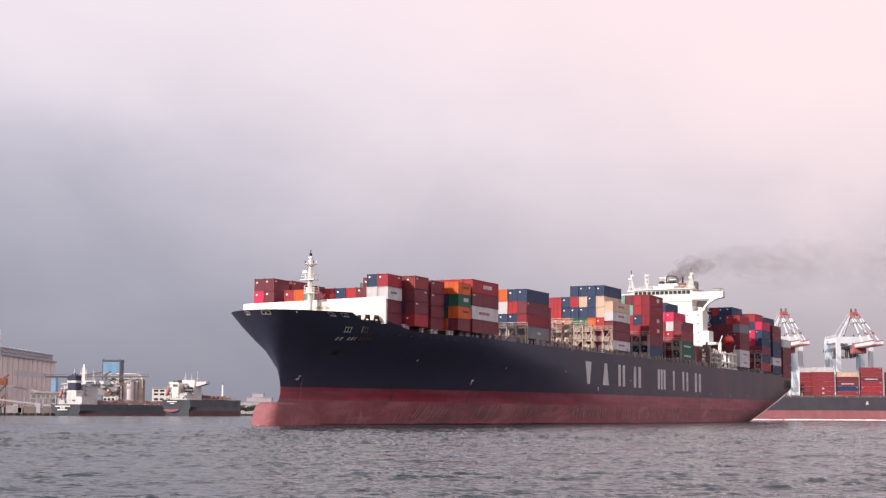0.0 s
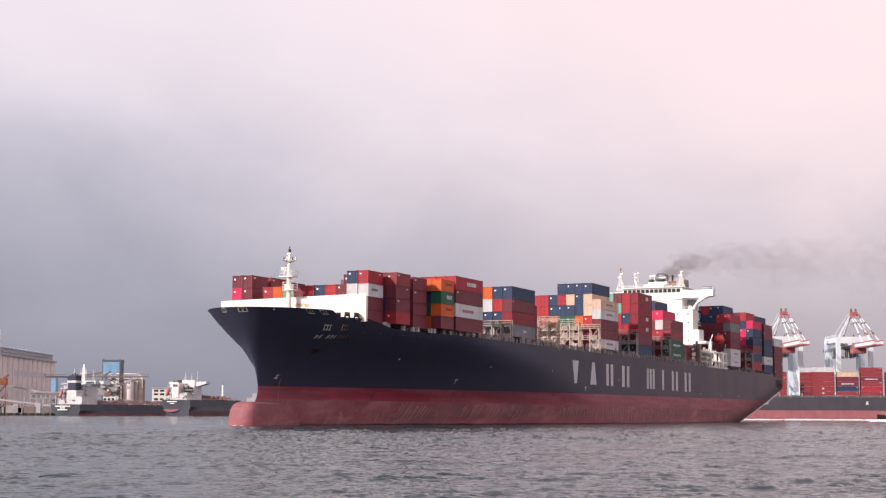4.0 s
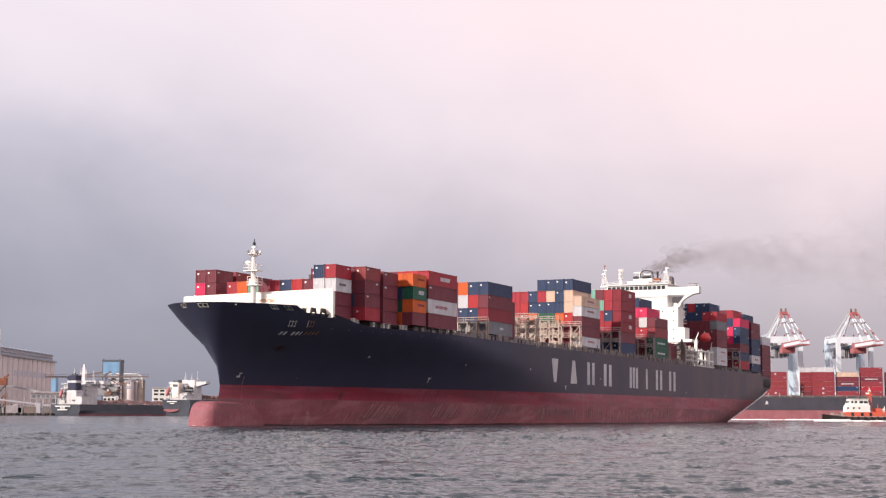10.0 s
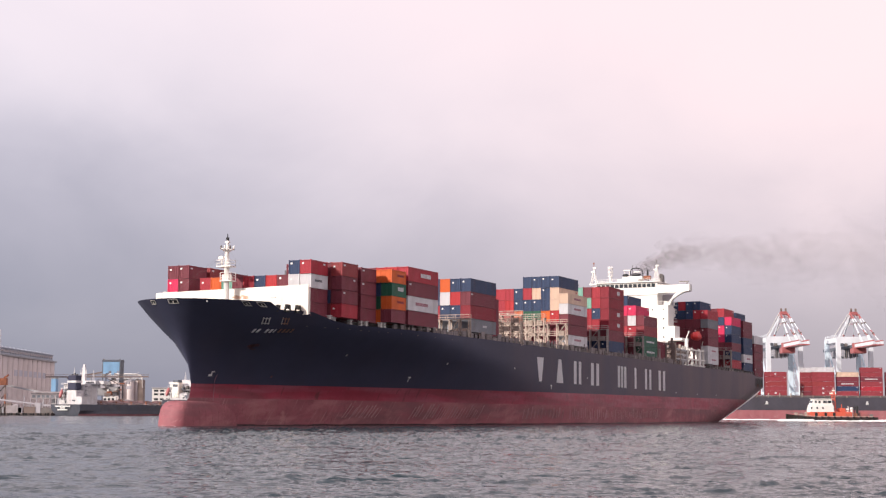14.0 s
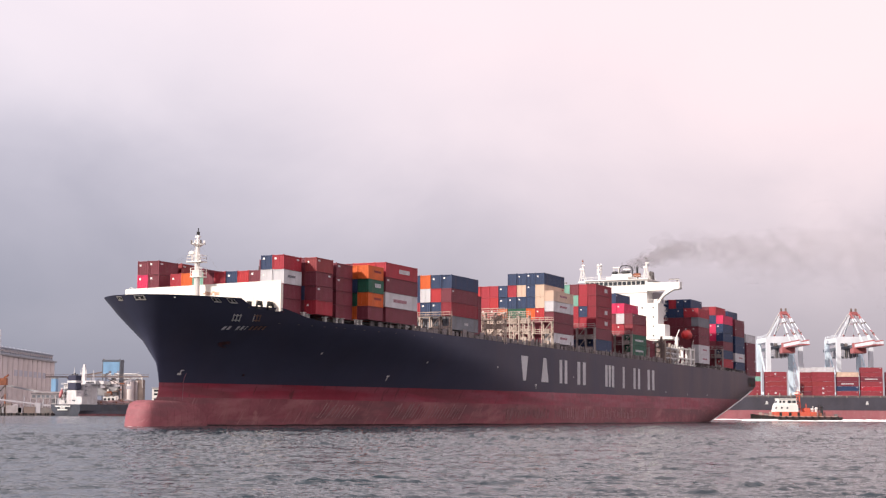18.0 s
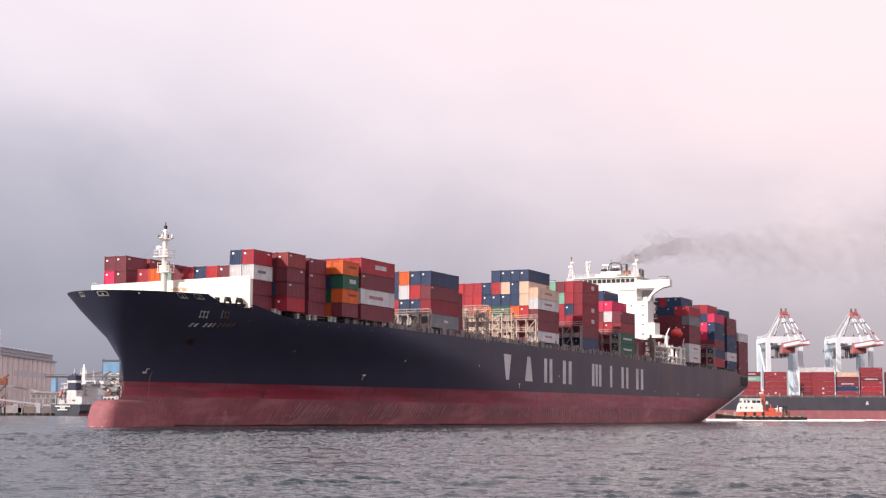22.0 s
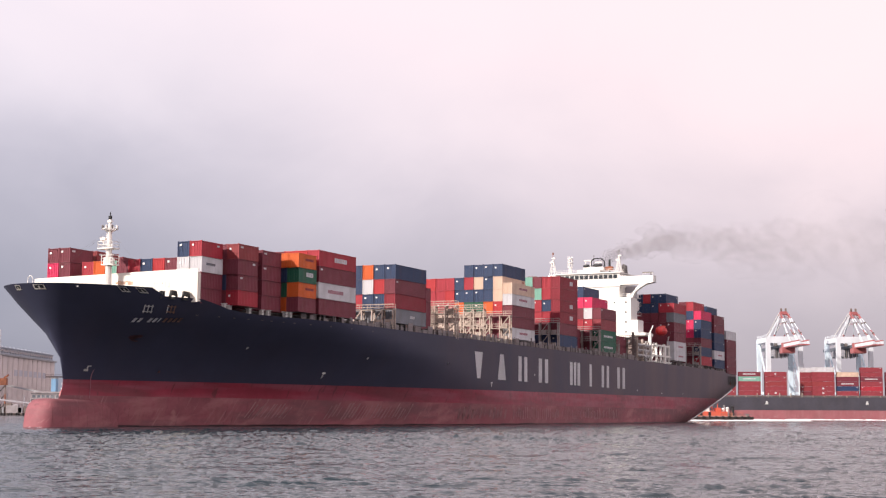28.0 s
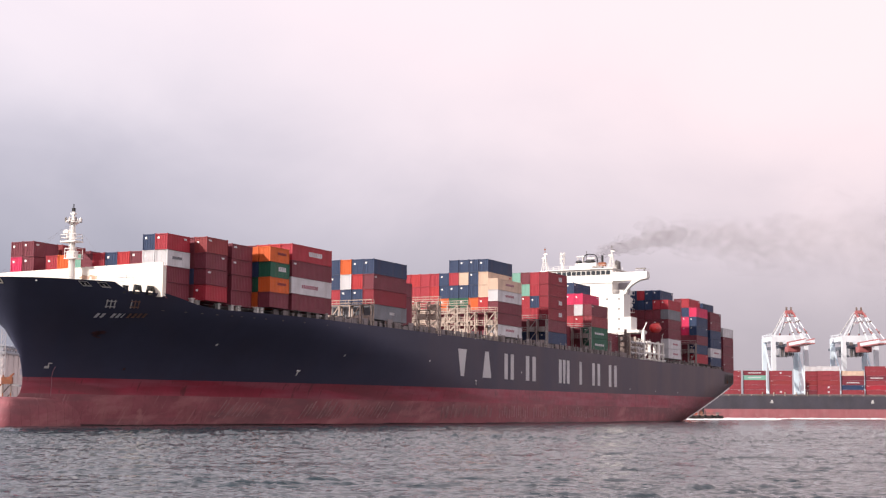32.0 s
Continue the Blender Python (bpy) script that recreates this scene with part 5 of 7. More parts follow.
for x in np.arange(112, 372, 6.2):
    boxpart("stanchion", BEIGE, BERTHED, x - 0.25, x + 0.25, 0.6, 1.1, 12.4, 13.4 + 1.3 * (int(x) % 3 == 0))
boxpart("deck_edge", GREY, BERTHED, 100, 378, 1.2, 33, 12.4, 13.3)
bm = bmesh.new()
rail(bm, [(105, 0.5, 12.4), (378, 0.5, 12.4)], 1.0, 0.06, 2)
part("guard_rail", bm, GREY, BERTHED)
for px in (571, 748):
    x = at_far(px, 846)
    boxpart("hull_mark", MARK, BERTHED, x - 0.5, x + 0.5, -0.17, -0.06, 8.7, 10.3)
    boxpart("hull_mark", MARK, BERTHED, x - 0.8, x + 0.8, -0.17, -0.06, 8.5, 9.3)
# stacks along the near side, bottom to top; a short name block on some
PIC = (7.2, 0.6, BOX["w"], 6, 2.4, 1.0)
SIGN = (1.3, 0.9, BOX["w"], 1, 5.4, 0.9)
for px, cols, pics in ((420, "mdddd", ()), (478, "ddddd", ()), (522, "dddtm", (3, 4)), (568, "ddkdd", (0, 4)), (637, "mdkddw", ()), (652, "ddkddw", (0, 1)), (695, "dbmmc", (2,)), (737, "drdmdd", (3,)), (781, "mdmdm", ()), (822, "ddbdd", ())):
    x0 = at_far(px, 848)
    deep = 1 if px == 637 else 0
    for row in range(1 if len(cols) else 0):
        for i, c in enumerate(cols):
            cc = c if row == 0 else RNG.choice("mrk")
            yy = 846 + 1.3 + 2.5 * (row + 3 * deep)
            m = Matrix.Translation((x0, yy, 13.4 + i * 2.62))
            container(cc, 40, 2.59, m, False, "containers on the berthed ship", (SIGN if px in (568, 652) else PIC) if (i in pics and row == 0) else None, door=False)


def build_crane(x):
    """A ship-to-shore gantry crane; its waterside rail is at y = 0 in its own space, the boom reaches out to -y."""
    c = thing("gantry_crane", "pale blue ship-to-shore gantry crane with red and white stays", "crane", "cranes on the quay", m=pose(x, 890, 1.4))
    for sx in (-9.4, 9.4):
        for y in (0, 26):
            bm = bmesh.new()
            rod(bm, (sx, y, 0.8), (sx, y, 46), 1.75)
            part("leg", bm, SKYBLUE if y else CRANE_WHITE, c)
            bm = bmesh.new()
            box(bm, sx - 3.2, sx + 3.2, y - 0.7, y + 0.7, 0, 1.6)
            part("bogie", bm, CRANE_RED, c)
        bm = bmesh.new()
        rod(bm, (sx, 0, 14), (sx, 26, 14), 1.0)
        part("portal_beam", bm, SKYBLUE, c)
        bm = bmesh.new()
        rod(bm, (sx, 0, 15), (sx, 26, 44), 0.6)
        part("diagonal", bm, SKYBLUE, c)
        bm = bmesh.new()
        box(bm, sx - 1.0, sx + 1.0, -1, 27, 43.6, 46.4)
        part("upper_beam", bm, CRANE_WHITE, c)
    for y in (0, 26):
        bm = bmesh.new()
        box(bm, -10.4, 10.4, y - 1.1, y + 1.1, 43.0, 46.8)
        part("cross_beam", bm, CRANE_WHITE, c)
    bm = bmesh.new()
    for sx in (-2.4, 2.4):
        box(bm, sx - 0.6, sx + 0.6, -6, 62, 40.2, 41.8)
    for y in np.arange(-4, 62, 5.5):
        box(bm, -2.4, 2.4, y, y + 0.4, 40.4, 41.0)
    part("girder", bm, SLATE, c, "dark trolley girder")
    for k in range(8):
        bm = bmesh.new()
        y1, y0 = -6 - 5.4 * k, -6 - 5.4 * (k + 1)
        for sx in (-2.4, 2.4):
            box(bm, sx - 0.55, sx + 0.55, y0, y1, 40.2, 42.2)
        box(bm, -2.4, 2.4, y0 + 0.1, y0 + 0.6, 40.5, 41.4)
        boom = part("boom_section", bm, (CRANE_RED if k == 0 else CRANE_WHITE), c)
        bm = bmesh.new()
        box(bm, -3.0, 3.0, y0, y1, 39.6, 40.2)
        part("boom_walkway", bm, CRANE_RED, boom)
        for sx in (-2.4, 2.4):
            boxpart("boom_rail", CRANE_RED, boom, sx - 0.62, sx + 0.62, y0, y1, 41.9, 42.6)
    bm = bmesh.new()
    box(bm, -4.2, 4.2, 8, 36, 35.4, 39.9)
    house = part("machinery_house", bm, SLATE, c, "dark slatted machinery house")
    for k in range(9):
        boxpart("slat", FADED, house, -4.32, -4.2, 9 + k * 3.0, 10.2 + k * 3.0, 35.8, 39.6)
    for k in range(7):
        boxpart("slat", GREY if k % 2 else FADED, house, -4.1 + k * 1.2, -3.6 + k * 1.2, 7.6, 8.0, 34.2 + 0.25 * (k % 3), 39.4)
    boxpart("operator_cab", CRANE_RED, c, -4.2, 3.2, -14.0, -6.0, 36.6, 39.8, "red operator's cab and hoist frame", 0.3)
    for (x0, y0, z0), (x1, y1, z1) in (((-9.0, 0, 46.6), (-1.0, 0, 61.0)), ((9.0, 0, 46.6), (1.0, 0, 61.0)), ((-3.0, 14, 46.4), (-0.7, 1.5, 61.0)), ((3.4, 14, 46.4), (0.7, 1.5, 61.0))):
        for k in range(4):
            bm = bmesh.new()
            a, b = Vector((x0, y0, z0)), Vector((x1, y1, z1))
            ends = (0, 0.16, 0.55, 0.9, 1)
            rod(bm, a.lerp(b, ends[k]), a.lerp(b, ends[k + 1]), 0.62 if y0 < 1 else 0.5)
            part("a_frame_leg", bm, CRANE_WHITE if k in (1, 2) or (k == 0 and y0 < 1) else CRANE_RED, c)
    bm = bmesh.new()
    box(bm, -1.9, 1.9, -1.2, 2.0, 59.6, 61.4)
    for z in (57.5, 54.0):
        box(bm, -3.0, 3.0, -1.0, -0.6, z, z + 0.3)
    part("apex_sheaves", bm, CRANE_RED, c, "red sheave block at the apex")
    for s in (-1.3, 1.3):
        bm = bmesh.new()
        rod(bm, (s - 0.22, 0.3, 62.2), (s + 0.22, 0.3, 62.2), 1.25, 10)
        sheave = part("sheave", bm, BROWN, c, "dark worn sheave at the apex")
        boxpart("sheave_bracket", BROWN, sheave, s - 0.5, s + 0.5, 0.0, 0.6, 61.4, 63.2)
    bm = bmesh.new()
    rail(bm, [(-3.2, -1.4, 58.6), (3.2, -1.4, 58.6), (3.2, 2.2, 58.6)], 1.1, 0.12, 2)
    part("apex_platform", bm, CRANE_RED, c)
    bm = bmesh.new()
    for sx in (-10.4, 10.4):
        rail(bm, [(sx, -1, 46.8), (sx, 27, 46.8)], 1.1, 0.1, 2)
    part("guard_rail", bm, CRANE_WHITE, c)
    for k, (x_, z_) in enumerate(((-7.5, 41.2), (-5.2, 41.0), (6.4, 41.0))):
        boxpart("cable_drum", (SLATE, GREY, FADED)[k], c, x_ - 0.9, x_ + 0.9, -1.8, 0.2, z_, z_ + 1.8, "", 0.2)
    for s in (-2.2, 2.2):
        for reach, r in ((-26, 0.42), (-44, 0.28)):
            a, b = Vector((s, -0.5, 60.5)), Vector((s, reach, 42.0))
            for k in range(5):
                bm = bmesh.new()
                rod(bm, a.lerp(b, k / 5), a.lerp(b, (k + 1) / 5), r)
                part("forestay", bm, CRANE_RED if k == 0 or (k == 3 and reach < -30) else CRANE_WHITE, c)
            for k in (0.35, 0.72):
                bm = bmesh.new()
                p = a.lerp(b, k)
                rod(bm, p - Vector((0.5, 0, 0)), p + Vector((0.5, 0, 0)), 0.6, 8)
                part("stay_link", bm, BROWN, c)
        bm = bmesh.new()
        rod(bm, (s, 2, 60.5), (s, 58, 41.6), 0.25)
        part("backstay", bm, WHITE, c)
    bm = bmesh.new()
    for k in range(10):
        z = 3 + k * 3.8
        rod(bm, (10.9, 25.0 if k % 2 else 21.0, z), (10.9, 21.0 if k % 2 else 25.0, z + 3.8), 0.25)
        box(bm, 10.4, 11.6, 20.0, 26.0, z + 3.7, z + 3.9)
    part("stair", bm, SKYBLUE, c)
    return c


CRANE = build_crane(at_far(604, 890))
copy_thing(CRANE, pose(at_far(728, 890), 890, 1.4))
# low sheds behind the quay
for x, y, w, h_ in ((330, 1020, 60, 9), (120, 1060, 70, 8)):
    s = thing("warehouse", "low pale warehouse behind the quay", "building", m=pose(x, y, 1.4))
    bm = bmesh.new()
    prism(bm, [(0, 0), (w, 0), (w, h_), (w / 2, h_ + 3), (0, h_)], "y", 0, 25)
    part("wall", bm, PALE, s)


# ---------- the tug ----------
TUG = thing("harbour_tug", "orange and white harbour tug with a black hull under way", "tug")
bm = bmesh.new()
secs = []
for s in np.linspace(0, 1, 15):
    x = 38 * s
    b = 5.2 * min(1.0, (max(0.015, s) / 0.26)) ** 0.55 * (1 - 0.35 * max(0, (s - 0.8) / 0.2) ** 2)
    top = 1.7 + 1.3 * max(0, 1 - s / 0.34) ** 1.5
    secs.append([(x + 6 * max(0, 1 - s / 0.2), -b * 0.75, -1.5), (x + 3.2 * max(0, 1 - s / 0.2), -b, 0.8), (x, -b, top), (x, b, top), (x, b, 0.8), (x, b * 0.75, -1.5)])
loft(bm, secs)
part("hull", bm, TUG_HULL, TUG, "tarred dark tug hull")
bm = bmesh.new()
rod(bm, (0, 0, -0.55), (0, 0, 0.55), 0.45, 8)
TYRE = mesh_of("tyre_fender", bm, RUBBER)
for k in range(13):
    shared("tyre_fender", TYRE, TUG, Matrix.Translation((3 + k * 2.7, -5.35, 1.45)))
boxpart("lower_house", ORANGE_GLOW, TUG, 9.2, 27.0, -3.9, 3.9, 2.0, 3.9, "orange lower deckhouse", 0.15)
for x in (11.2, 15.2, 18.8):
    boxpart("door", DARK, TUG, x, x + 1.1, -3.98, -3.88, 2.2, 3.7)
bm = bmesh.new()
prism(bm, [(9.4, 3.9), (19.4, 3.9), (19.2, 6.8), (10.0, 6.8)], "y", -3.4, 3.4)
part("upper_house", bm, WHITE, TUG, "white upper deckhouse")
for x in (9.6, 12.0, 14.4):
    boxpart("porthole", GLASS, TUG, x, x + 0.7, -3.46, -3.36, 5.2, 5.9)
bm = bmesh.new()
prism(bm, [(10.1, 6.8), (19.0, 6.8), (18.6, 9.2), (11.2, 9.2)], "y", -2.9, 2.9)
WH = part("wheelhouse", bm, WHITE, TUG, "white wheelhouse with dark windows")
for x, w in ((11.5, 0.8), (13.0, 0.9), (15.0, 1.6), (16.9, 1.5)):
    boxpart("window", GLASS, WH, x, x + w, -2.97, -2.86, 7.6, 8.6)
bm = bmesh.new()
prism(bm, [(10.40, 7.6), (10.50, 7.6), (10.95, 8.6), (10.85, 8.6)], "y", -2.4, 2.4)
part("window", bm, GLASS, WH)
boxpart("wheelhouse_roof", WHITE, TUG, 10.9, 18.9, -3.2, 3.2, 9.2, 9.5)
bm = bmesh.new()
for dx in (-1.0, 1.0):
    rod(bm, (20.2 + dx, 0.5, 3.9), (20.2 + dx * 0.45, 0.5, 12.6), 0.24, 5)
for z in (5.6, 7.2, 8.8, 10.2, 11.4):
    w = 1.0 - 0.06 * (z - 3.9)
    box(bm, 20.2 - w, 20.2 + w, 0.2, 0.8, z, z + 0.25)
    rod(bm, (20.2 - w, 0.5, z), (20.2 + w, 0.5, z + 1.4), 0.13)
box(bm, 18.9, 21.5, -0.4, 1.4, 11.0, 11.4)
TUG_MAST = part("mast", bm, ORANGE_GLOW, TUG, "orange lattice signal mast")
bm = bmesh.new()
box(bm, 18.7, 20.0, 0.1, 0.9, 11.5, 12.1)
rod(bm, (20.2, 0.5, 12.6), (20.2, 0.5, 14.2), 0.14, 6)
box(bm, 19.7, 20.8, 0.2, 0.8, 12.7, 13.1)
part("mast_lights", bm, CREAM, TUG_MAST, "pale lamps and scanner at the masthead")
for k, (x, h_) in enumerate(((23.2, 7.2), (26.0, 6.4), (28.6, 6.9), (30.2, 5.2))):
    bm = bmesh.new()
    rod(bm, (x, -1.0, 3.8 if x < 27 else 2.0), (x, -1.0, h_), 0.16, 6)
    part("deck_post", bm, (ORANGE_GLOW, WHITE, DARK, GREY)[k], TUG)
bm = bmesh.new()
pts = [(2 + 2.4 * k, -5.45 + 0.02 * k, 2.0 + 1.2 * max(0, 1 - k / 4.5) ** 1.5) for k in range(15)]
for p, q in zip(pts, pts[1:]):
    rod(bm, p, q, 0.16)
part("rubbing_strake", bm, BEIGE, TUG, "worn pale rubbing strake along the tug's deck edge")
for y in (-2.2, 2.2):
    boxpart("exhaust_funnel", ORANGE_GLOW, TUG, 22.2, 24.4, y - 0.9, y + 0.9, 3.9, 5.5, "orange funnel", 0.2)
for x, h_ in ((25.4, 4.9), (27.2, 5.3), (29.4, 6.0)):
    bm = bmesh.new()
    rod(bm, (x, -2.0, 2.0), (x, -2.0, h_), 0.5, 8)
    ball(bm, (x, -2.0, h_), 0.8, 0.8, 0.6, 8, 5)
    part("ventilator", bm, WHITE if x < 29 else DARK, TUG)
for x, y, w, h_, mat in ((3.4, -1.2, 1.2, 3.6, BEIGE), (5.2, -2.4, 1.6, 3.2, GREY), (7.4, -2.6, 0.9, 3.9, BEIGE), (28.0, -2.6, 1.4, 3.4, RUSTY), (35.2, -1.4, 1.3, 3.0, GREY)):
    boxpart("deck_gear", mat, TUG, x, x + w, y, y + 1.2, 1.5, h_, "", 0.1)
boxpart("towing_winch", CRANE_RED, TUG, 31.0, 34.0, -1.8, 1.8, 2.0, 3.9, "red towing winch", 0.2)
bm = bmesh.new()
rail(bm, [(0.8, -1.0, 3.0), (8.0, -4.6, 2.1)], 1.0, 0.06, 2)
part("guard_rail", bm, GREY, TUG)
bm = bmesh.new()
rail(bm, [(24.0, -5.0, 2.1), (37.0, -3.8, 2.1)], 0.9, 0.06, 2)
part("guard_rail", bm, GREY, TUG)


FOAM = material("white_foam", (0.82, 0.82, 0.82), 0.8, vary=0.06, grain=1.5)


def foam_patch(name, x0, x1, y0, y1, tall, n, seed, label):
    rng = random.Random(seed)
    bm = bmesh.new()
    for _ in range(n):
        x, y = rng.uniform(x0, x1), rng.uniform(y0, y1)
        ball(bm, (x, y, 0.0), rng.uniform(0.8, 2.6), rng.uniform(0.4, 1.2), rng.uniform(0.25, 1.0) * tall, 7, 4)
    ob = new(name, mesh_of(name, bm, FOAM))
    return tagged(ob, label, "foam", kind="stuff")


BOW_WAVE = foam_patch("tug_wash", -2, 60, -6.5, -4.2, 0.7, 190, 3, "white wash along the tug's side")
BOW_CREST = foam_patch("bow_wave", -3.5, 9, -6.8, -4.6, 1.25, 70, 6, "white wave curling at the tug's bow")
foam_patch("wake_foam", 128, 330, 800, 806, 0.8, 330, 4, "thin line of white foam left on the water")


# ---------- the far shore: grain terminal and bulk carriers ----------
def far(px, py, dist):
    """A place dist metres off, from steps right of and above the lens's middle and the level horizon."""
    return Vector((px / 2699.5 * dist, dist, 2.19 + py / 2699.5 * dist))


SHORE = tagged(part("shore", (lambda b: (prism(b, [(-1500, 1325), (-338, 1325), (-150, 1614), (-20, 1640), (-20, 3400), (-1500, 3400)], "z", -3, 2.2), b)[1])(bmesh.new()), GREY, None), "low dark grey quay on the far shore", "quay", kind="structure")

for k in range(34):
    boxpart("quay_fender", RUBBER if k % 3 else BROWN, SHORE, -408 + k * 2.1, -407.2 + k * 2.1, 1323.9, 1325, -1.0, 2.0 + (k * 7 % 5) * 0.12)
# long grain silo block running away from the water
SILO = thing("grain_silo_block", "long tan concrete grain silo block with a grey gallery on top", "silo", m=pose(-388, 1335, 2.2, 0, 0, 0.4))
TALL = 50.5
for k in range(12):
    bm = bmesh.new()
    y0 = k * 17.0
    prof = [(-9.0, y0), (-0.9, y0 + 0.5)]
    prof += [(-2.4 + 2.5 * math.cos(a), y0 + 8.5 + 8.2 * math.sin(a) / math.sin(1.25)) for a in np.linspace(-1.25, 1.25, 7)]
    prof += [(-0.9, y0 + 16.5), (-9.0, y0 + 17)]
    prism(bm, prof, "z", 0, TALL)
    part("silo_wall", bm, CONCRETE, SILO)
for k in range(8):
    bm = bmesh.new()
    x0 = -20.0 - 11 * k
    prof = [(x0, 8)]
    for a in np.linspace(0, math.pi, 7):
        prof.append((x0 - 5.5 + 5.5 * math.cos(a), -2.2 * math.sin(a)))
    prof.append((x0 - 11, 8))
    prism(bm, prof, "z", 0, TALL)
    part("silo_wall", bm, CONCRETE, SILO)
boxpart("silo_core", CONCRETE, SILO, -108, -2, 2, 203, 0, TALL - 0.4)
boxpart("roof_slab", CONC_GREY, SILO, -110, 1.0, -2, 205, TALL, TALL + 1.2)
boxpart("gallery", GALLERY, SILO, -60, -1.2, 0, 196, TALL + 1.2, TALL + 6.6, "grey conveyor gallery along the roof")
for k in range(22):
    boxpart("gallery_window", GLASS, SILO, -1.2, -1.02, 4 + k * 8.8, 7.6 + k * 8.8, TALL + 2.6, TALL + 5.0)
boxpart("gallery_roof", GALLERY, SILO, -61, -0.4, -1, 197, TALL + 6.6, TALL + 7.4)
for k in range(22):
    bm = bmesh.new()
    arch_ = [(5.8 + k * 8.8 + 2.3 * math.cos(a), TALL + 3.6 + 2.2 * math.sin(a)) for a in np.linspace(0, math.pi, 9)]
    inner = [(5.8 + k * 8.8 + 1.7 * math.cos(a), TALL + 3.6 + 1.6 * math.sin(a)) for a in np.linspace(0, math.pi, 9)]
    for p, q, p2, q2 in zip(arch_, arch_[1:], inner, inner[1:]):
        prism(bm, [p, q, q2, p2], "x", -1.2, -0.7)
    part("gallery_arch", bm, CONCRETE, SILO)
for k in range(14):
    boxpart("roof_vent", GALLERY, SILO, -4.6, -2.8, 10 + k * 13.4, 12 + k * 13.4, TALL + 7.4, TALL + 9.0)
# unreadable trade name on the silo
for k in range(7):
    bm = bmesh.new()
    y0 = 59.5 + 17 * k
    face = [(-2.34 + 2.5 * math.cos(a), y0 + 8.2 * math.sin(a) / math.sin(1.25)) for a in np.linspace(-0.7, 0.7, 7)]
    prism(bm, face + [(-0.9, y0 + 5.5), (-0.9, y0 - 5.5)], "z", TALL - 17, TALL - 11.5)
    part("trade_name_block", bm, NAME_FADE, SILO, "faded plain bluish block on the wall")

# conveyor sheds and steelwork in front of it
YARD = thing("conveyor_house", "grey steel conveyor house with sloping galleries on the quay", "building", m=pose(-362, 1330, 2.2))
boxpart("house", YARD_GREY, YARD, 4, 34, 4, 16, 12.5, 17)
bm = bmesh.new()
prism(bm, [(3, 17), (35, 17), (28, 18.6), (10, 18.6)], "y", 3, 17)
part("roof", bm, YARD_GREY, YARD)
for k in range(7):
    boxpart("window", SLATE, YARD, 5 + k * 4.1, 7.6 + k * 4.1, 3.9, 4.02, 13.4, 15.6)
for k in range(9):
    bm = bmesh.new()
    rod(bm, (-2 + k * 5.5, 4, 0), (-2 + k * 5.5, 4, 12.4 if k % 2 else 15), 0.5)
    rod(bm, (-2 + k * 5.5, 4, 6), (3.5 + k * 5.5, 4, 6), 0.35)
    rod(bm, (-2 + k * 5.5, 4, 0), (3.5 + k * 5.5, 4, 10), 0.3)
    part("column", bm, FADED, YARD)
bm = bmesh.new()
rod(bm, (-34, -2, 13), (52, -2, 3.0), 0.95)
part("sloping_conveyor", bm, FADED, YARD, "faded grey sloping conveyor tube")
bm = bmesh.new()
rod(bm, (-20, 10, 24), (60, 6, 9), 1.0)
part("sloping_conveyor", bm, CONC_GREY, YARD)
for k in range(6):
    boxpart("shed", (GREY, YARD_GREY, BROWN)[k % 3], YARD, -30 + k * 15, -20 + k * 15, -4, 2, 0, 3.5 + (k * 7 % 4))
boxpart("pump_house", CONCRETE, YARD, 52, 61, -4, 4, 0, 5.2)
boxpart("loading_tower", GREY, YARD, 44, 56, 10, 24, 0, 14)

UNLOADER = thing("ship_unloader", "rusty orange ship unloader tower on the quay", "crane", m=pose(-386, 1328, 2.2))
for sx in (0, 7):
    for z in range(0, 32, 8):
        bm = bmesh.new()
        rod(bm, (sx, 0, z), (sx, 0, z + 8), 0.7)
        rod(bm, (0, 0, z), (7, 0, z + 8), 0.45)
        part("tower_section", bm, RUSTY if z % 16 else BROWN, UNLOADER)
for z in range(32, 72, 5):
    bm = bmesh.new()
    rod(bm, (-2.5, 0, z), (-2.5, 0, z + 5), 0.5)
    rod(bm, (1.2, 0, z), (1.2, 0, z + 5), 0.35)
    rod(bm, (-2.5, 0, z), (1.2, 0, z + 5), 0.3)
    box(bm, -3.2, 1.8, -0.6, 0.6, z - 0.2, z + 0.3)
    part("tower_section", bm, FADED, UNLOADER, "pale upper lattice of the tower")
boxpart("cab", RUSTY, UNLOADER, -1, 8, -2, 3, 24, 30)
bm = bmesh.new()
rod(bm, (-6, 0, 20), (9.5, 0, 33), 0.8)
part("arm", bm, RUSTY, UNLOADER)

ELEV = thing("grain_elevator_tower", "grey steel elevator tower with blue sheet cladding", "tower", m=pose(-317.5, 1430, 4.6))
for x in (0, 16):
    for y in (0, 14):
        bm = bmesh.new()
        rod(bm, (x, y, 0), (x, y, 48), 0.6)
        part("column", bm, SLATE, ELEV)
for z in range(0, 48, 8):
    bm = bmesh.new()
    rod(bm, (0, 0, z), (16, 0, z + 8), 0.4)
    rod(bm, (16, 0, z), (0, 0, z + 8), 0.4)
    box(bm, -0.5, 16.5, -0.5, 14.5, z - 0.4, z)
    part("bracing", bm, BROWN, ELEV)
for k in range(6):
    boxpart("cladding_sheet", BLUE_SHEET, ELEV, 0.4 + k * 2.55, 2.9 + k * 2.55, -0.9, -0.6, 33 + 2 * (k % 3), 45.5)
boxpart("head_frame", SLATE, ELEV, -0.8, 16.8, -1.2, 15, 45.6, 47.4)
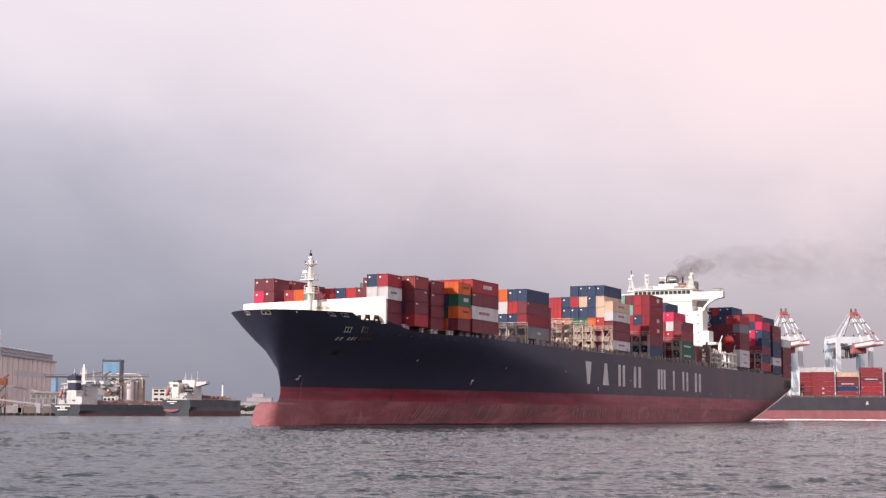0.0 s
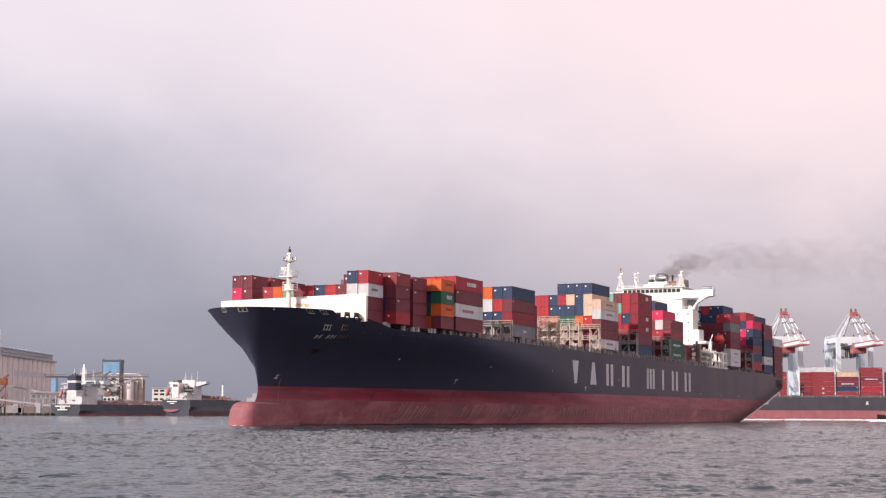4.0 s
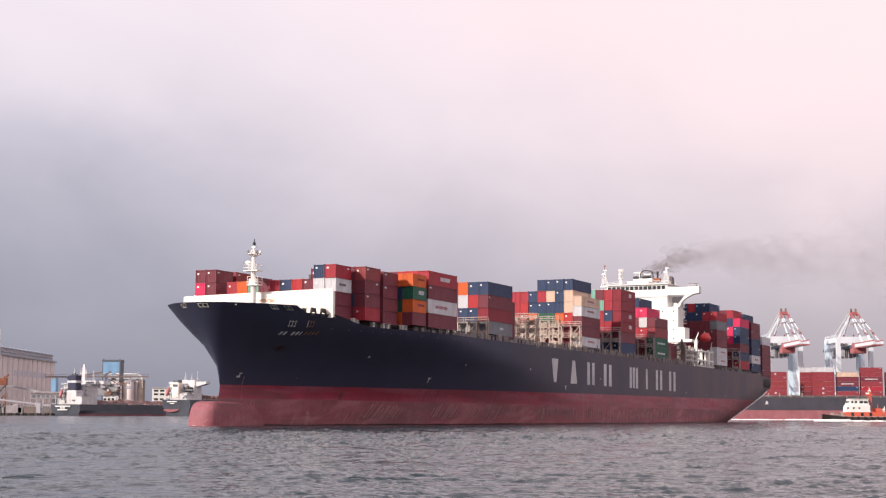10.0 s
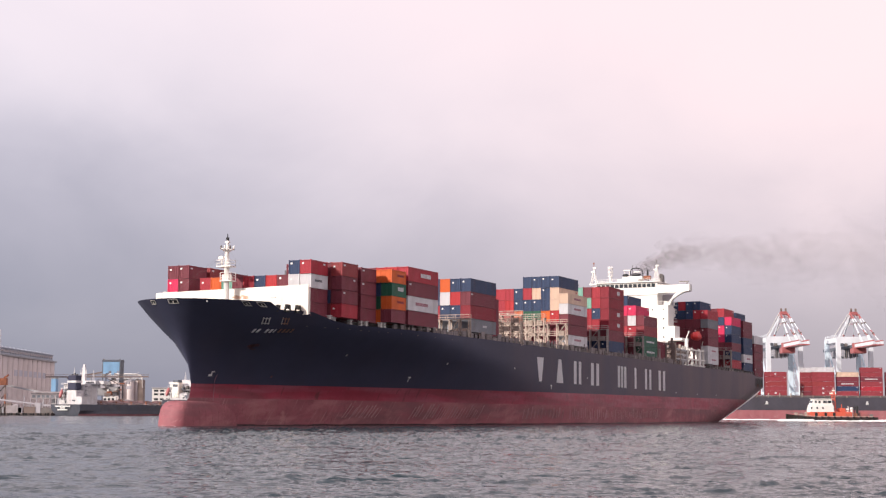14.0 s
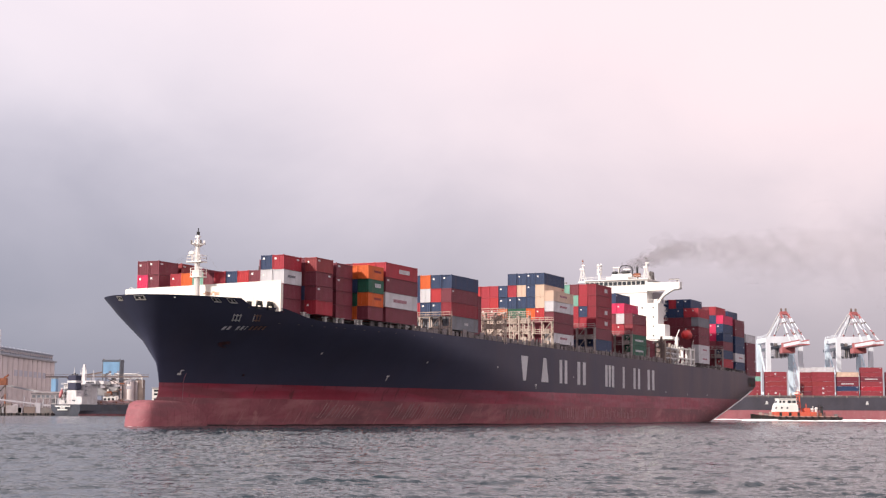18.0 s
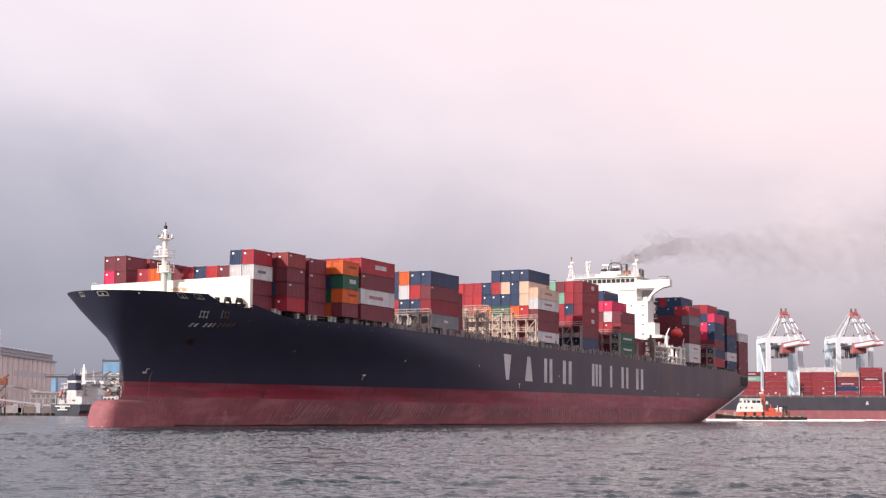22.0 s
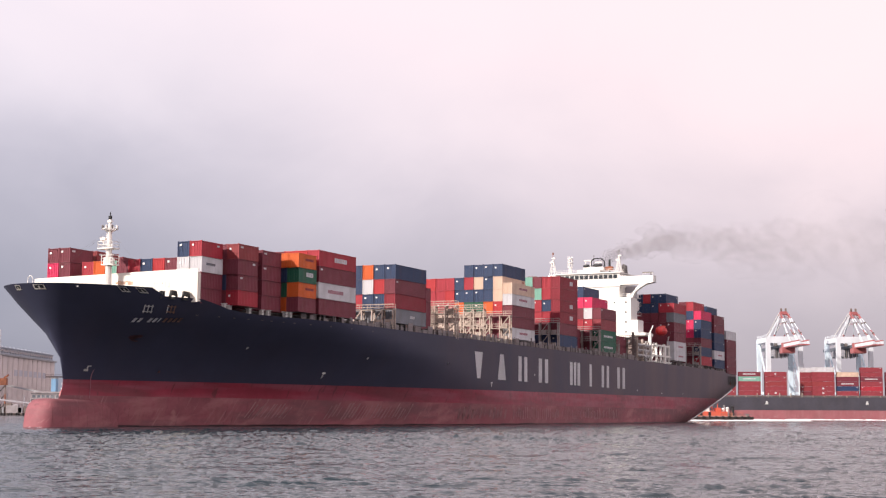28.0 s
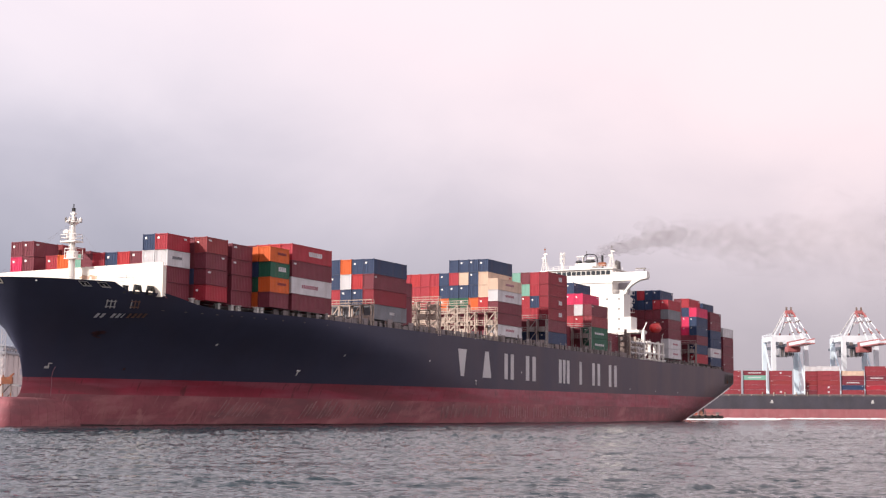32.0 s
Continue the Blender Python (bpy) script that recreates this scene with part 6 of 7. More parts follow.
boxpart("side_frame", SLATE, ELEV, 15.6, 16.6, -1.2, 14, 26, 45.6)
boxpart("machine_room", CONC_GREY, ELEV, -4, 14, -2, 12, 14, 25)
boxpart("control_cabin", PALE, ELEV, 2, 14, -6, -2, 8, 13)
for k in range(3):
    boxpart("window", GLASS, ELEV, 3 + k * 3.6, 5.2 + k * 3.6, -6.1, -5.98, 9.6, 11.6)
bm = bmesh.new()
rod(bm, (-34, 4, 30), (0, 4, 36), 1.0)
part("conveyor_bridge", bm, BROWN, ELEV)

for k in range(5):
    s = thing("storage_silo", "round weathered concrete storage silo", "silo", "round silos on the far shore", m=pose(-318 + k * 5.7, 1482 - (k % 2) * 5, 2.2))
    bm = bmesh.new()
    rod(bm, (0, 0, 0), (0, 0, 31), 3.4, 14)
    part("silo_wall", bm, CONCRETE, s)
    bm = bmesh.new()
    rod(bm, (0, 0, 31), (0, 0, 33.4), 3.5, 14, 1.0)
    part("silo_cap", bm, CONC_GREY, s)
    bm = bmesh.new()
    rail(bm, [(-3.2, -3.0, 31), (3.2, -3.0, 31)], 1.2, 0.12, 2)
    part("guard_rail", bm, BROWN, s)
TOPHOUSE = thing("silo_top_gallery", "grey gallery across the round silos", "gallery", m=pose(-322, 1482, 35.6))
bm = bmesh.new()
box(bm, -1, 30, -3, 3, 0, 0.5)
rail(bm, [(-1, -3, 0.5), (30, -3, 0.5)], 2.4, 0.2, 2)
part("gallery_wall", bm, PALE, TOPHOUSE, "pale railed walkway")
bm = bmesh.new()
arc_ = [(-4, 3.2), (0, 4.2), (12, 4.4), (26, 4.2), (30.5, 3.0), (32, 0.0), (32.4, -9)]
for (xa, za), (xb, zb) in zip(arc_, arc_[1:]):
    rod(bm, (xa, -3.4, za), (xb, -3.4, zb), 0.75, 6)
part("grain_pipe", bm, PALE, TOPHOUSE, "pale grain pipe bent down over the end silo")
for k in range(8):
    boxpart("gallery_post", FADED, TOPHOUSE, k * 4, k * 4 + 0.5, -3.3, -2.9, -6, 3.4)
boxpart("side_tower", BROWN, TOPHOUSE, 28, 33, -4, 6, -33, -1)

OFFICE = thing("office_building", "white flat-roofed office building with dark window bands", "building", m=pose(-290, 1530, 2.2))
boxpart("wall", PALE, OFFICE, 0, 38, 0, 16, 0, 25)
boxpart("roof", CONC_GREY, OFFICE, -0.6, 38.6, -0.6, 16.6, 25, 25.9)
for z in (3, 8, 13, 18, 21.6):
    for k in range(6):
        boxpart("window", GLASS, OFFICE, 2 + k * 6.0, 6.2 + k * 6.0, -0.08, 0.1, z, z + 2.1)


def bulk_hull(s, length, hull_mat, low_mat, red_from, deck, hatch, cargo):
    """A bulk carrier's hull, hatches and stern fittings; its stern is at the origin, x ahead, y to port."""
    bm = bmesh.new()
    secs = []
    for f in np.linspace(0, 1, 18):
        x = length * f
        b = 16 * (0.95 + 0.05 * min(1, f / 0.08)) * (1 - max(0, (f - 0.84) / 0.16) ** 2.2)
        lowb = b * (0.80 + 0.20 * min(1, f / 0.14))
        b, lowb = max(b, 0.2), max(lowb, 0.1)
        knuckle = red_from + 0.02 + (deck - red_from) * 0.35
        top = deck + 2.0 * max(0, (f - 0.9) / 0.1)
        rake = 2.4 * max(0, 1 - f / 0.06)
        secs.append([(x + rake * 1.6, -lowb, -2), (x + rake, -lowb - 0.3, red_from), (x + rake * 0.5, -b, knuckle), (x, -b, top), (x, b, top), (x + rake * 0.5, b, knuckle), (x + rake, lowb + 0.3, red_from), (x + rake * 1.6, lowb, -2)])
    loft(bm, secs)
    for f in bm.faces:
        if max(v.co.z for v in f.verts) < red_from + 0.01:
            f.material_index = 1
    part("hull", bm, (hull_mat, low_mat), s)
    n = 6
    for k in range(n):
        x = 36 + k * (length - 50) / n
        bm = bmesh.new()
        prism(bm, [(-9, deck), (9, deck), (9, deck + 1.4), (7, deck + 2.2), (-7, deck + 2.2), (-9, deck + 1.4)], "x", x, x + (length - 50) / n - 3)
        part("hatch_cover", bm, hatch, s)
        bm = bmesh.new()
        w = (length - 50) / n - 4
        loft(bm, [[(x + 0.5 + w / 2 + kx * w / 2 * g, ky * 6 * g, deck + 2.1 + up) for kx, ky in ((-1, -1), (1, -0.9), (0.9, 1), (-0.8, 0.9))] for g, up in ((1, 0), (0.8, 0.9), (0.45, 1.7 + 0.3 * (k % 2)), (0.1, 2.1))])
        part("cargo_heap", bm, hatch, s, "brown-red heap on the hatch")
        for side in (-15.2, 15.2):
            bm = bmesh.new()
            rod(bm, (x, side, deck - 0.2), (x, side, deck + 1.6), 0.2)
            part("rail_post", bm, cargo, s)
        bm = bmesh.new()
        box(bm, x - 0.4, x + 0.4, -10.5, -9.4, deck, deck + 2.8)
        part("deck_vent", bm, cargo, s)
    for k in range(3):
        x = 40 + k * (length - 60) / 3
        bm = bmesh.new()
        rod(bm, (x, 2, deck), (x, 2, deck + 5.5 - k), 0.5, 8)
        rod(bm, (x, 2, deck + 4.5 - k), (x + 13, -3, deck + 3.2), 0.35)
        part("deck_crane", bm, cargo, s)
    bm = bmesh.new()
    rail(bm, [(0.3, 15, deck), (0.3, -15, deck), (length * 0.84, -15.8, deck)], 1.1, 0.07, 2)
    part("guard_rail", bm, HAZED_DINGY, s)


def upright_boat(s, x, y, z, lean):
    """A free-fall lifeboat on its ramp, bow down."""
    bm = bmesh.new()
    rings = []
    for q in np.linspace(-1, 1, 9):
        w = max(0.1, math.sqrt(1 - q * q))
        rings.append([(x + lean * q + 1.5 * w * math.cos(a), y + 1.7 * w * math.sin(a), z - 3.9 * q) for a in np.linspace(0, 2 * math.pi, 11)[:-1]])
    loft(bm, rings)
    part("lifeboat", bm, CRANE_RED, s, "orange-red free-fall lifeboat", smooth=True)
    bm = bmesh.new()
    for side in (-1.9, 1.9):
        rod(bm, (x + lean * 1.2 + 1.6, y + side, z - 5.5), (x - lean * 1.2 + 1.6, y + side, z + 5.5), 0.22)
    part("boat_ramp", bm, HAZED_DINGY, s)


def gallery_stack(s, x, y0, y1, levels, base, step):
    for k in range(levels):
        z = base + k * step
        inset = 0.6 * k
        bm = bmesh.new()
        box(bm, x + inset, x + 6, y0 + inset, y1, z - 0.25, z)
        rail(bm, [(x + inset, y1, z), (x + inset, y0 + inset, z)], 1.0, 0.09, 2)
        part("aft_gallery", bm, HAZED_DINGY, s)


def lattice_mast(s, x, y, z0, z1, r):
    bm = bmesh.new()
    for a in (0.6, 2.7, 4.8):
        rod(bm, (x + r * math.cos(a), y + r * math.sin(a), z0), (x + r * 0.4 * math.cos(a), y + r * 0.4 * math.sin(a), z1), 0.14 * r)
    n = max(3, int((z1 - z0) / 2.4))
    for k in range(n):
        z, w = z0 + (z1 - z0) * k / n, r * 0.7 * (1 - 0.6 * k / n)
        rod(bm, (x - w, y - w, z), (x + w, y + w, z + (z1 - z0) / n), 0.08 * r)
        rod(bm, (x + w, y + w, z), (x - w, y - w, z + (z1 - z0) / n), 0.08 * r)
        box(bm, x - w - 0.3, x + w + 0.3, y - w - 0.3, y + w + 0.3, z - 0.1, z + 0.1)
    box(bm, x - 0.3, x + 0.3, y - 1.1 * r, y + 1.1 * r, z1 - 2.0, z1 - 1.6)
    rod(bm, (x, y, z1), (x, y, z1 + 2.6), 0.16)
    part("radar_mast", bm, HAZED_DINGY, s)


# a dark bulk carrier seen over its stern, its funnel before the house
CARRIER = thing("bulk_carrier", "dark-hulled bulk carrier moored stern-on with white deckhouse", "ship", "bulk carriers at the far shore", m=pose(-320, 1300, 0, 0, 0, 65))
D = 9.6
bulk_hull(CARRIER, 180, GREEN_HULL, HULL_ROSE, 1.6, D, HULL_BROWN, RUSTY)
house = boxpart("deckhouse", HAZED_DINGY, CARRIER, 14, 28, -12, 11, D, D + 17, "white stern deckhouse")
boxpart("house_step", HAZED_DINGY, house, 8, 14, -4, 10.5, D, D + 10.5)
boxpart("house_step", HAZED_DINGY, house, 10, 14, -2, 10.0, D + 10.5, D + 18)
boxpart("engine_casing", HAZED_DINGY, CARRIER, 3.2, 13, -9, 1.2, D, D + 12)
boxpart("winch_house", HAZED_DINGY, CARRIER, 2.6, 14, -15.4, -8.6, D, D + 6.6)
boxpart("poop_house", HAZED_DINGY, CARRIER, 4.5, 12, 3, 10.5, D, D + 4.2)
fn = boxpart("funnel", HULL_NAVY, CARRIER, 3.6, 11, -8.4, 0.9, D + 12, D + 24.6, "dark funnel with a pale band", 0.7)
boxpart("funnel_band", HAZED_DINGY, fn, 3.5, 11.1, -8.5, 1.0, D + 18.4, D + 20.2)
for y in (-6.5, -4.2, -1.6):
    bm = bmesh.new()
    rod(bm, (7, y, D + 24.6), (7, y, D + 27 - 0.5 * abs(y + 4)), 0.6, 8)
    part("exhaust_pipe", bm, DARK, fn)
boxpart("bridge", HAZED_DINGY, CARRIER, 20, 28, -15.8, 13, D + 17, D + 20.4, "white bridge with open wings", 0.2)
boxpart("wing_screen", HAZED_DINGY, CARRIER, 24, 30, -21.5, -15.8, D + 17.6, D + 20.2)
for k in range(4):
    boxpart("bridge_window", GLASS, CARRIER, 19.92, 20.05, -14 + k * 2.2, -12.6 + k * 2.2, D + 18.4, D + 19.6)
gallery_stack(CARRIER, 6.5, 4.5, 11.6, 4, D + 6.5, 3.6)
gallery_stack(CARRIER, 13, -14.5, -9.5, 3, D + 8.5, 3.4)
for z in (D + 8, D + 11.4, D + 14.6):
    for y in (-11.6, -10.2, 4.4, 6.4, 8.4):
        boxpart("window", GLASS, house, 13.9 if y < 0 else 9.9 if z > D + 10.5 else 7.9, 14.02 if y < 0 else 10.02 if z > D + 10.5 else 8.02, y - 0.4, y + 0.4, z, z + 1.0)
bm = bmesh.new()
loft(bm, [[(22 + k * x, -2 + k * y, z) for x, y in ((-1.2, -1.7), (1.2, -1.7), (1.2, 1.7), (-1.2, 1.7))] for z, k in ((D + 20.4, 1.0), (D + 28, 0.85), (D + 33.5, 0.55), (D + 34.5, 0.3))])
box(bm, 21, 22, -5.2, 1.6, D + 26.5, D + 27.4)
box(bm, 21, 22, -4.0, 0.2, D + 30.2, D + 31.0)
for y in (-4.9, -3.8, 1.2):
    rod(bm, (21.5, y, D + 27.4), (21.5, y, D + 29.6), 0.2)
part("radar_mast", bm, HAZED_DINGY, CARRIER, "tall white tapered radar mast")
lattice_mast(CARRIER, 17, 4.5, D + 18, D + 29, 0.8)
lattice_mast(CARRIER, 27, -8, D + 20.4, D + 27, 1.0)
bm = bmesh.new()
ball(bm, (24, 1.5, D + 22.6), 1.3, 1.3, 1.5, 10, 6)
rod(bm, (24, 1.5, D + 20.4), (24, 1.5, D + 21.6), 0.4)
part("radome", bm, HAZED_DINGY, CARRIER)
upright_boat(CARRIER, 4.2, 8.0, D + 9.2, -1.4)
for k, (y0, y1) in enumerate(((-5.5, 10.5), (0, 5.5), (-2.4, 8.2))):
    boxpart("name_mark", MARK, CARRIER, -0.16 + 0.28 * k, 0.1 + 0.3 * k, y0, y1, D - 2.0 - k * 1.5, D - 1.1 - k * 1.5)

# a second one further along, riding high on a brown boot top
CARRIER_HIGH = thing("bulk_carrier", "dark green bulk carrier with a brown boot top, riding high", "ship", "bulk carriers at the far shore", m=pose(-234, 1345, 0, 0, 0, 62))
D = 14.2
bulk_hull(CARRIER_HIGH, 86, GREEN_HULL, HULL_BROWN, 4.6, D, HULL_BROWN, RUSTY)
house = boxpart("deckhouse", HAZED_DINGY, CARRIER_HIGH, 13, 24, -10, 9.5, D, D + 12.5, "white stern deckhouse")
boxpart("bridge", HAZED_DINGY, CARRIER_HIGH, 15, 24, -9, 9, D + 12.5, D + 17.6, "white bridge block", 0.2)
for y0, y1 in ((9.0, 20.5), (-20.5, -9.0)):
    bm = bmesh.new()
    tip_ = -1 if y0 < 0 else 1
    near_, far_ = (y1, y0) if tip_ < 0 else (y0, y1)
    prism(bm, [(near_, D + 11.4), (far_ - 2.5 * tip_, D + 13.6), (far_, D + 14.2), (far_, D + 16.2), (near_, D + 16.2)], "x", 16, 22)
    part("bridge_wing", bm, HAZED_DINGY, CARRIER_HIGH, "wide white enclosed bridge wing")
fn = boxpart("funnel", CREAM, CARRIER_HIGH, 4, 10.5, 0.5, 7.6, D + 2, D + 15.2, "cream funnel casing", 0.5)
boxpart("funnel_top", SLATE, fn, 4.6, 10, 1.2, 6.9, D + 15.2, D + 17.4)
boxpart("funnel_band", SLATE, fn, 3.9, 4.05, 1.4, 6.6, D + 11.4, D + 13.6)
boxpart("engine_casing", HAZED_DINGY, CARRIER_HIGH, 5, 13, -8.5, 9, D, D + 5.5)
gallery_stack(CARRIER_HIGH, 8, -9.5, 0.4, 3, D + 5.5, 3.0)
for z in (D + 6.4, D + 9.4):
    for y in (-8.4, -6.2, -4.0, -1.8):
        boxpart("window", GLASS, house, 12.9, 13.02, y - 0.7, y + 0.7, z, z + 1.5)
for y in (-7.5, -4.6):
    boxpart("doorway", SLATE, CARRIER_HIGH, 4.9, 5.02, y - 1.1, y + 1.1, D + 0.6, D + 4.4)
lattice_mast(CARRIER_HIGH, 17, 3, D + 17.6, D + 22, 0.9)
lattice_mast(CARRIER_HIGH, 20, -8, D + 17.6, D + 23, 0.6)
lattice_mast(CARRIER_HIGH, 19, -2.5, D + 17.6, D + 21, 0.6)
upright_boat(CARRIER_HIGH, 2.6, 11.2, D + 7.0, -1.6)
for k, (y0, y1) in enumerate(((-1, 9.4), (2.0, 6.8))):
    boxpart("name_mark", MARK, CARRIER_HIGH, -0.16 + 0.2 * k, 0.1 + 0.3 * k, y0, y1, D - 2.0 - k * 1.5, D - 1.2 - k * 1.5)
bm = bmesh.new()
arc = [(14.6 - 17.0 * q, 5.2 - 1.7 * (1 - (2 * q - 1) ** 2)) for q in np.linspace(0, 1, 9)]
prism(bm, arc + [(-2.4, 5.9), (14.6, 5.9)], "x", 1.2, 2.2)
part("stern_mark", bm, HULL_ROSE, CARRIER_HIGH, "bright red crescent of bare paint at the stern")

rng_b = random.Random(31)
for ship_, d_, x0_ in ((CARRIER, 9.6, 2.2), (CARRIER_HIGH, 14.2, 3.2)):
    for k in range(16):
        y, z = rng_b.uniform(-11, 11), d_ + rng_b.uniform(0, 13)
        w, h_ = rng_b.uniform(0.5, 2.4), rng_b.uniform(0.5, 1.8)
        boxpart("deck_gear", rng_b.choice((SLATE, FADED, GREY, PALE)), ship_, x0_ + 0.3 * (z - d_), x0_ + 1 + 0.5 * (z - d_), y, y + w, z, z + h_)
    for k in range(7):
        y = rng_b.uniform(-14, 13)
        bm = bmesh.new()
        rod(bm, (1.6, y, d_), (1.6 + rng_b.uniform(0, 2), y + rng_b.uniform(-1, 1), d_ + rng_b.uniform(2, 9)), 0.16)
        part("deck_post", bm, PALE, ship_)

# low town and trees further along the shore
for k, (px, dist, w, h_, mat) in enumerate(((-356, 2000, 36, 15, HAZY), (-330, 2050, 22, 21, HAZY), (-316, 2100, 30, 16, HAZY), (-372, 1900, 26, 10, HAZY), (-345, 1850, 34, 7, HAZY), (-300, 1900, 60, 9, HAZY), (-335, 2200, 16, 29, HAZY), (-345, 2250, 14, 24, HAZY), (-280, 2300, 80, 12, HAZY))):
    p = far(px, 0, dist)
    b = thing("distant_building", "pale distant building on the far shore", "building", "distant buildings", m=pose(p.x, p.y, 2.2))
    boxpart("wall", mat, b, 0, w, 0, 15, 0, h_)
    boxpart("roof", CONC_GREY, b, -0.4, w + 0.4, -0.4, 15.4, h_, h_ + 0.8)
    for z in np.arange(2.5, h_ - 2, 4.2):
        for x in np.arange(2, w - 2.5, 5.0):
            boxpart("window", FADED, b, x, x + 2.4, -0.1, 0.1, z, z + 1.7)
STACK = thing("white_chimney", "slim white chimney on the far shore", "chimney", m=pose(far(-387, 0, 1700).x, 1700, 2.2))
bm = bmesh.new()
rod(bm, (0, 0, 0), (0, 0, 32), 1.6, 10, 1.0)
part("shaft", bm, WHITE, STACK)
bm = bmesh.new()
rod(bm, (0, 0, 32), (0, 0, 32.6), 1.3, 10)
part("rim", bm, GREY, STACK)


def tree(x, y, h_, seed):
    rng = random.Random(seed)
    t = thing("shore_tree", "dark green broadleaf tree on the far shore", "tree", "trees on the far shore", m=pose(x, y, 2.2))
    bm = bmesh.new()
    rod(bm, (0, 0, 0), (0.3, 0, h_ * 0.55), 0.4, 6, 0.2)
    for k in range(4):
        a = k * 1.6 + rng.random()
        rod(bm, (0.2, 0, h_ * 0.4), (math.cos(a) * h_ * 0.25, math.sin(a) * h_ * 0.25, h_ * 0.75), 0.16, 5, 0.06)
    part("trunk", bm, BROWN, t)
    bm = bmesh.new()
    for _ in range(260):
        d = Vector((rng.gauss(0, 1), rng.gauss(0, 1), rng.gauss(0, 0.8)))
        d = d.normalized() * rng.random() ** 0.4 * h_ * 0.36
        c = Vector((0, 0, h_ * 0.68)) + d
        s = rng.uniform(0.4, 0.9)
        ax = [Vector((rng.gauss(0, 1), rng.gauss(0, 1), rng.gauss(0, 1))).normalized() * s for _ in range(3)]
        vs = [bm.verts.new(c + v) for v in ax] + [bm.verts.new(c - ax[0] * 0.6)]
        bm.faces.new(vs[:3]), bm.faces.new((vs[0], vs[1], vs[3])), bm.faces.new((vs[1], vs[2], vs[3]))
    part("crown", bm, LEAF, t)


for k in range(14):
    p = far(-368 + k * 5.5, 0, 1680 + (k * 37 % 60))
    tree(p.x, p.y, 7 + (k * 5 % 4), 40 + k)

BLUE_SHED = thing("blue_shed", "light blue sheet-clad shed beside the silos", "shed", m=pose(-342, 1338, 2.2))
boxpart("wall", BLUE_SHEET, BLUE_SHED, 0, 4, 0, 9, 14, 30)
boxpart("base", CONC_GREY, BLUE_SHED, 0.3, 3.7, 0.4, 8.6, 0, 14)
boxpart("roof", CONC_GREY, BLUE_SHED, -0.4, 4.4, -0.4, 9.4, 30, 30.7)

# pipes, hoppers and walkways crowding the elevator's foot and the quay
rng_e = random.Random(23)
for k in range(26):
    x, z = rng_e.uniform(-10, 24), rng_e.uniform(6, 32)
    w, h_ = rng_e.uniform(1.2, 5), rng_e.uniform(0.8, 3.6)
    boxpart("plant_unit", rng_e.choice((BROWN, CONC_GREY, FADED, PALE, RUSTY)), ELEV, x, x + w, -3.4 - rng_e.random() * 2, -0.8, z, z + h_)
for k in range(14):
    a = (rng_e.uniform(-14, 26), rng_e.uniform(-4, -1), rng_e.uniform(4, 30))
    bm = bmesh.new()
    rod(bm, a, (a[0] + rng_e.uniform(-12, 12), a[1], a[2] + rng_e.uniform(-9, 9)), rng_e.uniform(0.3, 0.7), 6)
    part("chute", bm, rng_e.choice((BROWN, FADED, CONC_GREY)), ELEV)
bm = bmesh.new()
rod(bm, (-52, -6, 31), (44, -6, 31.5), 0.8)
rail(bm, [(-52, -6, 32), (44, -6, 32.4)], 1.2, 0.12, 1)
part("conveyor_walkway", bm, BROWN, ELEV)
for k in range(22):
    x = rng_e.uniform(-30, 64)
    w, h_ = rng_e.uniform(1.5, 6), rng_e.uniform(1.5, 9)
    boxpart("yard_unit", rng_e.choice((BROWN, CONC_GREY, FADED, GREY, HAZY)), YARD, x, x + w, -3.6, -1.2, 0, h_)
for k in range(16):
    x = rng_e.uniform(-28, 62)
    bm = bmesh.new()
    rod(bm, (x, -1, 0), (x + rng_e.uniform(-1, 1), -1, rng_e.uniform(6, 17)), 0.3)
    part("pipe_post", bm, rng_e.choice((BROWN, CONC_GREY, FADED)), YARD)


# ---------- funnel smoke ----------
def smoke_material(name, alpha, seed):
    m = bpy.data.materials.new(name)
    m.use_nodes = True
    nt = m.node_tree
    nt.nodes.clear()
    out = nt.nodes.new("ShaderNodeOutputMaterial")
    mixer = nt.nodes.new("ShaderNodeMixShader")
    clear = nt.nodes.new("ShaderNodeBsdfTransparent")
    soot = nt.nodes.new("ShaderNodeBsdfDiffuse")
    soot.inputs["Color"].default_value = (0.24, 0.19, 0.175, 1)
    co = nt.nodes.new("ShaderNodeTexCoord")
    nz = nt.nodes.new("ShaderNodeTexNoise")
    nz.inputs["Scale"].default_value, nz.inputs["Detail"].default_value = 0.22, 4
    nz.inputs["Roughness"].default_value = 0.6
    nt.links.new(co.outputs["Object"], nz.inputs["Vector"])
    rg = nt.nodes.new("ShaderNodeMapRange")
    rg.inputs[1].default_value, rg.inputs[2].default_value, rg.inputs[3].default_value, rg.inputs[4].default_value = 0.35, 0.75, 0.0, alpha
    nt.links.new(nz.outputs["Fac"], rg.inputs[0])
    nt.links.new(rg.outputs[0], mixer.inputs[0])
    nt.links.new(clear.outputs[0], mixer.inputs[1])
    nt.links.new(soot.outputs[0], mixer.inputs[2])
    nt.links.new(mixer.outputs[0], out.inputs["Surface"])
    return m


scene.cycles.transparent_max_bounces = 48
SMOKE = [smoke_material("thin_smoke_%s" % n, a, k) for k, (n, a) in enumerate((("dense", 0.072), ("drifting", 0.024), ("faint", 0.010)))]


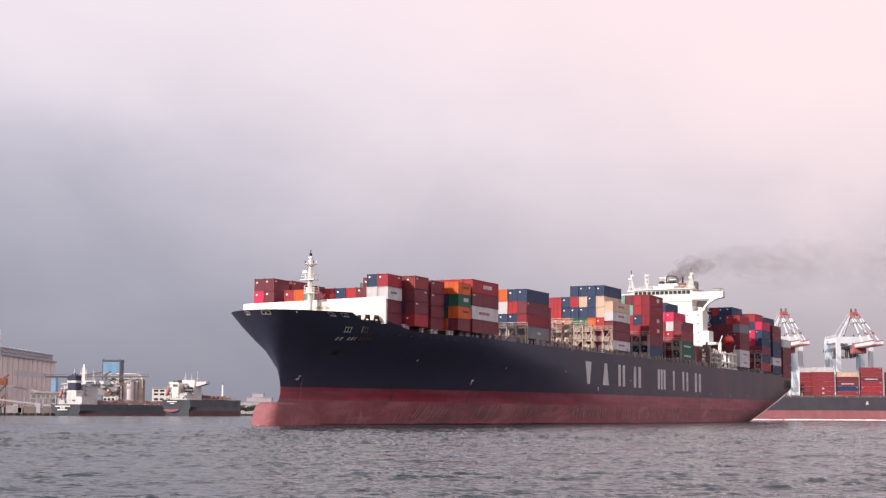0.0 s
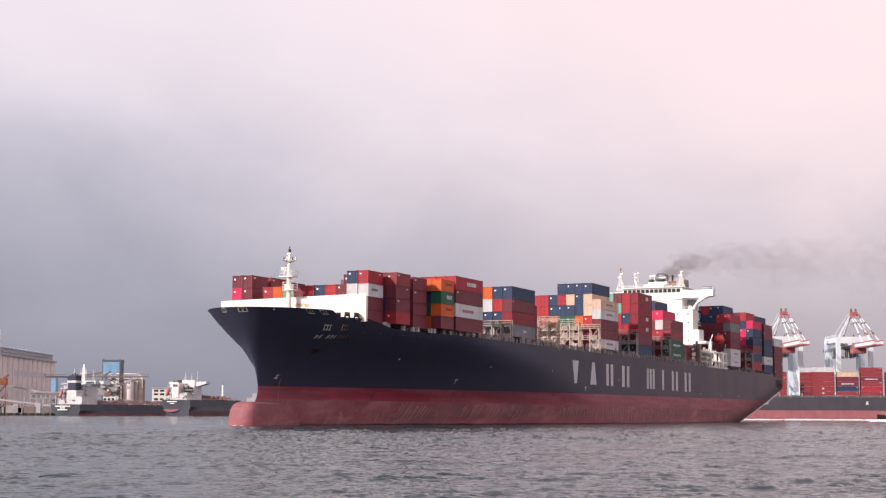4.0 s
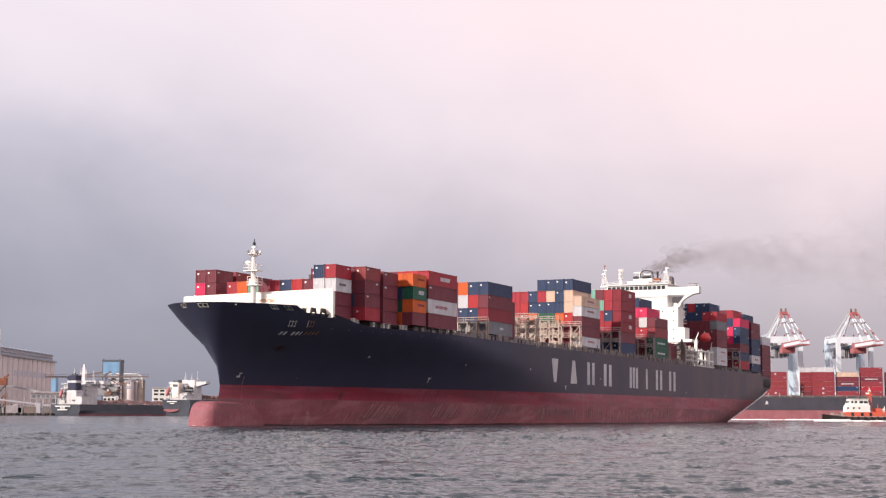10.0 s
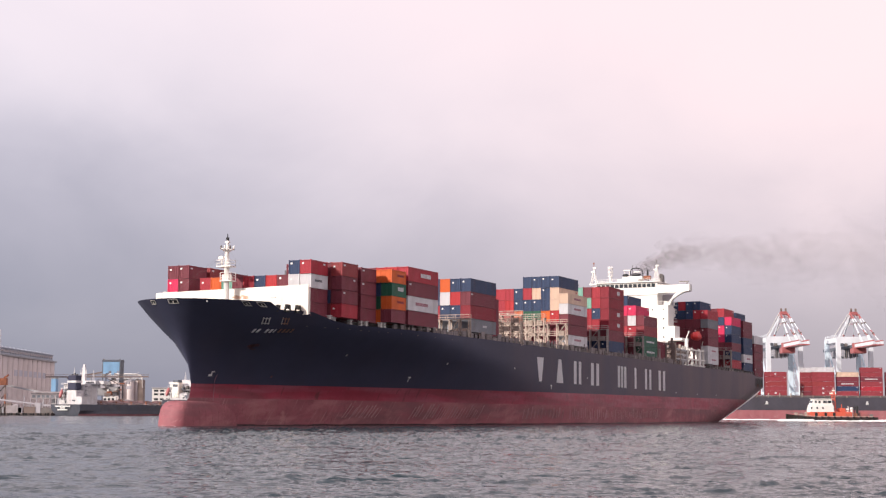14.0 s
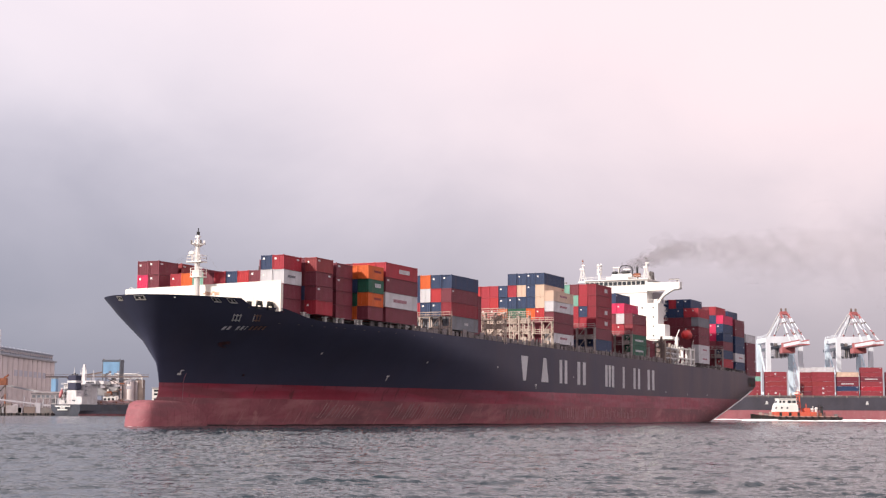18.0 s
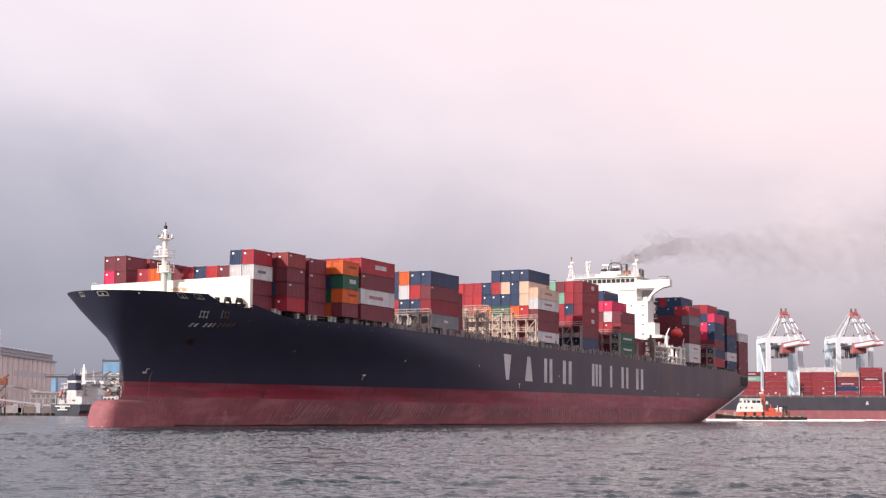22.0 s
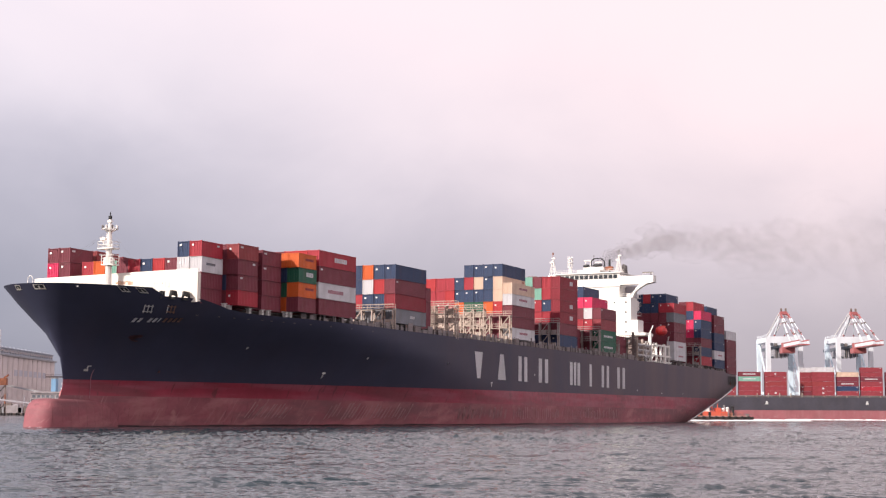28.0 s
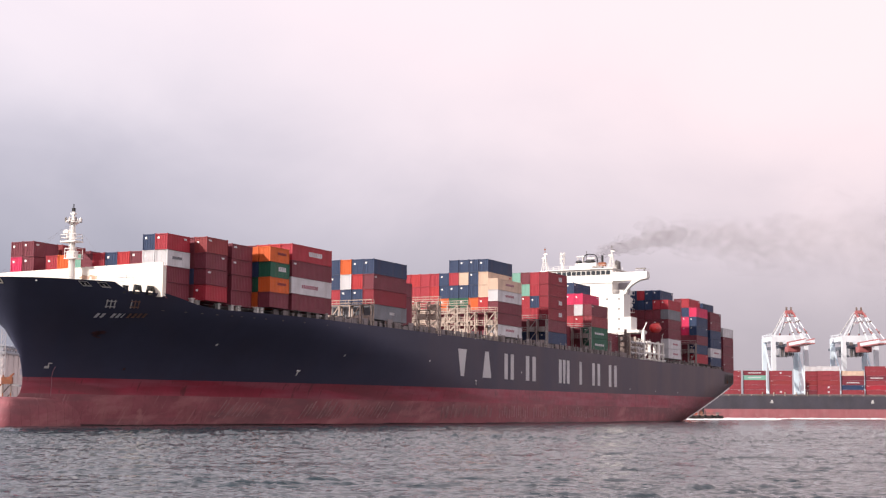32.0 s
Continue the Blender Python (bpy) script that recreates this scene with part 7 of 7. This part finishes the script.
def puff(rx, ry, rz, mat, seed):
    """A lumpy wisp of smoke."""
    rng = random.Random(seed)
    bm = bmesh.new()
    bmesh.ops.create_icosphere(bm, subdivisions=3, radius=1.0)
    off = Vector((rng.random() * 30, rng.random() * 30, 0))
    for v in bm.verts:
        d = 1 + 0.6 * noise.noise(v.co * 1.2 + off) + 0.3 * noise.noise(v.co * 2.6 + off)
        v.co = Vector((v.co.x * rx * d, v.co.y * ry * d, v.co.z * rz * d))
    ob = new("smoke_wisp", mesh_of("smoke_wisp", bm, mat, smooth=True))
    return tagged(ob, "thin brown-grey wisp of funnel smoke", "smoke", "funnel smoke")


def plume(s, seed):
    """The plume's middle, s metres along it, from the funnel's top, carried off to the right of the channel and up."""
    rng = random.Random(seed)
    rise = 0.4 + 8.5 * (1 - math.exp(-s / 10)) + 0.015 * s
    wob = 0.05 * s
    return Vector((s * 0.92 + rng.gauss(0, wob), s * 0.38 + rng.gauss(0, wob), rise + rng.gauss(0, 0.35 + wob * 0.9)))


SMOKE_ROWS = []
for k in range(96):
    f = (k + 0.5) / 96
    s = 130 * f ** 1.5
    size = 0.9 + 0.3 * math.sqrt(s) + 0.055 * s
    mat = SMOKE[0 if s < 20 else 1 if s < 62 else 2]
    ob = puff(size * 1.7, size * 1.2, size * 0.85, mat, 100 + k)
    SMOKE_ROWS.append((ob, s, k))


# a thin lip of foam where the bulb parts the water
rng_f = random.Random(8)
bm = bmesh.new()
for _ in range(20):
    a = rng_f.uniform(-0.12, 1.0)
    u = 0.6 + 9 * max(0, a) ** 1.5 + rng_f.gauss(0, 0.1)
    y = 3.2 * min(1, 0.1 + abs(a) * 2.0) * (1 if a > 0 else -1)
    ball(bm, (-u, y + rng_f.gauss(0, 0.1), 0.0), rng_f.uniform(0.2, 0.55), rng_f.uniform(0.1, 0.25), rng_f.uniform(0.03, 0.08), 7, 4)
ob = new("bow_foam", mesh_of("bow_foam", bm, FOAM))
aboard(tagged(ob, "thin white foam round the bulbous bow", "foam", kind="stuff"), Matrix())


# ---------- what moves ----------
def motions():
    for ob, m in [(SHIP, Matrix())] + CARRIED:
        walk(ob, [(t, ship_pose(t) @ m) for t in MARKS_T])
    # the tug runs across behind the stern
    tug_rows = []
    for t, px in ((0, 1614), (3, 1566), (6, 1517), (10, 1453), (13, 1405), (16, 1358), (20, 1296), (25, 1218), (32, 1109)):
        tug_rows.append((t, pose((px - 784) / 2699.5 * 650, 650, 0, 0, 0, 0)))
    walk(TUG, tug_rows)
    walk(BOW_WAVE, tug_rows)
    walk(BOW_CREST, tug_rows)
    # each wisp leaves the funnel with the wind and rides on behind the ship
    for ob, s, k in SMOKE_ROWS:
        rows = []
        for t in (0.0, 8.0, 16.0, 24.0, 32.0):
            top = ship_pose(t) @ Vector((-264.3, -4.6, 50.0))
            rows.append((t, Matrix.Translation(top + plume(s + 0.55 * (t - 16) * min(1.0, s / 20), k)) @ pose(0, 0, 0, 6 * math.sin(k + t * 0.1), 10 * math.sin(k * 1.7 + t * 0.12), 20 + 12 * math.sin(k * 2.3 + t * 0.07))))
        walk(ob, rows)
    # the chop drifts slowly with the wind
    walk(WATER, [(0, pose(0, 0, 0)), (16, pose(-2.5, -3, 0)), (32, pose(-5, -6, 0))])


motions()
